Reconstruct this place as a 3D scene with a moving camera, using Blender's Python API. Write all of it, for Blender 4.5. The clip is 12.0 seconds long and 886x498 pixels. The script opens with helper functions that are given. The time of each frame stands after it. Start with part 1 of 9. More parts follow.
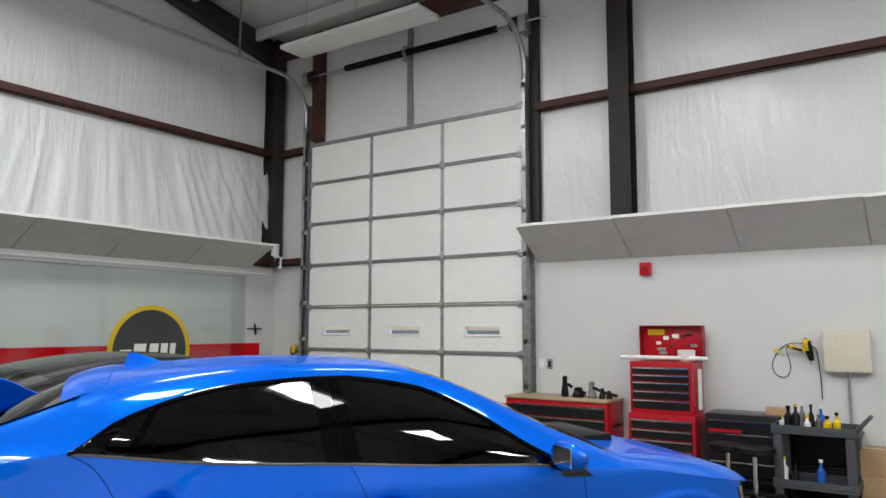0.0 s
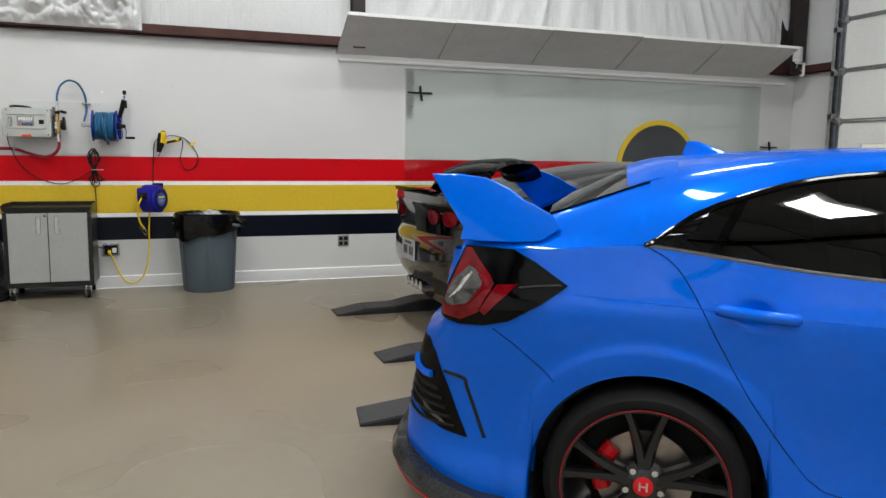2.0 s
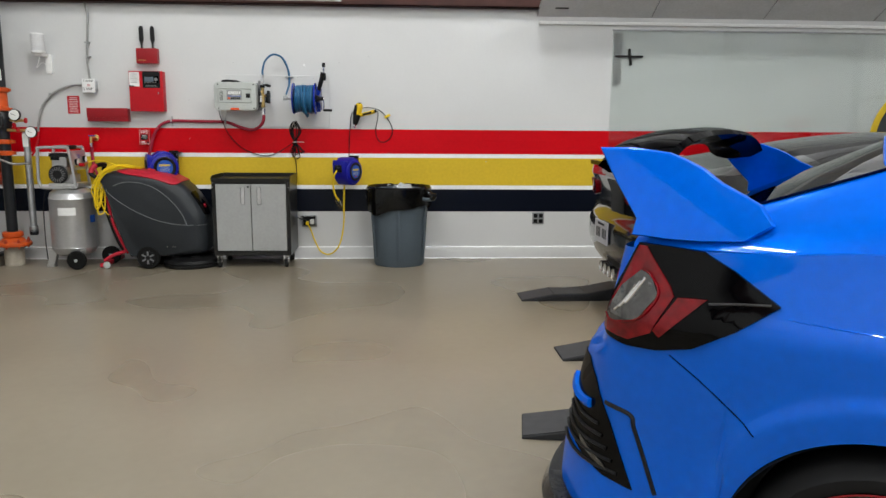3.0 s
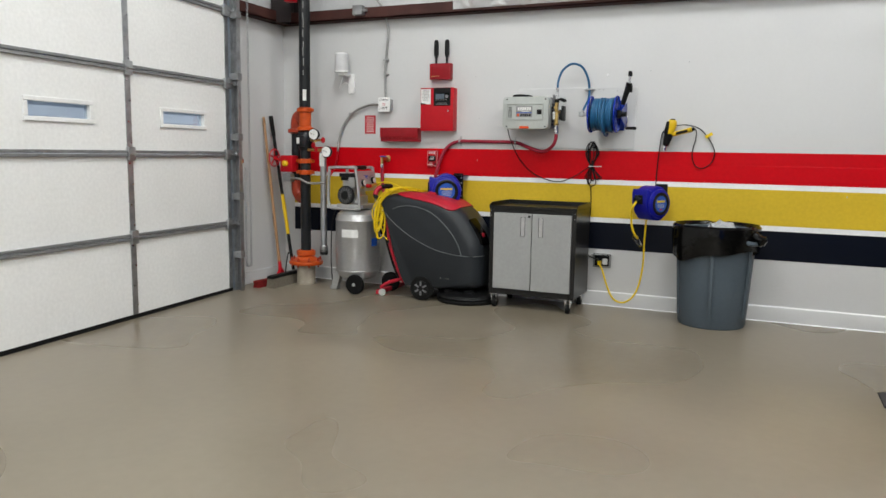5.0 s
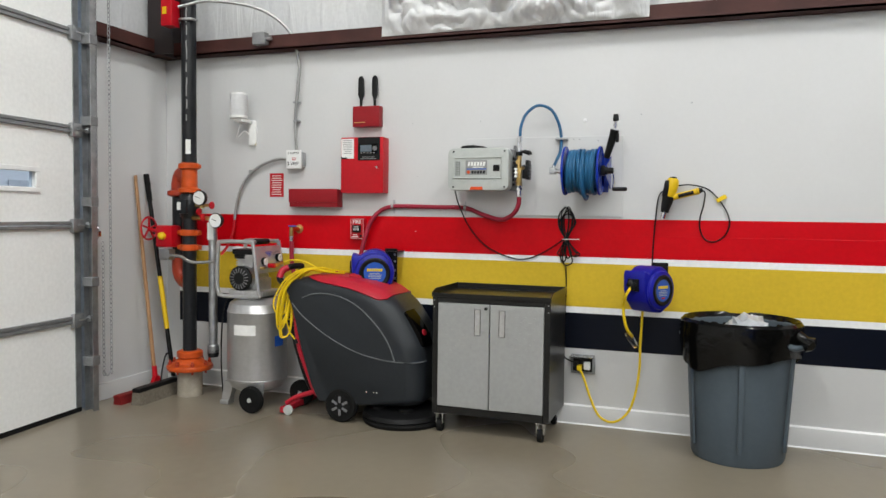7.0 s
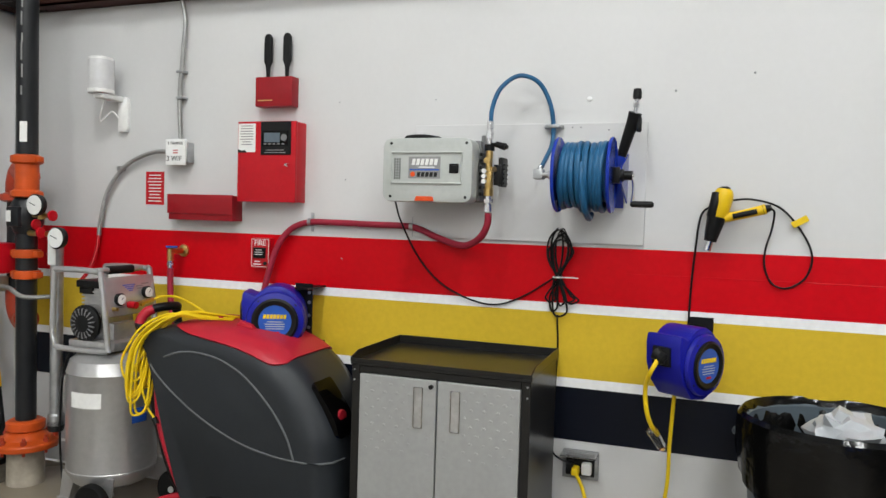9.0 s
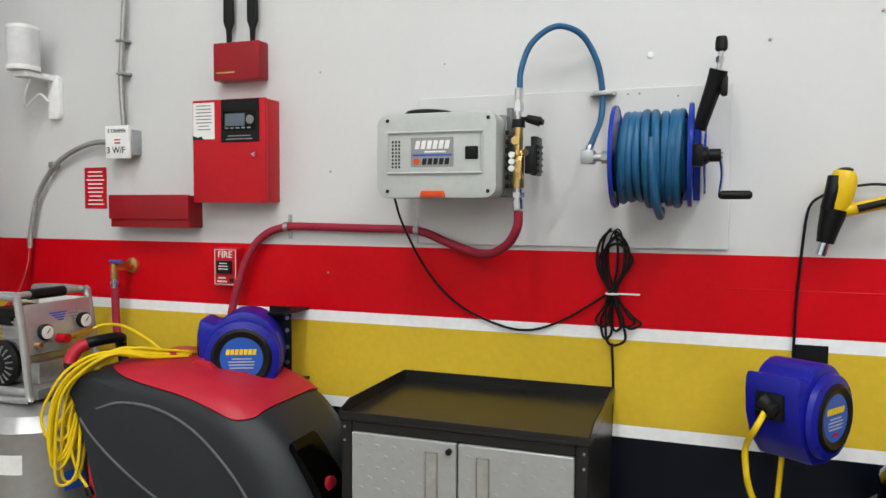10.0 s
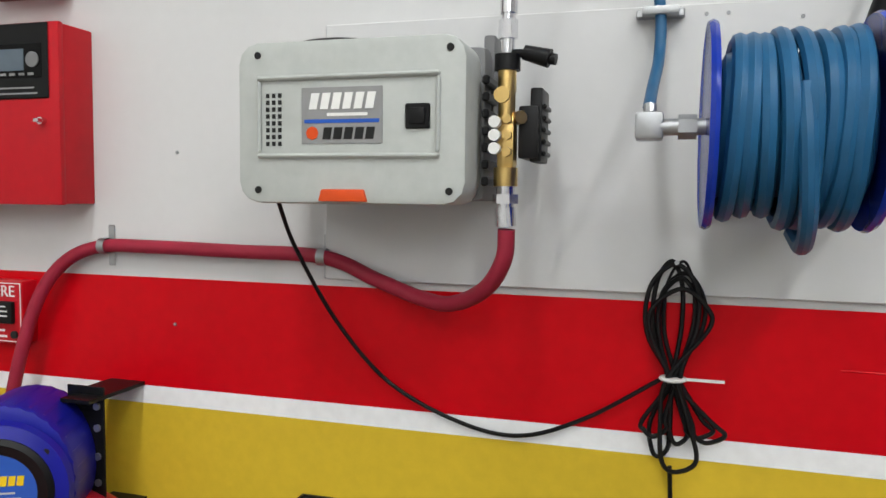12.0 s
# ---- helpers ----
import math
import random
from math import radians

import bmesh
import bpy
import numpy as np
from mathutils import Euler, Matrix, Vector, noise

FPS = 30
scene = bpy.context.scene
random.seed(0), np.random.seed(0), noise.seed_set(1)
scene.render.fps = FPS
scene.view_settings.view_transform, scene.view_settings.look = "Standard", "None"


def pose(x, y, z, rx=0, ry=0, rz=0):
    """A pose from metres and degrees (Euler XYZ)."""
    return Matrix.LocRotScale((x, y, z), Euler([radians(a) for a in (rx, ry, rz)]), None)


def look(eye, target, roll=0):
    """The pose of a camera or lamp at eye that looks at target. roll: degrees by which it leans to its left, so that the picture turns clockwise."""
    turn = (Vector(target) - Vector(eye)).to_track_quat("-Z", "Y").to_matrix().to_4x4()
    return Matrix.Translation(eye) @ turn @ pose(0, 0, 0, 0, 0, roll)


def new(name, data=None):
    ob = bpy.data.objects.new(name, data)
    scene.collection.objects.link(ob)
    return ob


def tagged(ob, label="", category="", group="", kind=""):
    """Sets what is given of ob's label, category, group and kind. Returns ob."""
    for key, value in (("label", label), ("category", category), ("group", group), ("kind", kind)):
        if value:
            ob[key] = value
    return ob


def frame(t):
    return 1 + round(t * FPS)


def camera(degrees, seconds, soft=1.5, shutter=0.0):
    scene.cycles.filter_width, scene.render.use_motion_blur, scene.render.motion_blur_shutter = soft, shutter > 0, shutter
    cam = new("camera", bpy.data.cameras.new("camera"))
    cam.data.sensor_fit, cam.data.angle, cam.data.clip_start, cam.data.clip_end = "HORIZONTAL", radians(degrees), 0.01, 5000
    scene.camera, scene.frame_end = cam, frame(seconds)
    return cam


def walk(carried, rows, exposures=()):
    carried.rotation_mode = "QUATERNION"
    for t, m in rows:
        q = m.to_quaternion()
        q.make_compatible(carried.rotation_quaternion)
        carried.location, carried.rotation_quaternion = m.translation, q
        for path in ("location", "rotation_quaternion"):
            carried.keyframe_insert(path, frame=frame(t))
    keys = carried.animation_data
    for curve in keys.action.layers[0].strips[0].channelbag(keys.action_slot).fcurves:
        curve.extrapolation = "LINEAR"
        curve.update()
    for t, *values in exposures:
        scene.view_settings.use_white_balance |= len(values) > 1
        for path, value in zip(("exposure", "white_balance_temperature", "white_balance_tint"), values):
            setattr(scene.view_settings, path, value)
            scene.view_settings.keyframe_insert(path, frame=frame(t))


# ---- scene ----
cam = camera(61.9, 12.0)
PATH = [
    (0, (-0.181, -0.08, 1.532), (-1.311, 1.557, 1.744), 0.1),
    (0.5, (-0.354, -0.075, 1.494), (-1.844, 1.255, 1.579), 1.1),
    (1, (-0.486, -0.072, 1.395), (-2.11, 1.09, 1.282), 1.1),
    (1.5, (-0.701, -0.051, 1.361), (-2.406, 0.976, 1.167), 1.0),
    (2, (-0.938, 0.058, 1.336), (-2.806, 0.729, 1.088), 0.7),
    (2.5, (-1.156, 0.23, 1.348), (-3.113, 0.527, 1.06), 0.5),
    (3, (-1.402, 0.362, 1.328), (-3.372, 0.47, 1.002), 0.4),
    (3.5, (-1.682, 0.537, 1.344), (-3.659, 0.5, 1.043), 0.8),
    (3.7, (-1.83, 0.588, 1.339), (-3.802, 0.414, 1.051), 0.9),
    (5.3, (-2.915, 0.66, 1.259), (-4.703, -0.199, 1.006), 0.8),
    (5.5, (-3.095, 0.597, 1.259), (-4.873, -0.285, 1.012), 0.7),
    (6, (-3.461, 0.403, 1.277), (-5.295, -0.374, 1.092), -0.5),
    (6.5, (-3.842, 0.269, 1.274), (-5.711, -0.432, 1.157), -0.4),
    (7, (-4.199, 0.129, 1.318), (-6.081, -0.54, 1.224), 0.7),
    (7.5, (-4.618, 0.045, 1.354), (-6.509, -0.604, 1.284), 1.6),
    (7.7, (-4.808, 0.056, 1.339), (-6.697, -0.596, 1.283), 1.8),
    (9.3, (-5.984, -0.2, 1.42), (-7.858, -0.889, 1.317), 1.4),
    (9.5, (-6.141, -0.263, 1.423), (-8.007, -0.974, 1.317), 1.0),
    (10, (-6.467, -0.409, 1.434), (-8.343, -1.091, 1.327), 0.3),
    (10.5, (-6.775, -0.498, 1.442), (-8.647, -1.193, 1.327), 0.6),
    (11, (-7.051, -0.592, 1.469), (-8.906, -1.326, 1.342), 1.3),
    (11.5, (-7.316, -0.705, 1.474), (-9.191, -1.388, 1.328), 1.4),
    (12, (-7.506, -0.735, 1.48), (-9.423, -1.289, 1.342), 0.7),
]
walk(cam, [(t, look(eye, target, roll)) for t, eye, target, roll in PATH], exposures=[(0.0, -0.28), (1.5, -0.3), (3.0, -0.2), (5.5, -0.16), (7.5, -0.06), (12.0, -0.04)])

# ---------------------------------------------------------------- light
world = bpy.data.worlds.new("world")
scene.world = world
world.use_nodes = True
wn = world.node_tree
bg = wn.nodes["Background"]
sky = wn.nodes.new("ShaderNodeTexSky")
sky.sky_type = "NISHITA"
sky.sun_disc = False
sky.sun_elevation = radians(50)
sky.sun_rotation = radians(310)
wn.links.new(sky.outputs[0], bg.inputs[0])
bg.inputs[1].default_value = 0.12
sun_data = bpy.data.lights.new("sun", "SUN")
sun_data.energy, sun_data.angle, sun_data.color = 4.0, radians(0.5), (1.0, 0.98, 0.95)
sun = new("sun", sun_data)
sun.matrix_world = look((-30, 25, 44), (0, 0, 0))

LAMP_POWER = 86


# ---------------------------------------------------------------- materials
def mat(name, color, rough=0.5, metal=0.0, var=0.06, scale=3.0, bump=0.0, bump_scale=60.0, coat=0.0, detail=40.0, dvar=0.04, spec=0.28, rvar=0.0):
    """Principled surface with two scales of tone variation, optional fine relief."""
    m = bpy.data.materials.new(name)
    m.use_nodes = True
    nt = m.node_tree
    b = nt.nodes["Principled BSDF"]
    b.inputs["Roughness"].default_value = rough
    b.inputs["Metallic"].default_value = metal
    b.inputs["Coat Weight"].default_value = coat
    b.inputs["Coat Roughness"].default_value = 0.03
    if spec is not None:
        b.inputs["Specular IOR Level"].default_value = spec
    tc = nt.nodes.new("ShaderNodeTexCoord")
    n1 = nt.nodes.new("ShaderNodeTexNoise")
    n1.inputs["Scale"].default_value = scale
    n1.inputs["Detail"].default_value = 4
    n2 = nt.nodes.new("ShaderNodeTexNoise")
    n2.inputs["Scale"].default_value = detail
    n2.inputs["Detail"].default_value = 3
    for n in (n1, n2):
        nt.links.new(tc.outputs["Object"], n.inputs["Vector"])
    m1 = nt.nodes.new("ShaderNodeMapRange")
    m1.inputs[1].default_value, m1.inputs[2].default_value = 0.3, 0.7
    m1.inputs[3].default_value, m1.inputs[4].default_value = 1 - var, 1 + var
    m2 = nt.nodes.new("ShaderNodeMapRange")
    m2.inputs[1].default_value, m2.inputs[2].default_value = 0.3, 0.7
    m2.inputs[3].default_value, m2.inputs[4].default_value = 1 - dvar, 1 + dvar
    nt.links.new(n1.outputs[0], m1.inputs[0])
    nt.links.new(n2.outputs[0], m2.inputs[0])
    mul = nt.nodes.new("ShaderNodeMath")
    mul.operation = "MULTIPLY"
    nt.links.new(m1.outputs[0], mul.inputs[0])
    nt.links.new(m2.outputs[0], mul.inputs[1])
    vm = nt.nodes.new("ShaderNodeVectorMath")
    vm.operation = "SCALE"
    vm.inputs[0].default_value = color[:3]
    nt.links.new(mul.outputs[0], vm.inputs["Scale"])
    nt.links.new(vm.outputs[0], b.inputs["Base Color"])
    if rvar:
        m3 = nt.nodes.new("ShaderNodeMapRange")
        m3.inputs[1].default_value, m3.inputs[2].default_value = 0.3, 0.7
        m3.inputs[3].default_value, m3.inputs[4].default_value = max(0.02, rough - rvar), rough + rvar
        nt.links.new(n1.outputs[0], m3.inputs[0])
        nt.links.new(m3.outputs[0], b.inputs["Roughness"])
    if bump:
        bn = nt.nodes.new("ShaderNodeTexNoise")
        bn.inputs["Scale"].default_value = bump_scale
        bn.inputs["Detail"].default_value = 3
        nt.links.new(tc.outputs["Object"], bn.inputs["Vector"])
        bp = nt.nodes.new("ShaderNodeBump")
        bp.inputs["Strength"].default_value = bump
        bp.inputs["Distance"].default_value = 0.004
        nt.links.new(bn.outputs[0], bp.inputs["Height"])
        nt.links.new(bp.outputs[0], b.inputs["Normal"])
    return m


def emission(name, color, strength):
    m = bpy.data.materials.new(name)
    m.use_nodes = True
    nt = m.node_tree
    nt.nodes.remove(nt.nodes["Principled BSDF"])
    e = nt.nodes.new("ShaderNodeEmission")
    e.inputs[0].default_value = (*color, 1)
    e.inputs[1].default_value = strength
    nt.links.new(e.outputs[0], nt.nodes["Material Output"].inputs[0])
    return m


def glass(name, color, rough=0.0):
    m = bpy.data.materials.new(name)
    m.use_nodes = True
    b = m.node_tree.nodes["Principled BSDF"]
    b.inputs["Base Color"].default_value = (*color, 1)
    b.inputs["Roughness"].default_value = rough
    b.inputs["Transmission Weight"].default_value = 1.0
    b.inputs["IOR"].default_value = 1.45
    return m


def concrete_floor():
    """Sealed grey-brown slab: cloudy tone, mottled gloss, scuffs."""
    m = bpy.data.materials.new("polished_concrete")
    m.use_nodes = True
    nt = m.node_tree
    b = nt.nodes["Principled BSDF"]
    tc = nt.nodes.new("ShaderNodeTexCoord")
    big = nt.nodes.new("ShaderNodeTexNoise")
    big.inputs["Scale"].default_value, big.inputs["Detail"].default_value, big.inputs["Roughness"].default_value = 0.75, 1.0, 0.5
    fine = nt.nodes.new("ShaderNodeTexNoise")
    fine.inputs["Scale"].default_value, fine.inputs["Detail"].default_value, fine.inputs["Roughness"].default_value = 16.0, 2, 0.5
    stain = nt.nodes.new("ShaderNodeTexNoise")
    stain.inputs["Scale"].default_value, stain.inputs["Detail"].default_value = 2.2, 1.0
    for n in (big, fine, stain):
        nt.links.new(tc.outputs["Object"], n.inputs["Vector"])
    r1 = nt.nodes.new("ShaderNodeValToRGB")
    r1.color_ramp.interpolation = "EASE"
    r1.color_ramp.elements[0].position, r1.color_ramp.elements[1].position = 0.2, 0.8
    r1.color_ramp.elements[0].color = (0.188, 0.159, 0.116, 1)
    r1.color_ramp.elements[1].color = (0.235, 0.202, 0.152, 1)
    nt.links.new(big.outputs[0], r1.inputs[0])
    mr = nt.nodes.new("ShaderNodeMapRange")
    mr.inputs[1].default_value, mr.inputs[2].default_value, mr.inputs[3].default_value, mr.inputs[4].default_value = 0.25, 0.75, 0.965, 1.035
    nt.links.new(fine.outputs[0], mr.inputs[0])
    ms = nt.nodes.new("ShaderNodeMapRange")
    ms.inputs[1].default_value, ms.inputs[2].default_value, ms.inputs[3].default_value, ms.inputs[4].default_value = 0.20, 0.80, 1.03, 0.97
    nt.links.new(stain.outputs[0], ms.inputs[0])
    mm = nt.nodes.new("ShaderNodeMath")
    mm.operation = "MULTIPLY"
    nt.links.new(mr.outputs[0], mm.inputs[0])
    nt.links.new(ms.outputs[0], mm.inputs[1])
    vm = nt.nodes.new("ShaderNodeVectorMath")
    vm.operation = "SCALE"
    nt.links.new(r1.outputs[0], vm.inputs[0])
    nt.links.new(mm.outputs[0], vm.inputs["Scale"])
    nt.links.new(vm.outputs[0], b.inputs["Base Color"])
    rr = nt.nodes.new("ShaderNodeMapRange")
    rr.inputs[1].default_value, rr.inputs[2].default_value, rr.inputs[3].default_value, rr.inputs[4].default_value = 0.3, 0.7, 0.24, 0.33
    nt.links.new(big.outputs[0], rr.inputs[0])
    nt.links.new(rr.outputs[0], b.inputs["Roughness"])
    return m


def vinyl_insulation():
    """White vinyl-faced blanket: satin, soft wrinkles."""
    m = mat("white_vinyl_insulation", (0.65, 0.655, 0.66), 0.3, var=0.05, scale=0.8, spec=0.6)
    nt = m.node_tree
    b = nt.nodes["Principled BSDF"]
    tc = nt.nodes.new("ShaderNodeTexCoord")
    mp = nt.nodes.new("ShaderNodeMapping")
    mp.inputs["Scale"].default_value = (5, 5, 0.9)
    nt.links.new(tc.outputs["Object"], mp.inputs[0])
    n = nt.nodes.new("ShaderNodeTexNoise")
    n.inputs["Scale"].default_value, n.inputs["Detail"].default_value, n.inputs["Distortion"].default_value = 1.6, 3, 1.2
    nt.links.new(mp.outputs[0], n.inputs["Vector"])
    bp = nt.nodes.new("ShaderNodeBump")
    bp.inputs["Strength"].default_value, bp.inputs["Distance"].default_value = 0.5, 0.03
    nt.links.new(n.outputs[0], bp.inputs["Height"])
    nt.links.new(bp.outputs[0], b.inputs["Normal"])
    return m


M_FLOOR = concrete_floor()
M_WALL = mat("white_wall_paint", (0.60, 0.60, 0.598), 0.42, var=0.025, scale=1.2, dvar=0.008)
M_VINYL = vinyl_insulation()
M_STEEL_BROWN = mat("red_oxide_steel", (0.062, 0.022, 0.018), 0.55, var=0.25, scale=4, bump=0.1)
M_STEEL_DARK = mat("dark_primer_steel", (0.026, 0.02, 0.02), 0.5, var=0.2, scale=4)
M_BLUE_COL = mat("blue_steel_edge", (0.01, 0.015, 0.11), 0.45)
M_RED = mat("red_stripe_paint", (0.55, 0.0015, 0.007), 0.35, var=0.03, scale=2, spec=0.12)
M_YELLOW = mat("yellow_stripe_paint", (0.62, 0.43, 0.032), 0.35, var=0.03, scale=2, spec=0.12)
M_BLACK_STRIPE = mat("black_stripe_paint", (0.003, 0.0045, 0.010), 0.3, var=0.05, scale=2, spec=0.15)
M_STRIPE_WHITE = mat("white_stripe_paint", (0.82, 0.82, 0.82), 0.3, var=0.02)
M_DOOR = mat("white_door_panel", (0.80, 0.80, 0.785), 0.4, var=0.03, scale=2, bump=0.06, bump_scale=120)
M_GALV = mat("galvanised_steel", (0.42, 0.43, 0.44), 0.42, 0.9, var=0.18, scale=14)
M_GALV_DARK = mat("dull_galvanised_strip", (0.27, 0.275, 0.28), 0.5, 0.6, var=0.15, scale=10)
M_RUBBER = mat("black_rubber", (0.008, 0.008, 0.008), 0.75, var=0.15, spec=0.12)
M_BLACK_PLASTIC = mat("black_plastic", (0.006, 0.006, 0.0065), 0.4, var=0.1, spec=0.2)
M_GLOSS_BLACK = mat("gloss_black", (0.0012, 0.0012, 0.0016), 0.05, coat=0.3, var=0.02, spec=0.0)
M_GREY_PANEL = mat("grey_acoustic_panel", (0.60, 0.60, 0.605), 0.75, var=0.05, scale=5, bump=0.1, bump_scale=150)
M_WHITE_PLASTIC = mat("white_plastic", (0.78, 0.78, 0.77), 0.4, var=0.02)
M_CHROME = mat("chrome", (0.72, 0.72, 0.74), 0.14, 1.0, var=0.03)
M_BRASS = mat("brass", (0.62, 0.43, 0.16), 0.28, 1.0, var=0.1)
M_PANE = glass("window_glass", (0.74, 0.84, 0.95))
M_LED = emission("led_tube", (1.0, 0.98, 0.95), 14)


# ---------------------------------------------------------------- mesh helpers
def box_bm(lo, hi, bevel=0.0, seg=2):
    bm = bmesh.new()
    bmesh.ops.create_cube(bm, size=1)
    lo, hi = Vector(lo), Vector(hi)
    for v in bm.verts:
        v.co = Vector(((lo[i] + hi[i]) / 2 + v.co[i] * (hi[i] - lo[i])) for i in range(3))
    if bevel:
        bmesh.ops.bevel(bm, geom=list(bm.edges), offset=bevel, segments=seg, affect="EDGES", profile=0.6)
    return bm


def cyl_bm(r, a, b, r2=None, n=24, cap=True):
    """Cylinder or cone from a to b."""
    a, b = Vector(a), Vector(b)
    bm = bmesh.new()
    bmesh.ops.create_cone(bm, segments=n, radius1=r, radius2=r if r2 is None else r2, depth=(b - a).length, cap_ends=cap)
    m = Matrix.Translation((a + b) / 2) @ (b - a).to_track_quat("Z", "Y").to_matrix().to_4x4()
    bmesh.ops.transform(bm, matrix=m, verts=bm.verts)
    return bm


def lathe_bm(profile, axis="Z", n=32, origin=(0, 0, 0), cap=True):
    """Turned body from (radius, height) pairs."""
    bm = bmesh.new()
    rings = []
    for r, h in profile:
        ring = []
        for i in range(n):
            a = 2 * math.pi * i / n
            c, s = r * math.cos(a), r * math.sin(a)
            p = {"Z": (c, s, h), "X": (h, c, s), "Y": (s, h, c)}[axis]
            ring.append(bm.verts.new(Vector(p) + Vector(origin)))
        rings.append(ring)
    for k in range(len(rings) - 1):
        for i in range(n):
            j = (i + 1) % n
            bm.faces.new((rings[k][i], rings[k][j], rings[k + 1][j], rings[k + 1][i]))
    for ring, flip in ((rings[0], True), (rings[-1], False)) if cap else ():
        bm.faces.new(ring[::-1] if flip else ring)
    return bm


def prism_bm(pts, axis, lo, hi, bevel=0.0):
    """Outline in a plane, given thickness along an axis. pts are the other two coordinates in order."""
    bm = bmesh.new()

    def at(p, h):
        return {"X": (h, p[0], p[1]), "Y": (p[0], h, p[1]), "Z": (p[0], p[1], h)}[axis]
    a = [bm.verts.new(at(p, lo)) for p in pts]
    b = [bm.verts.new(at(p, hi)) for p in pts]
    bm.faces.new(a[::-1])
    bm.faces.new(b)
    n = len(pts)
    for i in range(n):
        bm.faces.new((a[i], a[(i + 1) % n], b[(i + 1) % n], b[i]))
    bmesh.ops.recalc_face_normals(bm, faces=bm.faces)
    if bevel:
        bmesh.ops.bevel(bm, geom=list(bm.edges), offset=bevel, segments=2, affect="EDGES", profile=0.6)
    return bm


def smooth_path(pts, k=8):
    """Catmull-Rom line through the points."""
    p = [Vector(q) for q in pts]
    p = [p[0] * 2 - p[1]] + p + [p[-1] * 2 - p[-2]]
    out = []
    for i in range(1, len(p) - 2):
        for j in range(k):
            t = j / k
            a, b, c, d = p[i - 1], p[i], p[i + 1], p[i + 2]
            out.append(0.5 * ((2 * b) + (c - a) * t + (2 * a - 5 * b + 4 * c - d) * t * t + (3 * b - a - 3 * c + d) * t ** 3))
    out.append(p[-2])
    return out


def tube_bm(pts, r, n=10, smooth=True, k=8, closed=False):
    """Round hose or rod along a line."""
    line = smooth_path(pts, k) if smooth else [Vector(q) for q in pts]
    bm = bmesh.new()
    rings = []
    up = Vector((0, 0, 1))
    prev = None
    for i, p in enumerate(line):
        d = (line[min(i + 1, len(line) - 1)] - line[max(i - 1, 0)])
        d = d.normalized() if d.length > 1e-9 else Vector((0, 0, 1))
        if prev is None:
            s = d.cross(up if abs(d.z) < 0.95 else Vector((1, 0, 0))).normalized()
        else:
            s = (prev - d * prev.dot(d)).normalized()
        prev = s
        u = d.cross(s)
        rr = r(i / max(1, len(line) - 1)) if callable(r) else r
        rings.append([bm.verts.new(p + rr * (math.cos(2 * math.pi * j / n) * s + math.sin(2 * math.pi * j / n) * u)) for j in range(n)])
    for q in range(len(rings) - 1):
        for j in range(n):
            bm.faces.new((rings[q][j], rings[q][(j + 1) % n], rings[q + 1][(j + 1) % n], rings[q + 1][j]))
    bm.faces.new(rings[0][::-1])
    bm.faces.new(rings[-1])
    return bm


def merge(*bms):
    out = bmesh.new()
    for b in bms:
        me = bpy.data.meshes.new("tmp")
        b.to_mesh(me)
        out.from_mesh(me)
        bpy.data.meshes.remove(me)
        b.free()
    return out


def moved(bm, m):
    bmesh.ops.transform(bm, matrix=m, verts=bm.verts)
    return bm


def obj(name, bm, material, parent=None, label="", flat=False):
    bmesh.ops.recalc_face_normals(bm, faces=bm.faces)
    me = bpy.data.meshes.new(name)
    bm.to_mesh(me)
    bm.free()
    for m in (material if isinstance(material, (list, tuple)) else [material]):
        me.materials.append(m)
    if not flat:
        for p in me.polygons:
            p.use_smooth = True
        me.set_sharp_from_angle(angle=radians(32))
    ob = new(name, me)
    if parent is not None:
        ob.parent = parent
    if label:
        ob["label"] = label
    return ob


def part(name, bm, material, parent, label=""):
    return obj(name, bm, material, parent, label)


def thing(name, m, label, category, group=""):
    ob = new(name)
    ob.matrix_world = m
    ob.empty_display_size = 0.1
    tagged(ob, label, category, group)
    return ob


def structure(name, bm, material, label, category, flat=False):
    return tagged(obj(name, bm, material, flat=flat), label, category, kind="structure")


def rect_path(w, h, r, n=6):
    """Rounded rectangle outline, centred."""
    out = []
    for cx, cy, a0 in ((w / 2 - r, h / 2 - r, 0), (-w / 2 + r, h / 2 - r, 90), (-w / 2 + r, -h / 2 + r, 180), (w / 2 - r, -h / 2 + r, 270)):
        for i in range(n + 1):
            a = radians(a0 + 90 * i / n)
            out.append((cx + r * math.cos(a), cy + r * math.sin(a)))
    return out


def text_bm(body, size, depth=0.0008):
    """Built-in lettering as a mesh in the xz plane, centred, facing -y."""
    cu = bpy.data.curves.new("lettering", "FONT")
    cu.body, cu.size, cu.extrude = body, size, depth
    cu.align_x, cu.align_y = "CENTER", "CENTER"
    ob = bpy.data.objects.new("lettering", cu)
    me = bpy.data.meshes.new_from_object(ob)
    bm = bmesh.new()
    bm.from_mesh(me)
    bpy.data.objects.remove(ob)
    bpy.data.curves.remove(cu)
    bpy.data.meshes.remove(me)
    bmesh.ops.transform(bm, matrix=pose(0, 0, 0, 90, 0, 0), verts=bm.verts)
    return bm


# ---------------------------------------------------------------- the hall
XW, XE, YS, YN = -8.87, 9.5, -3.80, 7.88
EAVE, SLOPE = 6.0, 0.17
LINER = 2.46
DX0, DX1, DH = -8.05, -4.40, 4.27      # both roll-up doors: opening from DX0 to DX1


RIDGE_Y, RIDGE_Z = 2.04, 6.98


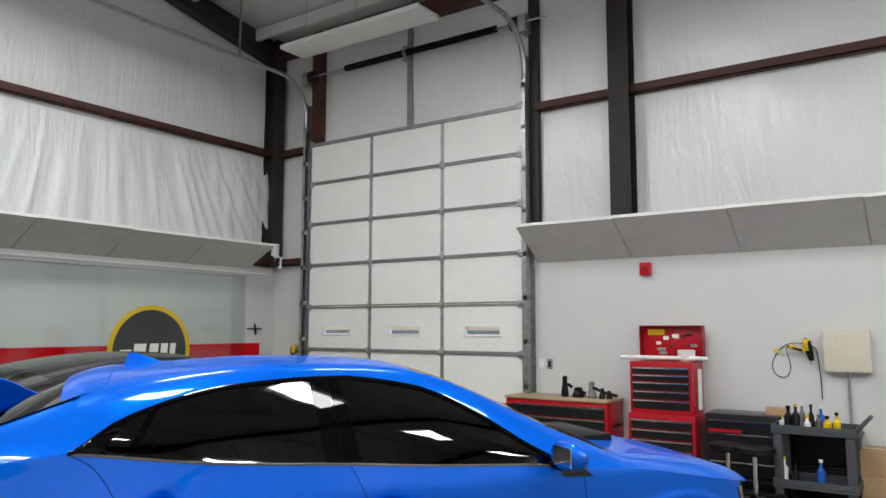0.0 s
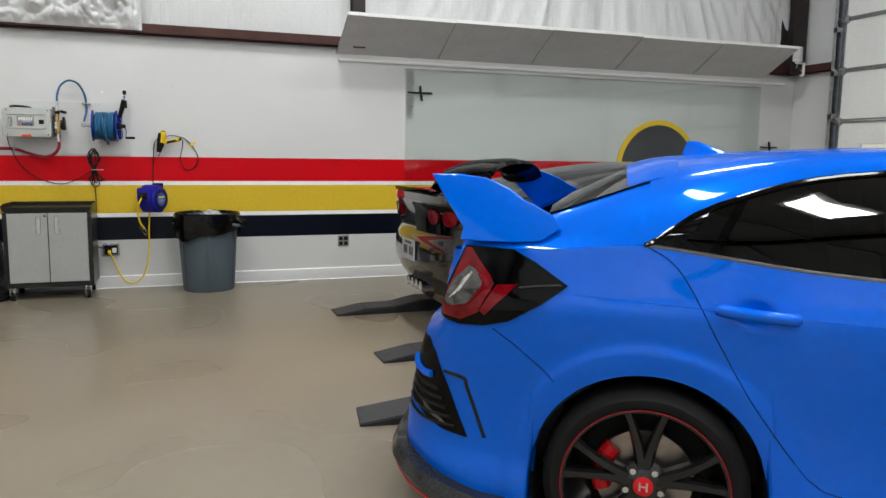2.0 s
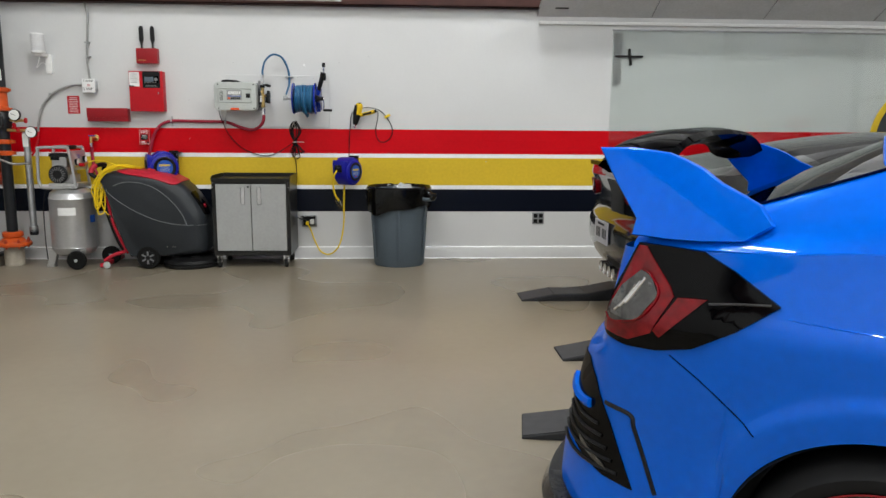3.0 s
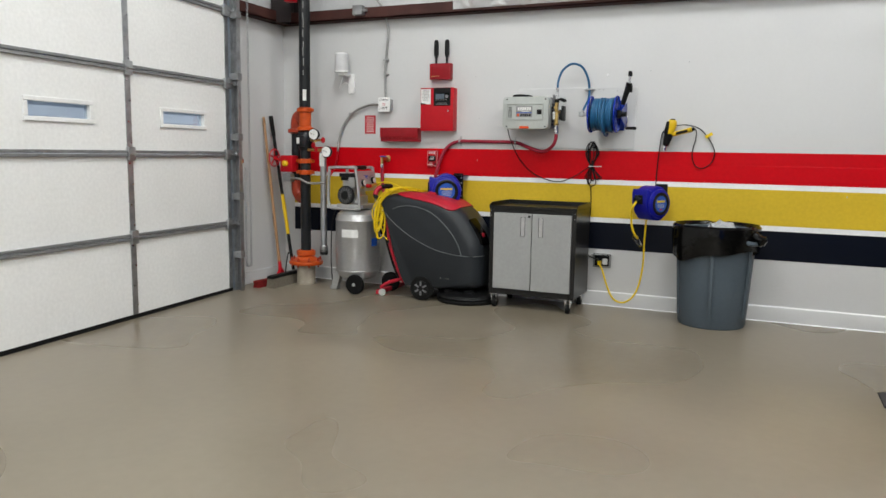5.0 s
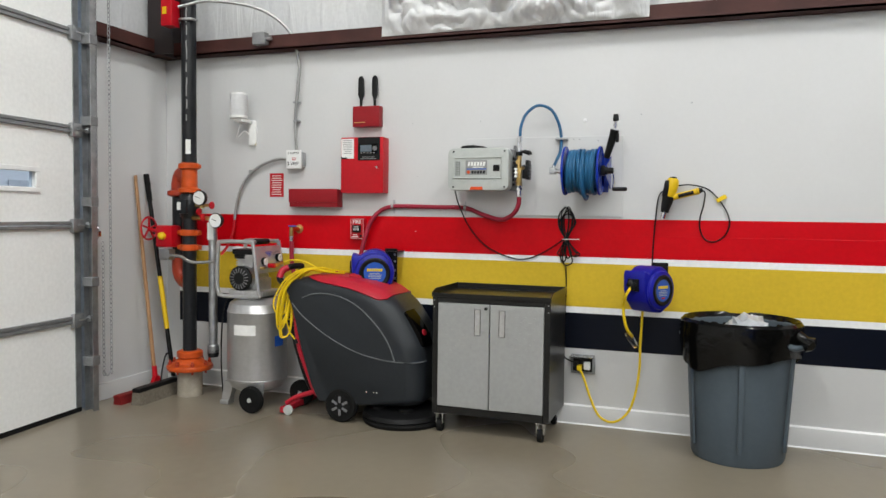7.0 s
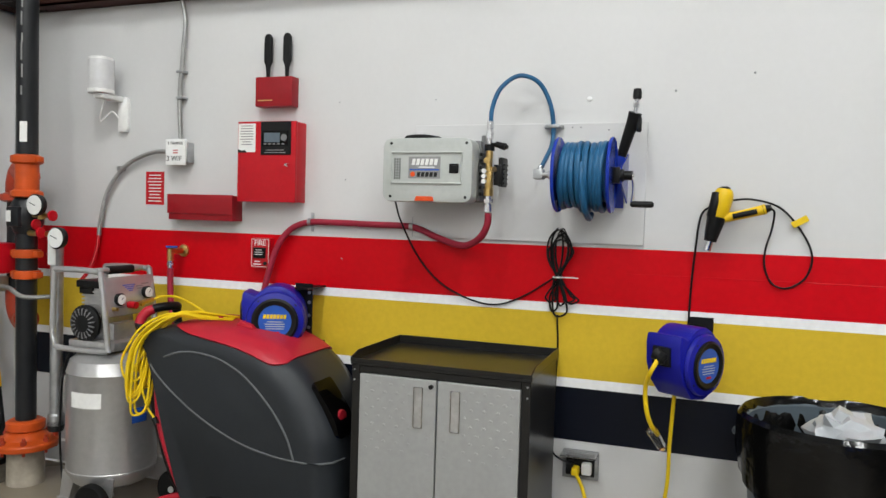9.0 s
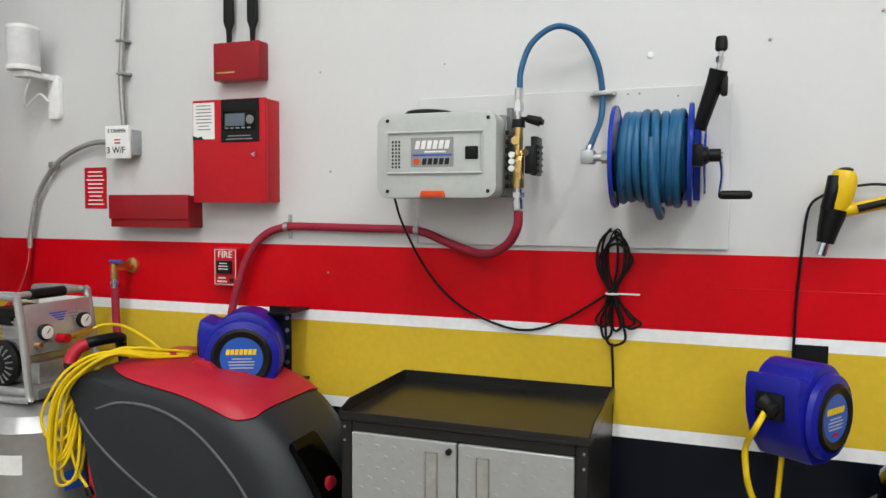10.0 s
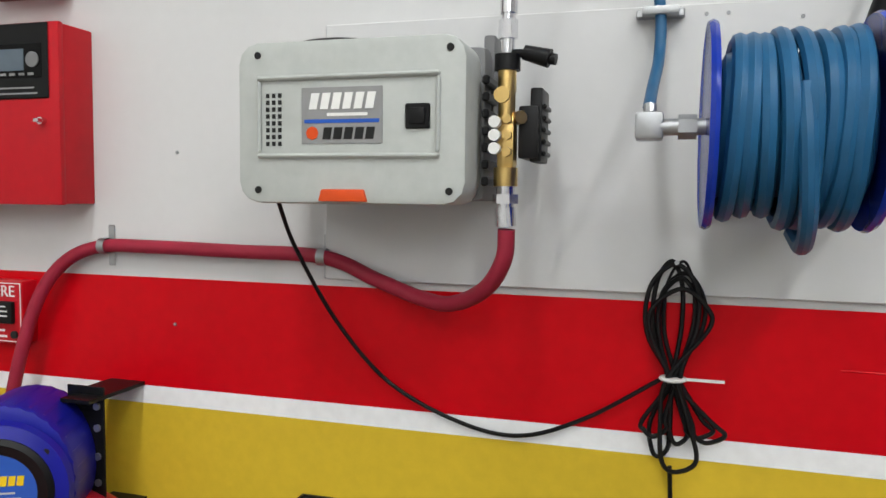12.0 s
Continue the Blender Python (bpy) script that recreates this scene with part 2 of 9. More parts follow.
def wall_with_hole(name, y0, y1, label, DX0=DX0, DX1=DX1):
    """Side wall with a door opening."""
    bm = merge(box_bm((XW - 0.2, y0, 0), (DX0, y1, EAVE)), box_bm((DX1, y0, 0), (XE + 0.2, y1, EAVE)), box_bm((DX0, y0, DH), (DX1, y1, EAVE)))
    return structure(name, bm, M_VINYL, label, "wall")


GABLE = [(YS - 0.02, 0), (YN + 0.02, 0), (YN + 0.02, EAVE), (RIDGE_Y, RIDGE_Z), (YS - 0.02, EAVE)]
structure("floor", box_bm((XW - 0.2, YS - 0.2, -0.15), (XE + 0.2, YN + 0.2, 0)), M_FLOOR, "sealed grey-brown concrete slab floor with cloudy stains", "floor", flat=True)
structure("wall_west", prism_bm(GABLE, "X", XW - 0.2, XW - 0.02), M_VINYL, "metal building wall lined with white vinyl insulation", "wall", flat=True)
# east wall is unseen; set far off to darken reflections in the car glass
structure("wall_east", prism_bm(GABLE, "X", XE, XE + 0.2), M_WALL, "unseen plain white wall closing the hall", "wall", flat=True)
wall_with_hole("wall_north", YN + 0.02, YN + 0.2, "metal building side wall lined with white vinyl insulation")
wall_with_hole("wall_south", YS - 0.2, YS - 0.02, "metal building side wall lined with white vinyl insulation", -7.98, -4.25)
structure("ceiling", prism_bm([(YN + 0.3, EAVE - 0.04), (RIDGE_Y, RIDGE_Z), (YS - 0.3, EAVE - 0.04), (YS - 0.3, EAVE + 0.16), (RIDGE_Y, RIDGE_Z + 0.2), (YN + 0.3, EAVE + 0.16)], "X", XW - 0.2, XE + 0.2), M_VINYL, "gabled roof lined with white vinyl insulation", "ceiling", flat=True)

# white painted liner boards on the lower walls
structure("trim_liner_west", box_bm((XW - 0.02, YS, 0), (XW, YN, LINER), 0.003), M_WALL, "smooth white painted liner board on the lower wall", "wall panel")
for nm, y0, y1, xa in (("north", YN, YN + 0.02, DX0 - 0.06), ("south", YS - 0.02, YS, -8.03)):
    bm = merge(box_bm((XW, y0, 0), (xa, y1, LINER)), box_bm((DX1 + 0.06, y0, 0), (XE, y1, LINER)))
    structure("trim_liner_" + nm, bm, M_WALL, "smooth white painted liner board on the lower wall", "wall panel")

# painted stripes along the west wall
ZR1, ZR0, ZY1, ZY0, ZB1, ZB0 = 1.300, 1.060, 1.020, 0.745, 0.705, 0.480
for nm, z0, z1, m, lab in (("stripe_red", ZR0, ZR1, M_RED, "broad red painted stripe"), ("stripe_white", ZY1, ZR0, M_STRIPE_WHITE, "thin white painted stripe"),
                           ("stripe_yellow", ZY0, ZY1, M_YELLOW, "broad mustard yellow painted stripe"), ("stripe_white", ZB1, ZY0, M_STRIPE_WHITE, "thin white painted stripe"),
                           ("stripe_black", ZB0, ZB1, M_BLACK_STRIPE, "broad black painted stripe")):
    structure("trim_" + nm, box_bm((XW, YS + 0.12, z0), (XW + 0.002, 7.62, z1)), m, lab + " along the white wall", "stripe")

# faint board joint showing through the red stripe
structure("trim_joint_line", prism_bm([(XW + 0.002, 1.196), (XW + 0.0032, 1.198), (XW + 0.002, 1.2)], "Y", -0.43, 1.9), M_RED, "faint raised joint line in the red stripe", "stripe")

# baseboards
bm = merge(box_bm((XW, YS, 0), (XW + 0.018, YN, 0.115), 0.004), box_bm((XW + 0.018, YS, 0), (-8.04, YS + 0.018, 0.115), 0.004),
           box_bm((XW + 0.018, YN - 0.018, 0), (DX0 - 0.08, YN, 0.115), 0.004), box_bm((DX1 + 0.1, YN - 0.018, 0), (XE, YN, 0.115), 0.004))
structure("baseboard", bm, M_WALL, "white painted baseboard along the wall", "baseboard")
# white strips paint the highlights along the baseboard's top and bottom edges
for z0, z1, d in ((0.115, 0.123, 0.014), (0.0, 0.007, 0.024)):
    structure("trim_caulk", prism_bm([(XW, z0), (XW + d, z0), (XW + d * 0.4, z1), (XW, z1)] if z0 else [(XW + 0.018, z0), (XW + d + 0.004, z0), (XW + 0.018, z1)], "Y", YS + 0.02, YN - 0.02), M_STRIPE_WHITE, "white strip painting the bright highlight on the baseboard edge", "caulk line")


def channel_bm(lo, hi, axis, open_side, t=0.006):
    """C-section between two corners: web and two flanges."""
    lo, hi = Vector(lo), Vector(hi)
    a, s = "XYZ".index(axis), "XYZ".index(open_side[1])
    o = 3 - a - s
    web_lo, web_hi = lo.copy(), hi.copy()
    if open_side[0] == "+":
        web_hi[s] = lo[s] + t
    else:
        web_lo[s] = hi[s] - t
    f1h, f2l = hi.copy(), lo.copy()
    f1h[o], f2l[o] = lo[o] + t, hi[o] - t
    return merge(box_bm(web_lo, web_hi), box_bm(lo, f1h), box_bm(f2l, hi))


def steel(name, bm, m, label, cat="steel beam"):
    return structure("trim_" + name, bm, m, label, cat)


# girts along the walls, columns and eave members
for z in (2.47, 4.17):
    steel("girt", merge(box_bm((XW - 0.02, YS, z), (XW + 0.09, YN, z + 0.012)), box_bm((XW + 0.078, YS, z), (XW + 0.09, YN, z + 0.10))), M_STEEL_BROWN, "red-oxide steel girt running along the insulated wall")
    for x0, x1 in ((XW, DX0 - 0.05), (DX1 + 0.05, XE)):
        steel("girt", merge(box_bm((x0 + 0.09, YN - 0.09, z), (x1, YN + 0.02, z + 0.012)), box_bm((x0 + 0.09, YN - 0.09, z), (x1, YN - 0.078, z + 0.10))), M_STEEL_BROWN, "red-oxide steel girt running along the insulated wall")
        steel("girt", merge(box_bm((x0 + 0.09, YS - 0.02, z), (x1, YS + 0.09, z + 0.012)), box_bm((x0 + 0.09, YS + 0.078, z), (x1, YS + 0.09, z + 0.10))), M_STEEL_BROWN, "red-oxide steel girt running along the insulated wall")


def column_bm(x, y, z0, z1, w, d, along):
    """I-section standing at x, y."""
    t = 0.012
    if along == "X":
        return merge(box_bm((x - w / 2, y - d / 2, z0), (x + w / 2, y - d / 2 + t, z1)), box_bm((x - w / 2, y + d / 2 - t, z0), (x + w / 2, y + d / 2, z1)), box_bm((x - t / 2, y - d / 2 + t, z0), (x + t / 2, y + d / 2 - t, z1)))
    return merge(box_bm((x - d / 2, y - w / 2, z0), (x - d / 2 + t, y + w / 2, z1)), box_bm((x + d / 2 - t, y - w / 2, z0), (x + d / 2, y + w / 2, z1)), box_bm((x - d / 2 + t, y - t / 2, z0), (x + d / 2 - t, y + t / 2, z1)))


steel("corner_column", column_bm(XW + 0.12, YN - 0.18, LINER, EAVE, 0.22, 0.22, "Y"), M_STEEL_DARK, "dark primed steel column in the wall corner", "steel column")
steel("corner_column", column_bm(XW + 0.12, YS + 0.14, LINER, EAVE, 0.22, 0.22, "Y"), M_STEEL_DARK, "dark primed steel column in the wall corner", "steel column")
steel("wall_column", column_bm(XW + 0.06, 1.90, LINER, EAVE, 0.13, 0.14, "Y"), M_STEEL_DARK, "dark primed steel column against the insulated wall", "steel column")
steel("wall_column", column_bm(-3.15, YN - 0.10, LINER, EAVE + 1.0, 0.24, 0.2, "X"), M_STEEL_DARK, "dark primed steel column against the insulated wall", "steel column")
steel("wall_column", column_bm(0.6, YN - 0.10, LINER, EAVE + 1.5, 0.24, 0.2, "X"), M_STEEL_DARK, "dark primed steel column against the insulated wall", "steel column")
steel("door_jamb_channel", box_bm((DX0 + 0.02, YN - 0.10, DH), (DX0 + 0.2, YN + 0.02, 6.1)), M_STEEL_BROWN, "red-oxide steel jamb above the roll-up door", "steel column")
steel("door_jamb_channel", box_bm((DX1 + 0.05, YN - 0.06, LINER), (DX1 + 0.17, YN + 0.02, 6.5)), M_STEEL_DARK, "dark steel jamb beside the roll-up door", "steel column")


def rafter_bm(x, sign):
    """Tapered frame along the slope from an eave to the ridge."""
    ye = YN if sign > 0 else YS
    k = (RIDGE_Z - EAVE) / (RIDGE_Y - ye)
    y1, y2 = ye + (RIDGE_Y - ye) * 0.03, RIDGE_Y

    def z(y):
        return EAVE + k * (y - ye) - 0.03
    web = prism_bm([(y1, z(y1)), (y2, z(y2)), (y2, z(y2) - 0.22), (y1, z(y1) - 0.40)], "X", x - 0.006, x + 0.006)
    low = prism_bm([(y1, z(y1) - 0.40), (y2, z(y2) - 0.22), (y2, z(y2) - 0.232), (y1, z(y1) - 0.412)], "X", x - 0.09, x + 0.09)
    return merge(web, low)


for x in (XW + 0.12, -2.4, 3.9, 9.2):
    for sgn in (1, -1):
        steel("rafter", rafter_bm(x, sgn), M_STEEL_DARK, "dark primed steel rafter under the sloping roof")
for i in range(1, 6):
    for sgn, ye in ((1, YN), (-1, YS)):
        y = ye + (RIDGE_Y - ye) * (i - 0.5) / 5
        z = EAVE + (RIDGE_Z - EAVE) * (i - 0.5) / 5
        steel("purlin", box_bm((XW, y - 0.03, z - 0.2), (XE, y + 0.03, z - 0.03)), M_VINYL, "roof purlin wrapped in white vinyl insulation")
steel("eave_strut", box_bm((XW, YN - 0.16, EAVE - 0.24), (XE, YN + 0.02, EAVE - 0.03)), M_STEEL_BROWN, "red-oxide steel eave strut along the wall top")
steel("eave_strut", box_bm((XW, YS - 0.02, EAVE - 0.24), (XE, YS + 0.16, EAVE - 0.03)), M_STEEL_BROWN, "red-oxide steel eave strut along the wall top")


# ---------------------------------------------------------------- roll-up doors
def strip_bm(x0, x1, z, y, s, h=0.05, d=0.02):
    return box_bm((x0, min(y, y + s * d), z - h / 2), (x1, max(y, y + s * d), z + h / 2), 0.003, 1)


def rollup_door(name, y, s, y_wall):
    """Sectional door: y is the inner face, s the direction into the hall."""
    d = new(name)
    tagged(d, "white insulated roll-up door with galvanised stiles, closed", "door", kind="structure")
    back = y - s * 0.045
    w = (DX1 - DX0) / 3
    for r in range(7):
        z0, z1 = r * 0.61 + 0.004, (r + 1) * 0.61 - 0.004
        if r != 2:
            part("door_section", box_bm((DX0, min(y, back), z0), (DX1, max(y, back), z1), 0.006, 1), M_DOOR, d)
            continue
        pieces = [box_bm((DX0, min(y, back), z0), (DX1, max(y, back), z0 + 0.222)), box_bm((DX0, min(y, back), z1 - 0.28), (DX1, max(y, back), z1))]
        xs = [DX0]
        for k in range(3):
            c = DX0 + w * (k + 0.5)
            xs += [c - 0.25, c + 0.25]
        xs.append(DX1)
        for k in range(0, 8, 2):
            pieces.append(box_bm((xs[k], min(y, back), z0 + 0.222), (xs[k + 1], max(y, back), z1 - 0.28)))
        part("door_section", merge(*pieces), M_DOOR, d)
        for k in range(3):
            c = DX0 + w * (k + 0.5)
            fr = merge(*[box_bm(a, b, 0.004, 1) for a, b in (
                ((c - 0.28, min(y, y + s * 0.012), z0 + 0.195), (c + 0.28, max(y, y + s * 0.012), z0 + 0.226)), ((c - 0.28, min(y, y + s * 0.012), z1 - 0.284), (c + 0.28, max(y, y + s * 0.012), z1 - 0.253)),
                ((c - 0.28, min(y, y + s * 0.012), z0 + 0.226), (c - 0.245, max(y, y + s * 0.012), z1 - 0.284)), ((c + 0.245, min(y, y + s * 0.012), z0 + 0.226), (c + 0.28, max(y, y + s * 0.012), z1 - 0.284)))])
            f = part("window_frame", fr, M_WHITE_PLASTIC, d, "white plastic window frame")
            pane = part("pane", box_bm((c - 0.247, y - s * 0.024, z0 + 0.22), (c + 0.247, y - s * 0.02, z1 - 0.278)), M_PANE, f)
            pane.visible_shadow = False
    for r in range(1, 7):
        part("rail", merge(strip_bm(DX0, DX1, r * 0.61 + 0.013, y, s, 0.022, 0.02), strip_bm(DX0, DX1, r * 0.61 - 0.013, y, s, 0.022, 0.02)), M_GALV_DARK, d, "galvanised steel rail along the section joint")
    part("rail", strip_bm(DX0, DX1, 4.25, y, s, 0.05, 0.02), M_GALV_DARK, d)
    part("bottom_seal", box_bm((DX0, min(y, back) - 0.002, 0.0), (DX1, max(y, back) + 0.004, 0.03)), M_RUBBER, d, "black rubber bottom seal")
    for k in (1, 2):
        x = DX0 + w * k
        for r in range(7):
            part("stile", box_bm((x - 0.028, min(y, y + s * 0.006), r * 0.61 + 0.03), (x + 0.028, max(y, y + s * 0.006), r * 0.61 + 0.58), 0.002, 1), M_GALV, d)
            if r:
                part("hinge", merge(box_bm((x - 0.035, min(y, y + s * 0.03), r * 0.61 - 0.05), (x + 0.035, max(y, y + s * 0.03), r * 0.61 + 0.05), 0.008), cyl_bm(0.008, (x - 0.04, y + s * 0.03, r * 0.61), (x + 0.04, y + s * 0.03, r * 0.61), n=10)), M_GALV, d)
        for r in range(28):
            part("bolt", cyl_bm(0.008, (x + (0.012 if r % 2 else -0.012), y + s * 0.006, 0.1 + r * 0.15), (x + (0.012 if r % 2 else -0.012), y + s * 0.012, 0.1 + r * 0.15), n=8), M_CHROME, d)
    for x, q in ((DX0, 1), (DX1, -1)):
        for r in range(7):
            part("end_stile", box_bm((min(x, x + q * 0.05), min(y, y + s * 0.006), r * 0.61 + 0.03), (max(x, x + q * 0.05), max(y, y + s * 0.006), r * 0.61 + 0.58)), M_GALV, d)
            part("roller_hinge", merge(box_bm((min(x, x + q * 0.09), min(y, y + s * 0.035), r * 0.61 + 0.56), (max(x, x + q * 0.09), max(y, y + s * 0.035), r * 0.61 + 0.65), 0.01), cyl_bm(0.02, (x - q * 0.05, y + s * 0.05, r * 0.61 + 0.61), (x - q * 0.015, y + s * 0.05, r * 0.61 + 0.61), n=12),
                 cyl_bm(0.006, (x - q * 0.05, y + s * 0.05, r * 0.61 + 0.61), (x + q * 0.06, y + s * 0.05, r * 0.61 + 0.61), n=8)), M_GALV, d)
    for x, q in ((DX0, -1), (DX1, 1)):
        t = thing("door_track", pose(0, 0, 0), "galvanised steel roller door track with curved top", "door track", "door tracks")
        xa, xb = x + q * 0.012, x + q * 0.062
        lo, hi = min(xa, xb), max(xa, xb)
        yy = (y + s * 0.015, y + s * 0.085)
        part("jamb_angle", merge(box_bm((lo, min(y_wall, yy[1]), 0), (lo + 0.004, max(y_wall, yy[1]), 4.9)), box_bm((lo - 0.015 * (q < 0), min(y_wall, y_wall + s * 0.005), 0), (hi + 0.015 * (q > 0), max(y_wall, y_wall + s * 0.005), 4.9))), M_GALV, t)
        part("rail", merge(box_bm((lo, min(yy), 0), (hi, min(yy) + 0.004, 4.55)), box_bm((lo, max(yy) - 0.004, 0), (hi, max(yy), 4.55)), box_bm((hi - 0.004 if q > 0 else lo, min(yy), 0), (hi if q > 0 else lo + 0.004, max(yy), 4.55))), M_GALV, t)
        for r in range(9):
            part("bracket", box_bm((lo - 0.01, min(yy), 0.3 + r * 0.52), (hi + 0.01, max(yy) + 0.006, 0.36 + r * 0.52), 0.003, 1), M_GALV_DARK, t)
        cx = (lo + hi) / 2
        yt = y + s * 0.05
        pts = [(cx, yt, 4.5)] + [(cx, yt + s * 0.55 * (1 - math.cos(a)), 4.68 + 0.55 * math.sin(a)) for a in [radians(v) for v in range(0, 91, 10)]]
        pts += [(cx, yt + s * 2.2, 5.24), (cx, yt + s * 4.6, 5.28)]
        part("curved_rail", moved(tube_bm(pts, 0.032, 6, smooth=False), Matrix()), M_GALV, t)
        for dist in (1.3, 3.4):
            part("hanger", box_bm((cx - 0.012, yt + s * dist - 0.012, 5.26), (cx + 0.012, yt + s * dist + 0.012, 6.1 + 0.16 * dist)), M_GALV_DARK, t)
        part("bearing_plate", box_bm((lo - 0.03, min(y_wall, y + s * 0.12), 5.16), (hi + 0.03, max(y_wall, y + s * 0.12), 5.38), 0.006), M_GALV, t)
        part("cable_drum", cyl_bm(0.09, (cx - q * 0.08, y + s * 0.06, 5.3), (cx - q * 0.17, y + s * 0.06, 5.3), n=24), M_STEEL_DARK, t)
    sp = thing("torsion_spring", pose(0, 0, 0), "black torsion spring on a steel shaft over the door", "door spring", "door springs")
    yt = y + s * 0.06
    part("shaft", cyl_bm(0.014, (DX0 - 0.1, yt, 5.3), (DX1 + 0.35, yt, 5.3), n=12), M_GALV, sp)
    for x0, x1 in ((DX0 + 0.75, -6.25), (-6.18, DX1 - 0.35)):
        n = 150
        pts = [(x0 + (x1 - x0) * i / (n * 8), yt + 0.04 * math.cos(2 * math.pi * i / 8), 5.3 + 0.04 * math.sin(2 * math.pi * i / 8)) for i in range(n * 8 // 2 * 2)]
        part("coil", tube_bm(pts[::1], 0.008, 4, smooth=False), M_BLACK_PLASTIC, sp, "black wound steel coil")
    part("centre_bracket", box_bm((-6.25, min(y_wall, yt), 5.2), (-6.18, max(y_wall, yt), 5.4), 0.004), M_GALV_DARK, sp)
    part("centre_post", box_bm((-6.25, min(y_wall, y_wall + s * 0.05), 4.3), (-6.17, max(y_wall, y_wall + s * 0.05), 5.9)), M_GALV_DARK, sp)


rollup_door("door_1", 7.78, -1, YN)
before = set(o.name for o in scene.objects)
rollup_door("door_2", -3.70, 1, YS)
swing = Matrix.Translation((-7.94, -3.74, 0)) @ Matrix.Rotation(radians(4.5), 4, "Z") @ Matrix.Translation((8.07, 3.74, 0))
for o in [q for q in scene.objects if q.name not in before and q.parent is None]:
    o.matrix_world = swing @ o.matrix_world


# ---------------------------------------------------------------- ceiling lights
def ceiling_light(x, y, z, turn=0, twin=False):
    """Linear fixture with two bare tubes, hung on two wires."""
    t = thing("ceiling_light", pose(x, y, z, 0, 0, turn), "white hanging strip light with two lit tubes", "ceiling light", "ceiling strip lights")
    part("housing", prism_bm([(-0.22, 0.0), (-0.12, 0.07), (0.12, 0.07), (0.22, 0.0), (0.08, 0.014), (-0.08, 0.014)], "X", -0.62, 0.62), M_WHITE_PLASTIC, t)
    for yy in (-0.14, 0.14):
        part("tube", cyl_bm(0.022, (-0.6, yy, -0.022), (0.6, yy, -0.022), n=12), M_LED, t, "lit LED tube")
    for xx in (-0.45, 0.45):
        part("wire", cyl_bm(0.003, (xx, 0, 0.06), (xx, 0, RIDGE_Z - (RIDGE_Z - EAVE) * abs(y - RIDGE_Y) / 5.84 - z + 0.02), n=6), M_GALV, t)
    # twin: south-side light tilted and stronger, added to brighten the south wall
    for yy, wide in ((-0.14, 0.09), (0.14, 0.09)) if twin else ((0, 0.3),):
        la = bpy.data.lights.new("fixture_glow_and_fill", "AREA")
        la.shape, la.size, la.size_y, la.energy, la.color = "RECTANGLE", 1.2, wide, LAMP_POWER * ((0.95 if yy < 0 else 0.55) if twin else 1), (0.975, 1.0, 0.985)
        lo = new("glow", la)
        lo.parent = t
        lo.matrix_local = pose(0, yy, -0.05, -50 if yy < 0 else 0)
    return t


for x0, y, z, twin in ((-6.0, -1.3, 5.3, True), (-6.4, 1.4, 5.5, False), (-6.1, 4.0, 5.3, False)):
    for ix in range(5):
        ceiling_light(x0 + 3.5 * ix, y, z, 90 if y > 3 else 0, twin)


# ---------------------------------------------------------------- west wall: fire panel and signs
M_FIRE_RED = mat("red_enamel", (0.46, 0.004, 0.012), 0.34, var=0.04, scale=5)
M_FIRE_DARK = mat("dull_red_enamel", (0.27, 0.006, 0.012), 0.38, var=0.05, scale=5)
M_PAPER = mat("white_paper", (0.75, 0.75, 0.73), 0.6, var=0.04)
M_LCD = mat("lcd_glass", (0.10, 0.13, 0.16), 0.12)
M_INK = mat("black_ink", (0.01, 0.01, 0.01), 0.6)
M_GREY_INK = mat("grey_ink", (0.25, 0.25, 0.25), 0.6)
M_BLUE_PLASTIC = mat("royal_blue_plastic", (0.008, 0.010, 0.26), 0.34, var=0.06, scale=6)
M_REEL_BLUE = mat("blue_label", (0.02, 0.09, 0.42), 0.35)
M_HOSE_BLUE = mat("blue_rubber_hose", (0.015, 0.094, 0.205), 0.38, var=0.12, scale=9)
M_BLUE_ENAMEL = mat("blue_enamel", (0.01, 0.035, 0.33), 0.22, var=0.05)
M_HOSE_RED = mat("red_rubber_hose", (0.30, 0.018, 0.04), 0.5, var=0.1, scale=12)
M_YELLOW_CORD = mat("yellow_cord", (0.75, 0.52, 0.01), 0.42, var=0.06)
M_YELLOW_PLASTIC = mat("yellow_plastic", (0.72, 0.47, 0.01), 0.38)
M_LIGHT_GREY = mat("light_grey_plastic", (0.44, 0.46, 0.44), 0.42, var=0.03, bump=0.04, bump_scale=300)
M_MID_GREY = mat("mid_grey_plastic", (0.17, 0.17, 0.175), 0.48)
M_ORANGE_PL = mat("orange_red_plastic", (0.62, 0.07, 0.01), 0.4)
M_ORANGE = mat("orange_pipe_enamel", (0.52, 0.075, 0.012), 0.36, var=0.14, scale=14, bump=0.1)
M_PIPE_RED = mat("red_oxide_enamel", (0.36, 0.045, 0.02), 0.42, var=0.15, scale=14, bump=0.1)
M_PIPE_BLACK = mat("black_steel_pipe", (0.014, 0.015, 0.017), 0.33, var=0.2, scale=8)
M_SILVER = mat("silver_tank_enamel", (0.46, 0.46, 0.46), 0.3, 0.65, var=0.05, scale=6)
M_ALU = mat("cast_aluminium", (0.5, 0.5, 0.5), 0.4, 0.8, var=0.1, scale=20)
M_SCRUB = mat("charcoal_polyethylene", (0.019, 0.022, 0.026), 0.38, var=0.06, scale=4, bump=0.12, bump_scale=220)
M_SCRUB_RED = mat("red_polyethylene", (0.42, 0.014, 0.03), 0.4, var=0.05, bump=0.1, bump_scale=220)
M_CAB_GREY = mat("grey_hammered_steel", (0.36, 0.365, 0.36), 0.34, 0.25, var=0.03, scale=6)
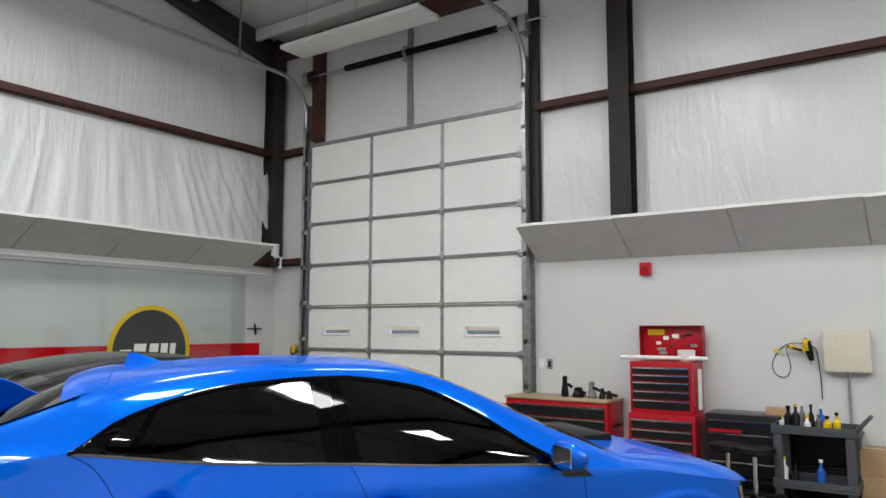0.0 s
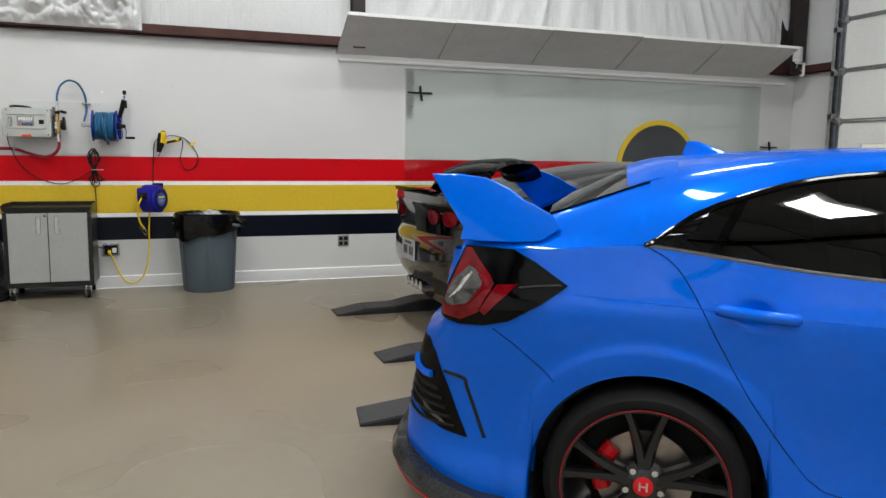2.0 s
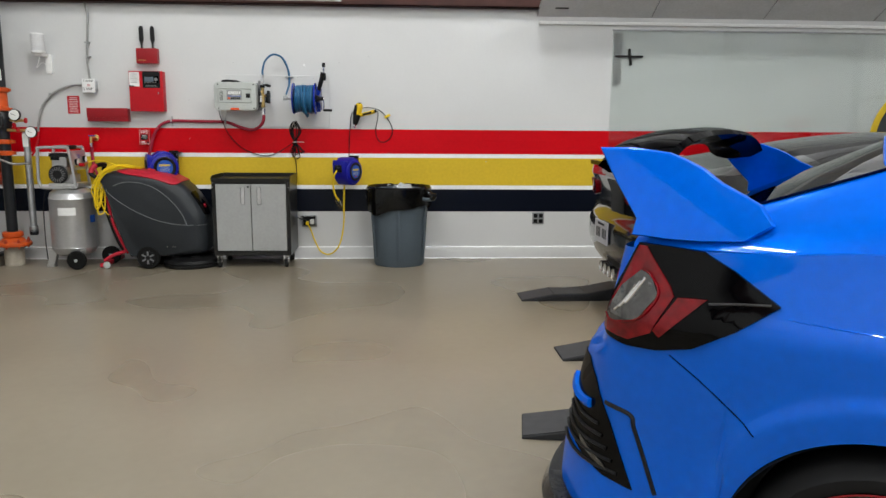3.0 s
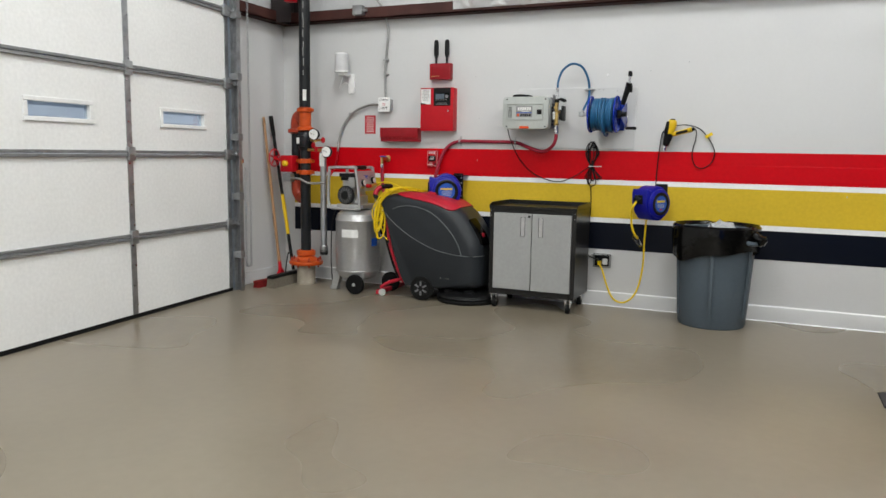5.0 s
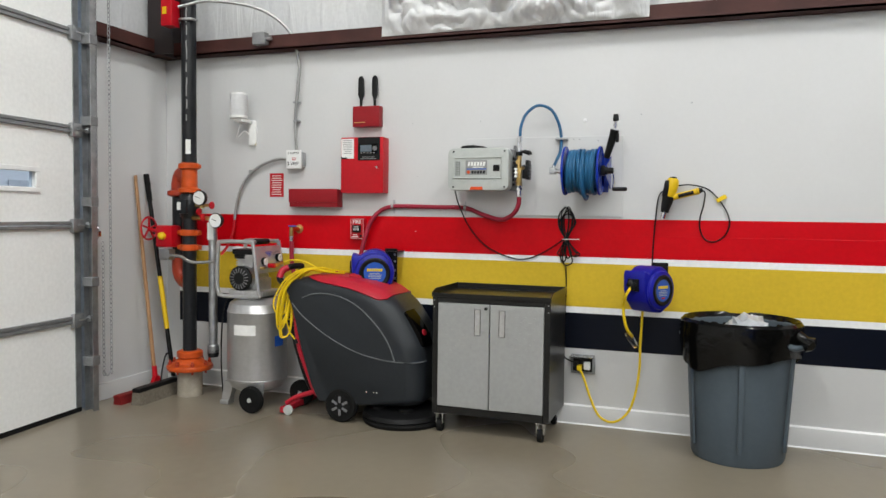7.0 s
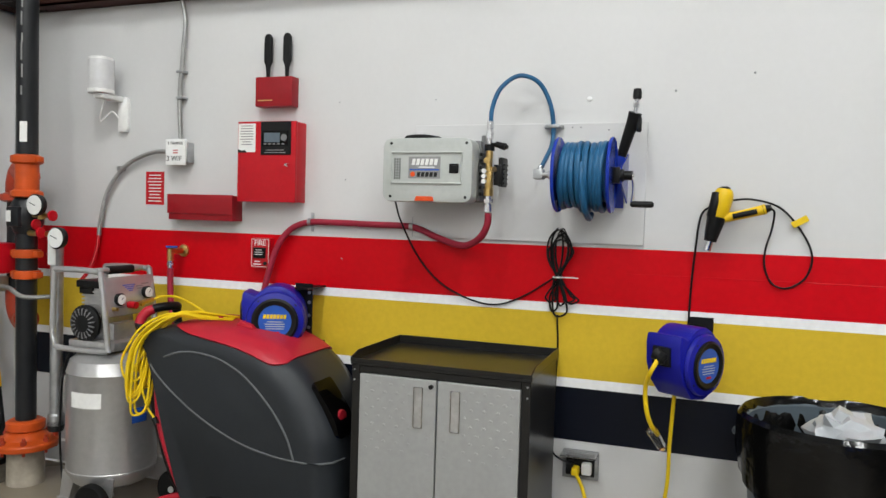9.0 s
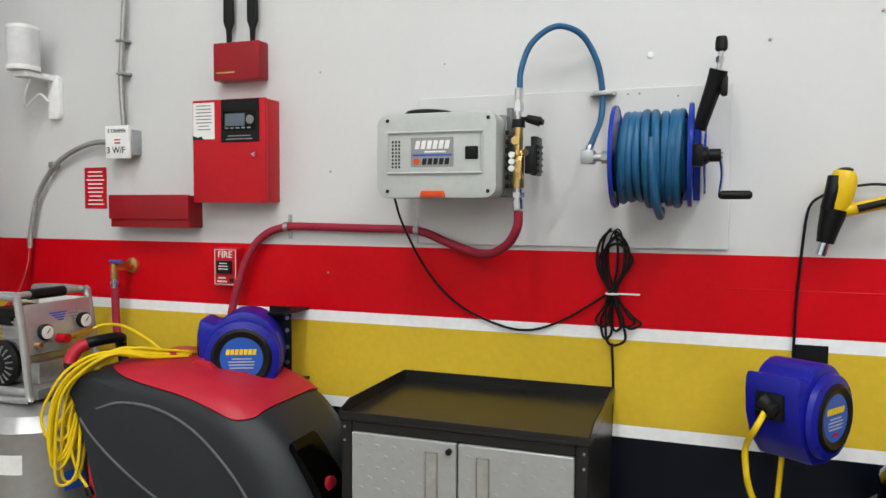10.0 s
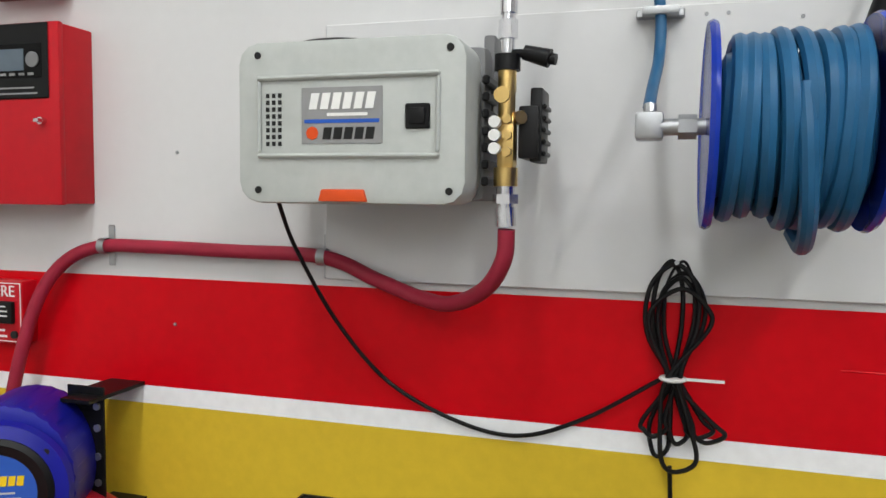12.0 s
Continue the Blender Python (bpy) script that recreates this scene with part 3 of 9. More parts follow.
M_CAB_DARK = mat("charcoal_steel", (0.016, 0.0155, 0.015), 0.3, 0.2, var=0.08)
M_CAN = mat("slate_grey_polyethylene", (0.075, 0.096, 0.115), 0.48, var=0.06, bump=0.06, bump_scale=150)
M_BAG = mat("black_bin_liner", (0.003, 0.003, 0.003), 0.14, bump=0.6, bump_scale=28)
M_WOOD_HANDLE = mat("varnished_wood_handle", (0.36, 0.20, 0.10), 0.42, var=0.15, scale=9)
M_BRISTLE = mat("grey_bristle", (0.16, 0.14, 0.11), 0.85, var=0.2, scale=60)
M_CONDUIT = mat("flexible_conduit", (0.34, 0.34, 0.33), 0.4, 0.75, var=0.1, scale=25)
M_CONCRETE_BASE = mat("stained_concrete", (0.36, 0.32, 0.26), 0.8, var=0.2, scale=10, bump=0.4)
M_CLEAR = glass("clear_plastic", (0.95, 0.95, 0.95), 0.15)
M_FOAM = mat("translucent_grey_bag", (0.42, 0.44, 0.46), 0.35, bump=0.5, bump_scale=25)


def on_wall(name, y, z, label, category, group=""):
    """Thing fixed to the west wall; local x leaves the wall, y runs along it."""
    return thing(name, pose(XW, y, z), label, category, group)


def label_bars(parent, x, y0, y1, z0, z1, n, m, h=0.3, seed=1, name="print"):
    """Lines of unreadable print as thin raised bars."""
    rnd = random.Random(seed)
    pitch = (z1 - z0) / n
    for i in range(n):
        z = z1 - pitch * (i + 0.5)
        w = (y1 - y0) * rnd.uniform(0.6, 1.0)
        c = (y0 + y1) / 2
        part(name, box_bm((x, c - w / 2, z - pitch * h / 2), (x + 0.0006, c + w / 2, z + pitch * h / 2)), m, parent)


def letters(parent, body, size, x, y, z, m, name="lettering"):
    bm = text_bm(body, size)
    moved(bm, pose(x, y, z, 0, 0, 90))
    return part(name, bm, m, parent)


fp = on_wall("fire_alarm_panel", -2.09, 1.645, "red steel fire alarm panel with small display, closed", "alarm panel")
part("body", box_bm((0, -0.156, -0.188), (0.085, 0.156, 0.188), 0.004), M_FIRE_RED, fp)
part("door", box_bm((0.085, -0.159, -0.19), (0.1, 0.159, 0.19), 0.004), M_FIRE_RED, fp)
disp = part("display_panel", box_bm((0.1, -0.03, 0.032), (0.104, 0.135, 0.188), 0.002, 1), M_BLACK_PLASTIC, fp, "black display panel with keypad")
part("screen", box_bm((0.104, -0.01, 0.09), (0.106, 0.075, 0.135)), M_LCD, disp)
part("bezel", prism_bm([(-0.02, 0.075), (0.12, 0.075), (0.12, 0.145), (-0.02, 0.145)], "X", 0.104, 0.105), M_GLOSS_BLACK, disp)
part("keypad", cyl_bm(0.016, (0.105, 0.098, 0.112), (0.108, 0.098, 0.112), n=20), M_MID_GREY, disp)
for k in range(5):
    part("button", box_bm((0.105, -0.01 + k * 0.024, 0.08), (0.107, 0.004 + k * 0.024, 0.085)), M_GREY_INK, disp)
label_bars(disp, 0.104, -0.02, 0.12, 0.037, 0.06, 2, M_GREY_INK, 0.3, 3)
note = part("notice", box_bm((0.1, -0.155, 0.045), (0.1012, -0.06, 0.18)), M_PAPER, fp, "torn white paper notice")
label_bars(note, 0.1012, -0.145, -0.07, 0.075, 0.175, 8, M_GREY_INK, 0.35, 5)
part("tear", prism_bm([(-0.157, 0.043), (-0.105, 0.043), (-0.118, 0.056), (-0.135, 0.052), (-0.157, 0.06)], "X", 0.1008, 0.102), M_INK, fp)
part("lock", merge(cyl_bm(0.008, (0.1, 0.118, -0.015), (0.112, 0.118, -0.015), n=14), box_bm((0.112, 0.113, -0.019), (0.124, 0.126, -0.011), 0.001, 1)), M_CHROME, fp)

ab = on_wall("alarm_radio", -2.08, 1.98, "red alarm radio box with two black antennas", "alarm radio")
part("body", box_bm((0, -0.1, -0.07), (0.065, 0.1, 0.07), 0.006), M_FIRE_DARK, ab)
part("indicator", box_bm((0.065, -0.085, -0.044), (0.0665, -0.005, -0.039)), M_BRASS, ab)
for y in (-0.052, 0.052):
    an = part("antenna", prism_bm([(y - 0.006, 0.065), (y + 0.006, 0.065), (y + 0.008, 0.12), (y + 0.02, 0.15), (y + 0.019, 0.26), (y + 0.008, 0.278), (y - 0.008, 0.278), (y - 0.019, 0.26), (y - 0.02, 0.15), (y - 0.008, 0.12)], "X", 0.022, 0.04, 0.003), M_BLACK_PLASTIC, ab)
    part("collar", cyl_bm(0.009, (0.031, y, 0.068), (0.031, y, 0.085), n=12), M_BLACK_PLASTIC, an)

rb = on_wall("cable_trunking_box", -2.475, 1.42, "plain red steel box fixed to the wall", "wall box")
part("body", box_bm((0, -0.19, -0.062), (0.082, 0.19, 0.062), 0.004), M_FIRE_DARK, rb)
part("lid", box_bm((0.082, -0.193, -0.03), (0.09, 0.193, 0.065), 0.003), M_FIRE_DARK, rb)

jb = on_wall("junction_box", -2.64, 1.695, "white junction box cover with handwritten note", "junction box")
part("back_box", box_bm((0, -0.05, -0.05), (0.05, 0.062, 0.05), 0.003), M_GALV, jb)
part("cover", box_bm((0.05, -0.062, -0.065), (0.066, 0.056, 0.065), 0.004), M_WHITE_PLASTIC, jb)
letters(jb, "3 W/F", 0.036, 0.0665, -0.008, -0.033, M_INK)
letters(jb, "2 TAMPER", 0.021, 0.0665, -0.003, 0.043, M_INK)
label_bars(jb, 0.066, -0.02, 0.02, -0.01, 0.015, 2, M_FIRE_RED, 0.4, 9)


def ribbed_bm(pts, r, ribs, n=10):
    line = smooth_path(pts, 10)
    seglen = [0]
    for i in range(1, len(line)):
        seglen.append(seglen[-1] + (line[i] - line[i - 1]).length)
    total = seglen[-1]
    out = []
    j = 0
    for k in range(ribs * 2 + 1):
        s = total * k / (ribs * 2)
        while j < len(line) - 2 and seglen[j + 1] < s:
            j += 1
        f = (s - seglen[j]) / max(1e-6, seglen[j + 1] - seglen[j])
        out.append(line[j].lerp(line[j + 1], f))
    bm = tube_bm(out, r, n, smooth=False)
    vs = list(bm.verts)
    for k in range(len(out)):
        if k % 2:
            for v in vs[k * n:(k + 1) * n]:
                v.co = out[k] + (v.co - out[k]) * 0.82
    return bm


co = on_wall("flexible_conduit", -2.65, 1.77, "grey flexible metal conduit clipped to the wall", "conduit", "conduits")
part("conduit", ribbed_bm([(0.03, 0.01, -0.01), (0.03, -0.0, 0.2), (0.03, 0.02, 0.45), (0.03, 0.025, 0.62), (0.05, -0.05, 0.84), (0.13, -0.25, 0.985), (0.28, -0.54, 1.02), (0.40, -0.71, 0.96)], 0.0115, 110), M_CONDUIT, co)
for z in (0.2, 0.33):
    part("clip", box_bm((0, -0.012, z - 0.006), (0.045, 0.03, z + 0.006), 0.003), M_GALV, co)
co = on_wall("flexible_conduit", -2.70, 1.70, "grey flexible metal conduit curving down the wall", "conduit", "conduits")
part("conduit", ribbed_bm([(0.03, 0.0, 0.0), (0.03, -0.12, -0.005), (0.03, -0.28, -0.07), (0.03, -0.40, -0.2), (0.03, -0.45, -0.36), (0.03, -0.46, -0.44)], 0.0115, 60), M_CONDUIT, co)
part("red_section", ribbed_bm([(0.03, -0.46, -0.44), (0.04, -0.465, -0.52), (0.06, -0.49, -0.62), (0.1, -0.53, -0.7)], 0.0105, 26), M_FIRE_RED, co, "red flexible conduit")
part("clip", box_bm((0, -0.33, -0.1), (0.045, -0.31, -0.075), 0.003), M_GALV, co)
sw = on_wall("girt_junction_box", -2.88, 2.5, "small grey steel junction box on the girt", "junction box")
part("body", box_bm((0.085, -0.05, 0.0), (0.15, 0.05, 0.085), 0.006), M_GALV_DARK, sw)
part("connector", cyl_bm(0.014, (0.12, 0.05, 0.04), (0.12, 0.09, 0.04), n=12), M_GALV, sw)

sg = on_wall("warning_sign", -2.82, 1.515, "small red warning sign with white print", "sign")
part("plate", box_bm((0, -0.058, -0.085), (0.003, 0.058, 0.085), 0.001, 1), M_FIRE_RED, sg)
label_bars(sg, 0.003, -0.048, 0.048, -0.075, 0.075, 9, M_PAPER, 0.3, 11)

ps = on_wall("fire_pull_station", -2.15, 1.21, "red fire alarm pull station with white lettering", "pull station")
part("body", box_bm((0, -0.052, -0.072), (0.045, 0.052, 0.072), 0.006), M_FIRE_RED, ps)
part("frame_line", merge(*[box_bm(a, b) for a, b in (((0.045, -0.048, 0.065), (0.0458, 0.048, 0.067)), ((0.045, -0.048, -0.067), (0.0458, 0.048, -0.065)), ((0.045, -0.048, -0.065), (0.0458, -0.046, 0.065)), ((0.045, 0.046, -0.065), (0.0458, 0.048, 0.065)))]), M_PAPER, ps)
letters(ps, "FIRE", 0.036, 0.0465, 0, 0.047, M_PAPER)
part("handle", box_bm((0.045, -0.033, -0.025), (0.058, 0.033, 0.026), 0.005), M_BLACK_PLASTIC, ps, "black pull handle")
label_bars(ps, 0.058, -0.025, 0.025, -0.012, 0.02, 3, M_PAPER, 0.3, 13)
label_bars(ps, 0.045, -0.04, 0.01, -0.062, -0.035, 2, M_PAPER, 0.4, 14)
part("key_lock", cyl_bm(0.009, (0.045, 0.03, -0.05), (0.05, 0.03, -0.05), n=16), M_INK, ps)


def speaker(m):
    t = thing("wall_speaker", m, "white wall speaker with grey cloth on a bracket", "speaker", "wall speakers")
    part("grille", moved(prism_bm(rect_path(0.12, 0.115, 0.05), "Z", 0.012, 0.158), Matrix()), M_GREY_PANEL, t, "light grey fabric grille")
    part("top_cap", prism_bm(rect_path(0.118, 0.113, 0.05), "Z", 0.158, 0.172, 0.004), M_WHITE_PLASTIC, t)
    part("base_cap", prism_bm(rect_path(0.122, 0.117, 0.05), "Z", -0.008, 0.012, 0.003), M_WHITE_PLASTIC, t)
    part("bracket", merge(box_bm((-0.12, -0.025, -0.035), (0.03, 0.045, -0.008), 0.01), prism_bm([(0.01, -0.19), (0.06, -0.19), (0.07, -0.17), (0.07, -0.02), (0.05, -0.008), (0.01, -0.02)], "X", -0.13, -0.105, 0.004)), M_WHITE_PLASTIC, t)
    part("cable", tube_bm([(-0.03, 0.0, -0.03), (-0.02, -0.02, -0.1), (-0.05, -0.05, -0.14), (-0.07, 0.0, -0.09), (-0.09, 0.03, -0.12)], 0.004, 8), M_WHITE_PLASTIC, t)
    return t


speaker(pose(XW + 0.13, -3.055, 1.995))
speaker(pose(XW + 0.25, YN - 0.22, 2.62, 0, 0, -60))

# ---------------------------------------------------------------- west wall: pressure washer and blue hose reel
bd = on_wall("backing_board", -0.865, 1.565, "thin white painted board screwed to the wall", "wall board")
part("board", box_bm((0, -0.505, -0.25), (0.013, 0.505, 0.25), 0.002, 1), M_WALL, bd)
for y, z in ((-0.46, 0.21), (0.1, 0.23), (0.13, 0.23), (0.2, 0.232), (0.235, 0.232), (0.35, 0.22)):
    part("screw", cyl_bm(0.0035, (0.013, y, z), (0.0145, y, z), n=8), M_GALV_DARK, bd)

pw = on_wall("pressure_washer", -1.21, 1.6, "light grey wall-mounted pressure washer with brass pump", "pressure washer")
part("back_body", box_bm((0.02, -0.185, -0.125), (0.17, 0.2, 0.13), 0.015), M_MID_GREY, pw, "dark grey rear housing")
part("front_cover", merge(moved(prism_bm(rect_path(0.394, 0.264, 0.036, 3), "X", 0.15, 0.262, 0.009), Matrix.Translation((0, -0.006, 0)))), M_LIGHT_GREY, pw)
part("frame_line", merge(*[box_bm(a, b, 0.003, 1) for a, b in (((0.262, -0.165, 0.068), (0.269, 0.15, 0.076)), ((0.262, -0.165, -0.058), (0.269, 0.15, -0.05)), ((0.262, -0.165, -0.05), (0.269, -0.158, 0.068)), ((0.262, 0.143, -0.05), (0.269, 0.15, 0.068)))]), M_LIGHT_GREY, pw)
lb = part("nameplate", box_bm((0.262, -0.085, -0.035), (0.2635, 0.055, 0.055)), M_GREY_INK, pw, "grey nameplate with white, blue and orange marks")
for k in range(6):
    y = -0.072 + k * 0.0195
    part("mark", moved(prism_bm([(y, 0.02), (y + 0.014, 0.02), (y + 0.019, 0.046), (y + 0.005, 0.046)], "X", 0.2635, 0.2645), Matrix()), M_PAPER, lb)
part("mark", box_bm((0.2635, -0.08, -0.002), (0.2642, 0.05, 0.004)), M_REEL_BLUE, lb)
part("mark", box_bm((0.2635, -0.04, 0.009), (0.2642, 0.03, 0.014)), M_PAPER, lb)
part("mark", cyl_bm(0.011, (0.2635, -0.066, -0.018), (0.2645, -0.066, -0.018), n=8), M_ORANGE_PL, lb)
for k in range(5):
    y = -0.048 + k * 0.0185
    part("mark", prism_bm([(y, -0.028), (y + 0.014, -0.028), (y + 0.017, -0.009), (y + 0.003, -0.009)], "X", 0.2635, 0.2645), M_INK, lb)
part("switch", merge(box_bm((0.262, 0.093, -0.013), (0.266, 0.134, 0.026), 0.002, 1), box_bm((0.266, 0.1, -0.006), (0.272, 0.127, 0.019), 0.003)), M_BLACK_PLASTIC, pw)
for k in range(8):
    for j in range(3):
        part("vent_slot", box_bm((0.262, -0.15 + j * 0.011, -0.038 + k * 0.0112), (0.2632, -0.144 + j * 0.011, -0.031 + k * 0.0112)), M_INK, pw)
part("latch", prism_bm([(-0.055, -0.128), (0.03, -0.128), (0.024, -0.108), (-0.049, -0.108)], "X", 0.225, 0.268, 0.003), M_ORANGE_PL, pw, "orange-red latch")
for y, z in ((-0.165, 0.11), (0.165, 0.11), (-0.165, -0.11), (0.165, -0.11)):
    part("screw", cyl_bm(0.006, (0.26, y, z), (0.264, y, z), n=10), M_INK, pw)
part("handle", tube_bm([(0.13, -0.15, 0.13), (0.14, -0.142, 0.146), (0.14, -0.08, 0.15), (0.14, -0.01, 0.142), (0.13, 0.02, 0.13)], 0.011, 10), M_BLACK_PLASTIC, pw, "black carrying handle")
for k in range(7):
    part("rib", box_bm((0.13, 0.2, -0.1 + k * 0.027), (0.2, 0.212, -0.085 + k * 0.027), 0.003, 1), M_BLACK_PLASTIC, pw)
part("side_guard", box_bm((0.05, 0.185, 0.0), (0.13, 0.205, 0.155), 0.006), M_MID_GREY, pw)
pump = part("pump", merge(box_bm((0.155, 0.222, -0.075), (0.19, 0.252, 0.02), 0.01), cyl_bm(0.014, (0.18, 0.237, 0.0), (0.18, 0.237, 0.06), n=16), cyl_bm(0.013, (0.18, 0.232, 0.045), (0.2, 0.232, 0.045), n=12), cyl_bm(0.011, (0.17, 0.25, 0.01), (0.185, 0.262, 0.01), n=10), cyl_bm(0.015, (0.18, 0.237, 0.05), (0.18, 0.237, 0.085), n=16), cyl_bm(0.02, (0.18, 0.237, -0.1), (0.18, 0.237, -0.07), n=16)), M_BRASS, pw, "brass pump head")
for k in range(3):
    part("plug", cyl_bm(0.008, (0.188, 0.241, -0.045 + k * 0.026), (0.2, 0.241, -0.045 + k * 0.026), n=6), M_BRASS, pump)
    part("valve_cap", merge(cyl_bm(0.0095, (0.188, 0.222, -0.04 + k * 0.021), (0.206, 0.222, -0.04 + k * 0.021), n=14)), M_PAPER, pump, "off-white valve cap")
part("unloader", merge(box_bm((0.1, 0.255, -0.055), (0.175, 0.288, 0.03), 0.005), box_bm((0.09, 0.272, -0.06), (0.165, 0.292, 0.06), 0.004)), M_BLACK_PLASTIC, pw, "black pump side block")
for k in range(5):
    part("rib", box_bm((0.1, 0.292, -0.05 + k * 0.019), (0.16, 0.298, -0.042 + k * 0.019), 0.002, 1), M_BLACK_PLASTIC, pw)
part("outlet_valve", merge(cyl_bm(0.021, (0.18, 0.237, 0.085), (0.18, 0.237, 0.11), n=20)), M_BLACK_PLASTIC, pw)
part("lever", merge(cyl_bm(0.007, (0.18, 0.245, 0.112), (0.185, 0.275, 0.11), n=12), cyl_bm(0.012, (0.185, 0.265, 0.112), (0.188, 0.306, 0.1), 0.015, n=14), cyl_bm(0.009, (0.188, 0.306, 0.1), (0.189, 0.316, 0.098), n=12)), M_BLACK_PLASTIC, pw, "black lever knob")
part("coupling", merge(cyl_bm(0.011, (0.18, 0.237, 0.11), (0.18, 0.238, 0.2), n=16), cyl_bm(0.016, (0.18, 0.237, 0.135), (0.18, 0.237, 0.165), n=6), cyl_bm(0.014, (0.18, 0.238, 0.175), (0.18, 0.238, 0.205), n=14)), M_CHROME, pw)
part("inlet_coupling", merge(cyl_bm(0.015, (0.18, 0.237, -0.135), (0.18, 0.237, -0.1), n=16), cyl_bm(0.021, (0.18, 0.237, -0.128), (0.18, 0.237, -0.113), n=6), cyl_bm(0.017, (0.18, 0.239, -0.165), (0.18, 0.237, -0.135), n=16)), M_CHROME, pw)

bh = on_wall("blue_pressure_hose", -0.97, 1.8, "thin blue hose arching from washer to reel", "hose")
part("hose", tube_bm([(0.18, 0.0, 0.0), (0.175, 0.002, 0.06), (0.15, 0.025, 0.14), (0.11, 0.075, 0.195), (0.09, 0.125, 0.2), (0.06, 0.175, 0.17), (0.045, 0.215, 0.09), (0.04, 0.23, 0.0), (0.06, 0.23, -0.08), (0.13, 0.222, -0.14), (0.19, 0.218, -0.18)], 0.0095, 12), M_HOSE_BLUE, bh)
part("clamp", merge(box_bm((0.03, 0.2, -0.008), (0.055, 0.26, 0.006), 0.003), box_bm((0.013, 0.19, -0.008), (0.03, 0.27, 0.006), 0.002, 1)), M_GALV, bh)

rh = on_wall("red_supply_hose", -0.97, 1.45, "red rubber supply hose clamped along the wall", "hose", "red hoses")
part("hose", tube_bm([(0.18, 0.0, -0.02), (0.175, -0.005, -0.07), (0.15, -0.04, -0.122), (0.1, -0.11, -0.158), (0.06, -0.18, -0.158), (0.035, -0.28, -0.13), (0.025, -0.4, -0.09), (0.024, -0.6, -0.085), (0.024, -0.8, -0.082), (0.024, -0.93, -0.085), (0.03, -1.02, -0.12), (0.045, -1.08, -0.2), (0.06, -1.12, -0.33), (0.07, -1.15, -0.47), (0.08, -1.18, -0.6), (0.1, -1.25, -0.66)], 0.0145, 14), M_HOSE_RED, rh)
for y, z in ((-0.4, -0.09), (-0.92, -0.083)):
    part("clamp", merge(box_bm((0.0, y - 0.009, z - 0.045), (0.004, y + 0.009, z + 0.045), 0.002, 1), lathe_bm([(0.0175, y - 0.009), (0.0175, y + 0.009)], "Y", 20, (0.025, 0, z), False)), M_GALV, rh, "galvanised hose clamp")
vt = on_wall("water_valve", -2.63, 1.2, "brass wall tap with blue lever and red hose", "tap")
part("flange", lathe_bm([(0.032, 0.0), (0.03, 0.012), (0.016, 0.016), (0.016, 0.05)], "X", 20), M_BRASS, vt)
part("body", merge(cyl_bm(0.016, (0.05, 0.0, 0.0), (0.1, -0.01, 0.0), n=14), cyl_bm(0.016, (0.09, -0.012, 0.012), (0.09, -0.012, -0.05), n=14)), M_BRASS, vt)
part("lever", box_bm((0.085, -0.035, 0.016), (0.1, 0.03, 0.026), 0.004), M_REEL_BLUE, vt, "blue lever")
part("ferrule", merge(cyl_bm(0.016, (0.09, -0.012, -0.05), (0.09, -0.012, -0.085), n=14), cyl_bm(0.018, (0.09, -0.012, -0.06), (0.09, -0.012, -0.07), n=6)), M_CHROME, vt)
part("hose", tube_bm([(0.09, -0.012, -0.08), (0.09, -0.01, -0.2), (0.1, 0.01, -0.3), (0.11, 0.05, -0.38), (0.1, 0.12, -0.5), (0.08, 0.2, -0.6)], 0.0155, 12), M_HOSE_RED, vt)

# blue hose reel: drum axis along the wall
hr = on_wall("hose_reel", -0.565, 1.585, "blue hand-crank hose reel wound with blue hose", "hose reel")
part("base_plate", box_bm((0.013, -0.075, -0.12), (0.03, 0.12, 0.12), 0.003), M_BLUE_ENAMEL, hr)
part("bracket", merge(prism_bm([(-0.1, 0.03), (0.1, 0.03), (0.03, 0.26), (-0.03, 0.26)], "Y", 0.13, 0.136)), M_BLUE_ENAMEL, hr)
hr_bracket = hr.children[-1]
hr_bracket.data.transform(Matrix(((0, 0, 1, 0), (0, 1, 0, 0), (1, 0, 0, 0), (0, 0, 0, 1))))
for y in (-0.105, 0.098):
    part("flange", lathe_bm([(0.02, y - 0.003), (0.135, y - 0.003), (0.143, y - 0.006), (0.146, y), (0.143, y + 0.006), (0.135, y + 0.003), (0.02, y + 0.003)], "Y", 48, (0.25, 0, 0)), M_BLUE_ENAMEL, hr, "round blue steel flange")
wind = []
rnd = random.Random(4)
for layer, r in ((0, 0.09), (1, 0.116)):
    for k in range(9):
        yk = -0.085 + k * 0.0208 + (0.009 if layer else 0)
        if yk > 0.088:
            continue
        rr = r + rnd.uniform(-0.003, 0.005)
        sag = rnd.uniform(0.0, 0.016) if layer else 0
        pts = [(0.25 + rr * math.cos(a), yk + 0.006 * math.sin(a + k), rr * math.sin(a) - (sag if math.sin(a) < -0.4 else 0)) for a in [2 * math.pi * i / 30 for i in range(31)]]
        pts = [(0.5 - p[0], p[1], p[2]) for p in pts]
        part("hose_turn", tube_bm(pts, 0.0118, 8, smooth=False), M_HOSE_BLUE, hr)
part("loose_loop", tube_bm([(0.36, 0.0, 0.04), (0.375, 0.004, -0.03), (0.35, 0.012, -0.12), (0.27, 0.02, -0.165), (0.2, 0.018, -0.15)], 0.0118, 10), M_HOSE_BLUE, hr, "slack loop of blue hose")
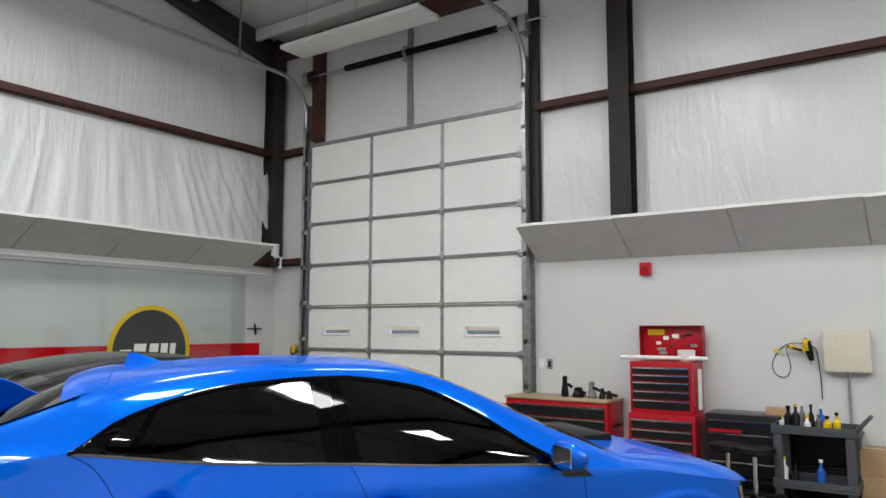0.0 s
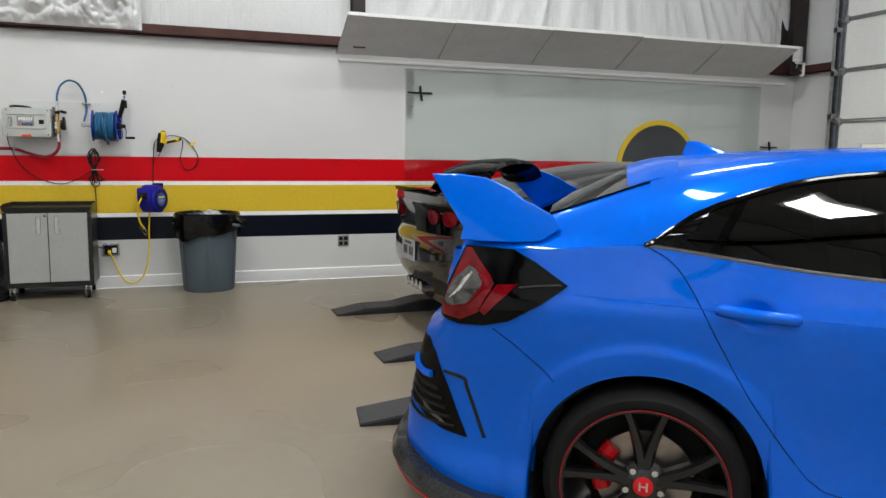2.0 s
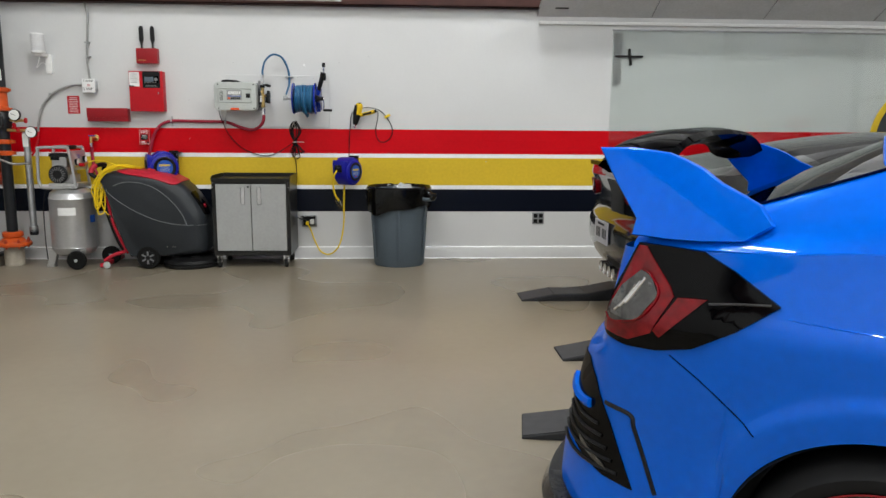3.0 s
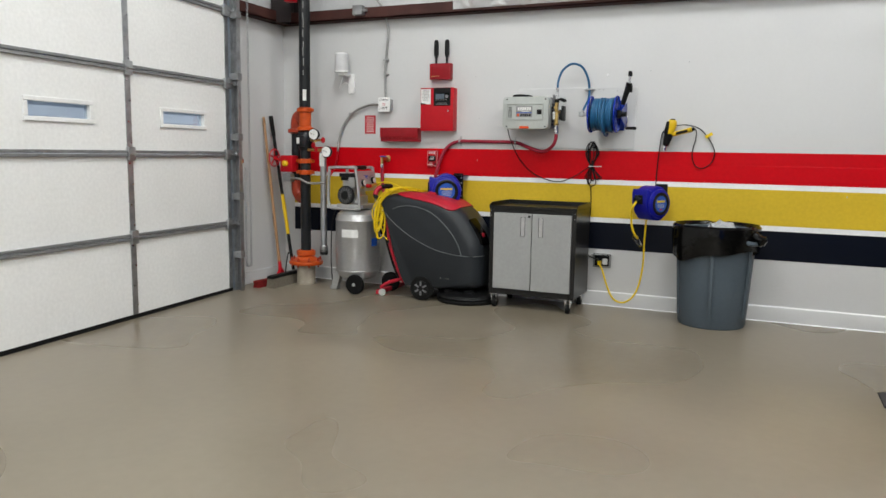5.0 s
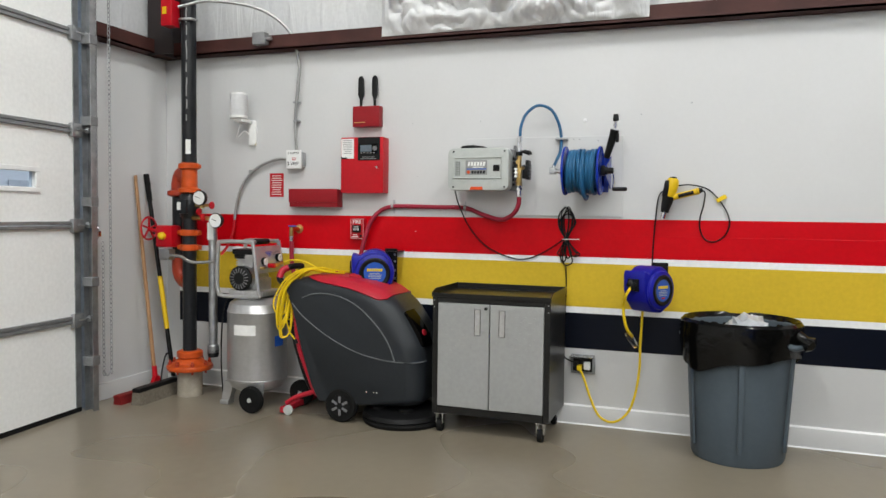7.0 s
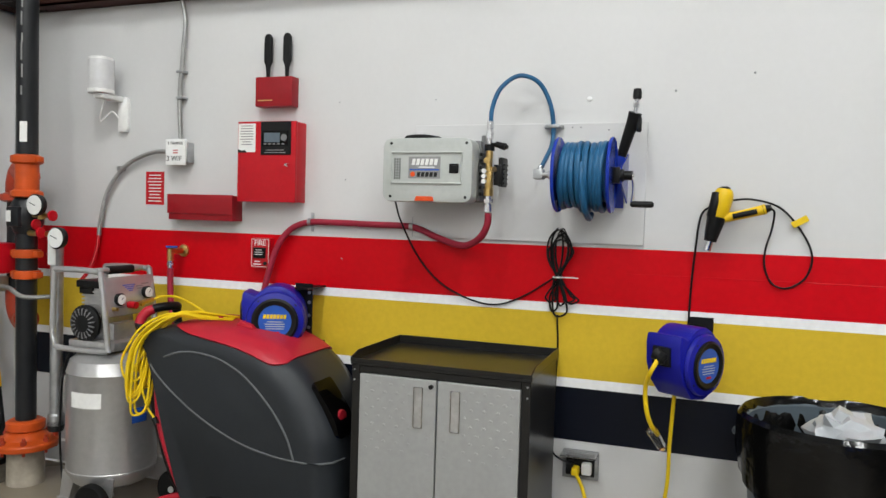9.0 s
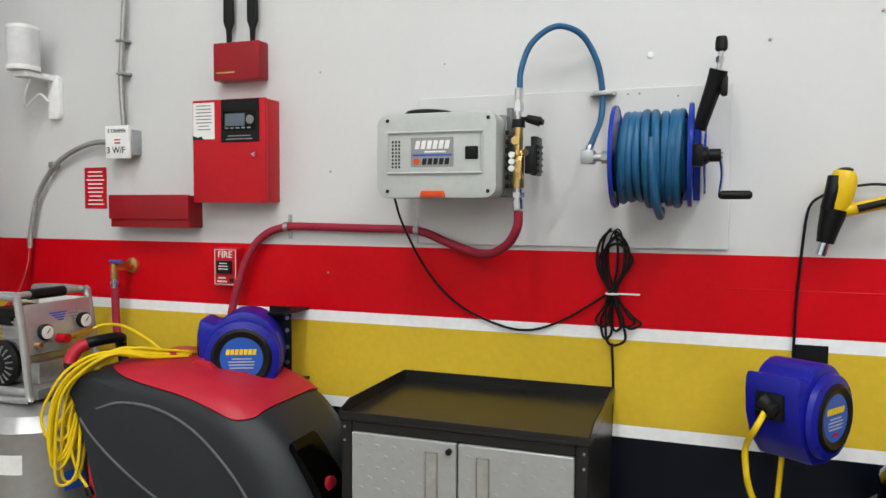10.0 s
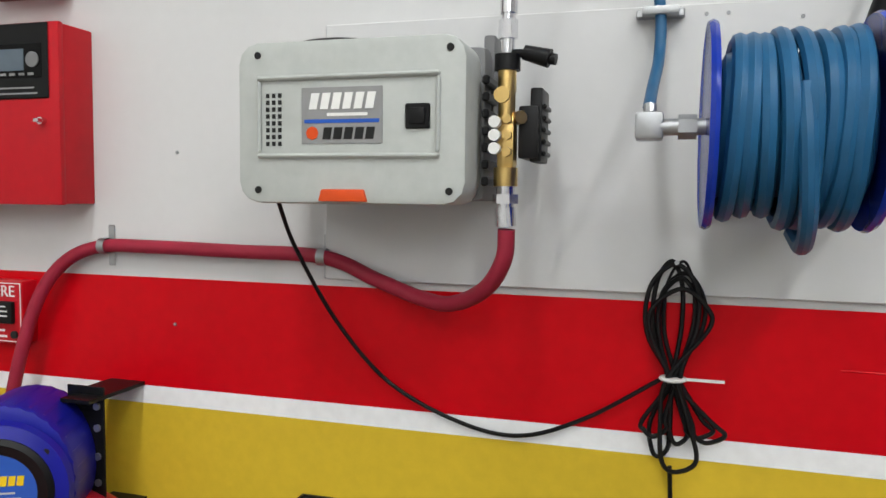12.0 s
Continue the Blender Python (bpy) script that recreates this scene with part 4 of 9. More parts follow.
part("swivel", merge(box_bm((0.215, -0.205, -0.018), (0.262, -0.165, 0.022), 0.006), cyl_bm(0.012, (0.25, -0.17, 0.0), (0.25, -0.1, 0.0), n=14), cyl_bm(0.018, (0.25, -0.145, 0.0), (0.25, -0.12, 0.0), n=6), cyl_bm(0.01, (0.225, -0.185, 0.02), (0.218, -0.185, 0.035), n=10)), M_GALV, hr)
part("hub", merge(lathe_bm([(0.025, 0.1), (0.025, 0.14), (0.018, 0.145), (0.018, 0.175)], "Y", 20, (0.25, 0, 0)), box_bm((0.225, 0.1, -0.03), (0.275, 0.13, 0.03), 0.004)), M_BLACK_PLASTIC, hr)
part("crank", merge(tube_bm([(0.25, 0.172, 0.0), (0.255, 0.18, -0.05), (0.26, 0.175, -0.105)], 0.005, 8), cyl_bm(0.009, (0.25, 0.14, 0), (0.25, 0.18, 0), n=12)), M_CHROME, hr, "bent steel crank")
part("crank_grip", lathe_bm([(0.006, 0.17), (0.012, 0.178), (0.012, 0.25), (0.006, 0.256)], "Y", 14, (0.26, 0, -0.108)), M_BLACK_PLASTIC, hr)

gun = on_wall("spray_lance", -0.45, 1.7, "black and grey spray gun hung upright by the reel", "spray gun")
part("grip", tube_bm([(0.11, 0.0, -0.03), (0.12, 0.018, 0.03), (0.13, 0.037, 0.09), (0.14, 0.05, 0.135)], lambda f: 0.019 + 0.007 * f, 12), M_BLACK_PLASTIC, gun)
part("trigger", box_bm((0.12, 0.055, 0.06), (0.15, 0.075, 0.12), 0.008), M_BLACK_PLASTIC, gun, "black trigger guard")
part("barrel", merge(cyl_bm(0.008, (0.14, 0.05, 0.13), (0.145, 0.055, 0.19), n=12), cyl_bm(0.012, (0.142, 0.052, 0.155), (0.143, 0.053, 0.17), n=6)), M_CHROME, gun)
part("nozzle", lathe_bm([(0.012, 0.185), (0.017, 0.19), (0.017, 0.21), (0.014, 0.226)], "Z", 16, (0.145, 0.055, 0)), M_BLACK_PLASTIC, gun)
part("hook", tube_bm([(0.0, 0.03, 0.13), (0.06, 0.035, 0.12), (0.12, 0.045, 0.11)], 0.006, 8), M_GALV, gun)

# coiled black power cord under the reel
cd = on_wall("power_cord", -0.70, 1.17, "black power cord tied in a loose bundle", "power cord")
part("cord", tube_bm([(0.15, -0.70, 0.3), (0.1, -0.69, 0.21), (0.03, -0.635, 0.06), (0.015, -0.53, -0.055), (0.012, -0.39, -0.12), (0.012, -0.27, -0.135), (0.012, -0.15, -0.09), (0.02, -0.02, -0.005)], 0.004, 8), M_BLACK_PLASTIC, cd)
rnd = random.Random(17)
for k in range(6):
    w = 0.024 + 0.004 * k + rnd.uniform(-0.006, 0.006)
    x = 0.01 + 0.005 * k
    o = rnd.uniform(-0.012, 0.012)
    hi = 0.205 - rnd.uniform(0, 0.05) * (k > 1)
    lo = -0.165 + rnd.uniform(0, 0.06)
    sk = (-0.02, 0.012, 0.045, -0.03, 0.06, 0.01)[k]
    part("loop", tube_bm([(x, rnd.uniform(-0.01, 0.01), 0.0), (x, -w + o, 0.08), (x, -w * 0.9 + o, hi * 0.8), (x, 0.004 + o, hi), (x, w * 0.95 + o, hi * 0.8), (x, w + o, 0.09), (x + 0.004, rnd.uniform(-0.012, 0.012), 0.0), (x, -w * 0.6 + sk, -0.08), (x, -w * 0.5 + sk, lo * 0.9), (x, sk, lo), (x, w * 0.7 + sk, lo * 0.85), (x, w * 0.4 + sk * 0.8, -0.07), (x, rnd.uniform(-0.01, 0.01), 0.0)], 0.0042, 7, k=6), M_BLACK_PLASTIC, cd)
part("cable_tie", merge(lathe_bm([(0.022, -0.003), (0.024, 0.0), (0.022, 0.003)], "Z", 16, (0.03, 0, 0)), box_bm((0.03, 0.02, -0.002), (0.032, 0.085, 0.003))), M_PAPER, cd, "white cable tie")
part("cord_down", tube_bm([(0.02, 0.0, -0.16), (0.012, 0.005, -0.3), (0.012, 0.0, -0.5), (0.014, -0.002, -0.7), (0.03, 0.005, -0.745), (0.05, 0.05, -0.765), (0.045, 0.1, -0.77)], 0.004, 8), M_BLACK_PLASTIC, cd)
part("hook", cyl_bm(0.004, (0, 0, 0.2), (0.05, 0, 0.205), n=8), M_GALV, cd)


# ---------------------------------------------------------------- retractable reels
def retractable_reel(m, label):
    """Closed reel case; local x leaves the face, local -y is the outlet side."""
    t = thing("retractable_reel", m, label, "cord reel", "retractable reels")
    out = [(0.105 * math.cos(a), 0.125 * math.sin(a)) for a in [radians(v) for v in range(-80, 140, 12)]]
    out += [(-0.118, 0.105), (-0.124, 0.065), (-0.12, 0.0), (-0.098, -0.06), (-0.05, -0.115)]
    part("case", prism_bm(out, "X", -0.085, 0.055, 0.014), M_BLUE_PLASTIC, t)
    part("case_ring", lathe_bm([(0.098, 0.05), (0.104, 0.06), (0.1, 0.072), (0.08, 0.078), (0.078, 0.05)], "X", 40), M_BLUE_PLASTIC, t)
    part("black_ring", lathe_bm([(0.08, 0.05), (0.082, 0.08), (0.074, 0.084), (0.058, 0.08), (0.056, 0.05)], "X", 40), M_BLACK_PLASTIC, t)
    fc = part("face_label", cyl_bm(0.06, (0.05, 0, 0), (0.079, 0, 0), n=40), M_REEL_BLUE, t, "round blue label with yellow mark")
    for k in range(7):
        y = -0.042 + k * 0.0118
        part("mark", prism_bm([(y, 0.010), (y + 0.0095, 0.010), (y + 0.0115, 0.025), (y + 0.002, 0.025)], "X", 0.079, 0.0798), M_YELLOW_CORD, fc)
    label_bars(fc, 0.079, -0.04, 0.04, -0.03, 0.003, 4, M_LIGHT_GREY, 0.35, 21, "mark")
    part("mark", box_bm((0.079, -0.012, -0.044), (0.0796, 0.016, -0.036)), M_FIRE_RED, fc)
    part("outlet", merge(box_bm((-0.05, -0.132, -0.005), (0.02, -0.11, 0.06), 0.006)), M_BLACK_PLASTIC, t, "black outlet guide")
    for a in (40, 130, 220, 310):
        part("screw", cyl_bm(0.005, (0.07, 0.09 * math.cos(radians(a)), 0.09 * math.sin(radians(a))), (0.075, 0.09 * math.cos(radians(a)), 0.09 * math.sin(radians(a))), n=8), M_INK, t)
    return t


R1 = pose(-8.636, -1.925, 0.93, 0, 0, 25) @ Matrix.Scale(1.24, 4)
ra = retractable_reel(R1, "blue retractable hose reel on a black wall bracket")
part("bracket", moved(merge(box_bm((-8.745, -1.90, 0.79), (-8.74, -1.81, 1.085), 0.001, 1), box_bm((XW + 0.001, -1.90, 1.06), (-8.745, -1.81, 1.068)), box_bm((XW + 0.001, -1.90, 0.80), (-8.745, -1.81, 0.808)), box_bm((-8.74, -1.88, 1.06), (-8.70, -1.81, 1.068))), R1.inverted()), M_BLACK_PLASTIC, ra, "black steel bracket")
for z in (0.83, 0.885, 0.94, 1.0, 1.045):
    part("bolt", moved(cyl_bm(0.008, (-8.74, -1.825, z), (-8.736, -1.825, z), n=8), R1.inverted()), M_GALV, ra)
R2 = pose(-8.655, -0.165, 0.895, 0, 0, 56) @ Matrix.Scale(1.1, 4)
rb2 = retractable_reel(R2, "blue retractable cord reel with yellow cord")
part("bracket", moved(merge(box_bm((XW + 0.002, -0.17, 0.82), (XW + 0.007, -0.08, 1.04), 0.001, 1), box_bm((XW + 0.007, -0.155, 0.85), (-8.70, -0.095, 0.99), 0.004)), R2.inverted()), M_BLACK_PLASTIC, rb2)
out2 = R2 @ Vector((-0.015, -0.132, 0.028))
part("grommet", moved(lathe_bm([(0.012, -0.03), (0.024, -0.02), (0.02, 0.0), (0.028, 0.02)], "Z", 16), R2.inverted() @ Matrix.Translation(out2) @ pose(0, 0, 0, 60, 0, -34)), M_BLACK_PLASTIC, rb2, "black rubber grommet")
part("cord", moved(tube_bm([out2, (out2.x + 0.02, out2.y - 0.03, 0.87), (-8.58, -0.31, 0.80), (-8.59, -0.305, 0.72), (-8.61, -0.29, 0.66), (-8.65, -0.265, 0.61)], 0.0085, 10), R2.inverted()), M_YELLOW_CORD, rb2, "yellow extension cord")
part("connector", moved(cyl_bm(0.022, (-8.63, -0.285, 0.63), (-8.68, -0.245, 0.55), 0.017, n=16), R2.inverted()), M_CLEAR, rb2, "clear plug connector")
part("tail", moved(tube_bm([(-8.69, -0.21, 0.77), (-8.70, -0.215, 0.68), (-8.72, -0.222, 0.55), (-8.74, -0.225, 0.40), (-8.75, -0.25, 0.23), (-8.75, -0.295, 0.12), (-8.76, -0.375, 0.06), (-8.77, -0.46, 0.085), (-8.79, -0.52, 0.19), (-8.805, -0.565, 0.31), (-8.81, -0.595, 0.365)], 0.0075, 10), R2.inverted()), M_YELLOW_CORD, rb2, "yellow extension cord hanging in a loop")

ol = on_wall("wall_outlet", -0.58, 0.385, "wall outlet with open clear cover and plugs", "outlet", "wall outlets")
part("box", box_bm((0, -0.075, -0.06), (0.02, 0.075, 0.06), 0.004), M_GALV_DARK, ol)
part("face", box_bm((0.02, -0.06, -0.045), (0.024, 0.06, 0.045), 0.003, 1), M_BLACK_PLASTIC, ol)
part("cover", box_bm((0.02, -0.075, 0.05), (0.1, 0.075, 0.056), 0.003, 1), M_CLEAR, ol, "raised clear cover")
part("plug", box_bm((0.024, -0.03, -0.035), (0.07, 0.0, 0.0), 0.008), M_YELLOW_CORD, ol, "yellow plug")
part("plug", box_bm((0.024, -0.05, -0.02), (0.065, -0.025, 0.02), 0.008), M_BLACK_PLASTIC, ol, "black plug")
part("plug", box_bm((0.024, 0.01, -0.03), (0.06, 0.05, 0.02), 0.008), M_PAPER, ol, "white plug")
ol = on_wall("wall_outlet", 1.745, 0.41, "grey double outlet plate on the white wall", "outlet", "wall outlets")
part("plate", box_bm((0, -0.06, -0.06), (0.008, 0.06, 0.06), 0.003, 1), M_GALV_DARK, ol)
for y in (-0.027, 0.027):
    for z in (-0.027, 0.027):
        part("socket", box_bm((0.008, y - 0.02, z - 0.02), (0.011, y + 0.02, z + 0.02), 0.003, 1), M_BLACK_PLASTIC, ol)

# ---------------------------------------------------------------- heat guns
def heat_gun(m, label):
    t = thing("heat_gun", m, label, "heat gun", "heat guns")
    part("body", tube_bm([(0.07, -0.002, 0.088), (0.07, -0.006, 0.06), (0.07, -0.02, 0.0), (0.07, -0.032, -0.045)], lambda f: 0.026 + 0.012 * math.sin(math.pi * min(1, f * 1.1)), 16), M_YELLOW_PLASTIC, t)
    part("rear_vent", tube_bm([(0.082, -0.028, 0.07), (0.09, -0.035, 0.03), (0.085, -0.045, -0.02)], 0.02, 12), M_BLACK_PLASTIC, t, "black side vent")
    part("top_cap", lathe_bm([(0.02, 0.084), (0.021, 0.092), (0.012, 0.097)], "Z", 16, (0.07, -0.002, 0)), M_BLACK_PLASTIC, t)
    part("front_cap", tube_bm([(0.07, -0.026, -0.02), (0.07, -0.038, -0.07), (0.07, -0.047, -0.115)], lambda f: 0.036 - 0.013 * f, 16), M_BLACK_PLASTIC, t, "black front cap")
    part("nozzle", cyl_bm(0.014, (0.07, -0.047, -0.11), (0.07, -0.057, -0.15), n=16), M_CHROME, t, "steel nozzle")
    part("handle", tube_bm([(0.07, -0.01, -0.025), (0.07, 0.04, -0.015), (0.07, 0.09, -0.002), (0.07, 0.145, 0.014)], lambda f: 0.02 - 0.003 * math.sin(math.pi * f), 12), M_YELLOW_PLASTIC, t)
    part("grip", tube_bm([(0.085, 0.03, -0.018), (0.085, 0.075, -0.006), (0.085, 0.115, 0.004)], 0.0105, 10), M_BLACK_PLASTIC, t, "black rubber grip")
    part("handle_end", tube_bm([(0.07, 0.135, 0.011), (0.07, 0.165, 0.02)], lambda f: 0.02 - 0.009 * f, 12), M_BLACK_PLASTIC, t)
    part("cord", tube_bm([(0.07, 0.16, 0.018), (0.05, 0.178, 0.0), (0.02, 0.172, -0.07), (0.012, 0.155, -0.14), (0.012, 0.155, -0.21), (0.012, 0.185, -0.272), (0.012, 0.24, -0.285), (0.012, 0.30, -0.24), (0.012, 0.318, -0.16), (0.012, 0.28, -0.07), (0.02, 0.2, 0.02), (0.03, 0.1, 0.05), (0.03, 0.02, 0.045)], 0.004, 8), M_BLACK_PLASTIC, t)
    part("tag", moved(box_bm((-0.002, -0.03, -0.012), (0.002, 0.03, 0.012)), pose(0.02, 0.27, -0.03, 30, 0, 0)), M_YELLOW_CORD, t, "black and yellow cord tag")
    part("lead", tube_bm([(0.03, 0.0, 0.045), (0.02, -0.05, 0.02), (0.014, -0.085, -0.02), (0.012, -0.1, -0.15), (0.012, -0.11, -0.3), (0.012, -0.115, -0.48)], 0.004, 8), M_BLACK_PLASTIC, t)
    part("hook", cyl_bm(0.004, (0, -0.002, 0.075), (0.06, -0.002, 0.075), n=8), M_GALV, t)
    return t


heat_gun(pose(XW, -0.06, 1.46), "yellow and black heat gun hung on the wall")

# marks and screws on the wall board
for y, z, r in ((-0.60, 1.915, 0.011), (-1.28, 1.93, 0.004), (-1.72, 1.57, 0.004), (-1.76, 1.93, 0.004), (-1.73, 1.2, 0.004), (0.03, 2.0, 0.005), (-0.26, 1.94, 0.005), (1.2, 0.985, 0.006)):
    s = on_wall("wall_screw", y, z, "small painted screw cap on the white wall", "screw", "wall screw caps")
    part("cap", lathe_bm([(r, 0.002), (r * 0.8, 0.005), (r * 0.3, 0.006)], "X", 12), M_STRIPE_WHITE if r > 0.01 else M_GALV, s)


# ---------------------------------------------------------------- rolling cabinet
cab = thing("tool_cabinet", pose(-8.61, -1.055, 0), "grey two-door steel cabinet with charcoal top on casters", "cabinet")
CX, CY = 0.24, 0.36
for y in (-CY, CY - 0.035):
    part("side_panel", box_bm((-CX, y, 0.115), (CX, y + 0.035, 0.82), 0.003, 1), M_CAB_DARK, cab, "charcoal steel side")
part("back_panel", box_bm((-CX, -CY + 0.035, 0.16), (-CX + 0.01, CY - 0.035, 0.82)), M_CAB_DARK, cab)
part("bottom_panel", box_bm((-CX, -CY + 0.035, 0.115), (CX, CY - 0.035, 0.16), 0.003, 1), M_CAB_DARK, cab)
part("top_rail", box_bm((-CX + 0.01, -CY + 0.035, 0.79), (CX, CY - 0.035, 0.82), 0.003, 1), M_CAB_DARK, cab)
top = part("top_tray", box_bm((-CX - 0.005, -CY - 0.005, 0.82), (CX + 0.005, CY + 0.005, 0.832), 0.002, 1), M_CAB_DARK, cab, "charcoal steel top with raised rim")
part("rim", box_bm((-CX - 0.005, -CY - 0.005, 0.832), (-CX, CY + 0.005, 0.868)), M_CAB_DARK, top)
part("rim", box_bm((CX, -CY, 0.832), (CX + 0.005, CY, 0.846)), M_CAB_DARK, top)
for y in (-CY - 0.005, CY):
    part("rim", prism_bm([(-CX, 0.832), (CX + 0.005, 0.832), (CX + 0.005, 0.848), (CX - 0.06, 0.868), (-CX, 0.868)], "Y", y, y + 0.005), M_CAB_DARK, top)
for y0, y1, hy in ((-CY + 0.037, -0.003, -0.075), (0.003, CY - 0.037, 0.075)):
    dr = part("door", box_bm((CX - 0.02, y0, 0.162), (CX + 0.006, y1, 0.788), 0.003, 1), M_CAB_GREY, cab, "grey steel door with embossed pattern")
    part("handle", merge(*[box_bm(a, b, 0.002, 1) for a, b in (((CX + 0.006, hy - 0.02, 0.60), (CX + 0.012, hy - 0.015, 0.76)), ((CX + 0.006, hy + 0.015, 0.60), (CX + 0.012, hy + 0.02, 0.76)), ((CX + 0.006, hy - 0.015, 0.755), (CX + 0.012, hy + 0.015, 0.76)), ((CX + 0.006, hy - 0.015, 0.60), (CX + 0.012, hy + 0.015, 0.605)))]), M_CHROME, dr)
    part("recess", box_bm((CX + 0.006, hy - 0.015, 0.605), (CX + 0.0075, hy + 0.015, 0.755)), M_ALU, dr)
    studs = bmesh.new()
    for r in range(9):
        for c in range(6):
            y = y0 + 0.03 + c * 0.052 + (0.026 if r % 2 else 0)
            if y > y1 - 0.02 or abs(y - hy) < 0.032:
                continue
            m = pose(CX + 0.006, y, 0.50 + r * 0.032, 0, 90, 0) @ Matrix.Diagonal((0.006, 0.009, 0.0022, 1))
            bmesh.ops.create_icosphere(studs, subdivisions=1, radius=1, matrix=m)
    tagged(part("embossing", studs, M_CAB_GREY, dr), kind="stuff")
part("lock", cyl_bm(0.009, (CX + 0.006, -0.022, 0.765), (CX + 0.016, -0.022, 0.765), n=14), M_BLACK_PLASTIC, cab)
for y in (-CY + 0.05, CY - 0.05):
    for x in (-CX + 0.05, CX - 0.03):
        c = part("caster", merge(box_bm((x - 0.02, y - 0.022, 0.05), (x + 0.03, y - 0.017, 0.115)), box_bm((x - 0.02, y + 0.017, 0.05), (x + 0.03, y + 0.022, 0.115)), box_bm((x - 0.03, y - 0.03, 0.11), (x + 0.035, y + 0.03, 0.115))), M_CHROME, cab)
        part("wheel", lathe_bm([(0.012, y - 0.016), (0.036, y - 0.015), (0.038, y), (0.036, y + 0.015), (0.012, y + 0.016)], "Y", 24, (x + 0.01, 0, 0.038)), M_RUBBER, c)
for z in (0.80, 0.76):
    for y in (-CY + 0.012, CY - 0.012):
        part("rivet", cyl_bm(0.004, (CX, y, z), (CX + 0.003, y, z), n=8), M_GALV, cab)


# ---------------------------------------------------------------- floor scrubber
def pillow_bm(profile, widths, insets, axis_x=0.0):
    """Side profile in y, z carried across x with rounded shoulders."""
    cy = sum(p[0] for p in profile) / len(profile)
    cz = sum(p[1] for p in profile) / len(profile)
    bm = bmesh.new()
    rings = []
    for w, k in zip(widths, insets):
        rings.append([bm.verts.new((axis_x + w, cy + (y - cy) * k, cz + (z - cz) * k)) for y, z in profile])
    n = len(profile)
    for a, b in zip(rings, rings[1:]):
        for i in range(n):
            bm.faces.new((a[i], a[(i + 1) % n], b[(i + 1) % n], b[i]))
    bm.faces.new(rings[0][::-1])
    bm.faces.new(rings[-1])
    return bm


def curve2d(pts, k=6):
    return [(p.x, p.y) for p in smooth_path([(a, b, 0) for a, b in pts], k)]


sc = thing("floor_scrubber", pose(-8.575, -1.93, 0), "charcoal walk-behind floor scrubber with red lid", "floor scrubber")
SC_C = Vector((-0.02, 0.42))
SC_SEAM = curve2d([(-0.455, 0.775), (-0.40, 0.70), (-0.296, 0.614), (-0.15, 0.525), (0.021, 0.453), (0.172, 0.42), (0.293, 0.41), (0.45, 0.41)], 4)
SC_TOP = curve2d([(0.45, 0.41), (0.44, 0.50), (0.405, 0.575), (0.36, 0.65), (0.315, 0.713), (0.26, 0.772), (0.19, 0.822), (0.10, 0.862), (-0.06, 0.898), (-0.28, 0.914), (-0.42, 0.895), (-0.478, 0.84), (-0.455, 0.775)], 5)


def side_point(p, inset, turn, half=0.25, rw=0.13, out=0.0):
    """Point on the rounded shoulder: turn 0 on the flat side, 90 on the outline."""
    q = Vector(p)
    d = (SC_C - q).normalized()
    q = q + d * (inset * (1 - math.sin(radians(turn))) - out)
    return half - rw * (1 - math.cos(radians(turn))) + out * math.cos(radians(turn)), q.x, q.y


def moulded_bm(profile, insets):
    bm = bmesh.new()
    rings = [[bm.verts.new(side_point(p, i, a)) for p, i in zip(profile, insets)] for a in (0, 15, 30, 45, 60, 75, 90)]
    rings += [[bm.verts.new((-v[0], v[1], v[2])) for v in [side_point(p, i, a) for p, i in zip(profile, insets)]] for a in (90, 60, 30, 0)]
    n = len(profile)
    for r, q in zip(rings, rings[1:]):
        for i in range(n):
            bm.faces.new((r[i], r[(i + 1) % n], q[(i + 1) % n], q[i]))
    bm.faces.new(rings[0][::-1])
    bm.faces.new(rings[-1])
    return bm


top_in = [0.10 + 0.035 * math.sin(math.pi * min(1, max(0, (z - 0.41) / 0.5))) if y > -0.3 else max(0.0, 0.10 * (y + 0.478) / 0.178) for y, z in SC_TOP]
part("upper_tank", moulded_bm(SC_TOP + SC_SEAM[1:-1], top_in + [0.0] * (len(SC_SEAM) - 2)), M_SCRUB, sc)
low_out = curve2d([(-0.25, 0.10), (0.1, 0.105), (0.38, 0.125), (0.445, 0.16)]) + [(0.455, 0.25), (0.452, 0.33)]
rear = [(-0.44, 0.70), (-0.38, 0.45), (-0.30, 0.2)]
part("lower_tank", moulded_bm(low_out + SC_SEAM[::-1] + rear, [0.03 + 0.07 * max(0, min(1, (y - 0.1) / 0.3)) for y, z in low_out] + [0.10] + [0.0] * (len(SC_SEAM) - 1) + [0.02] * 3), M_SCRUB, sc)


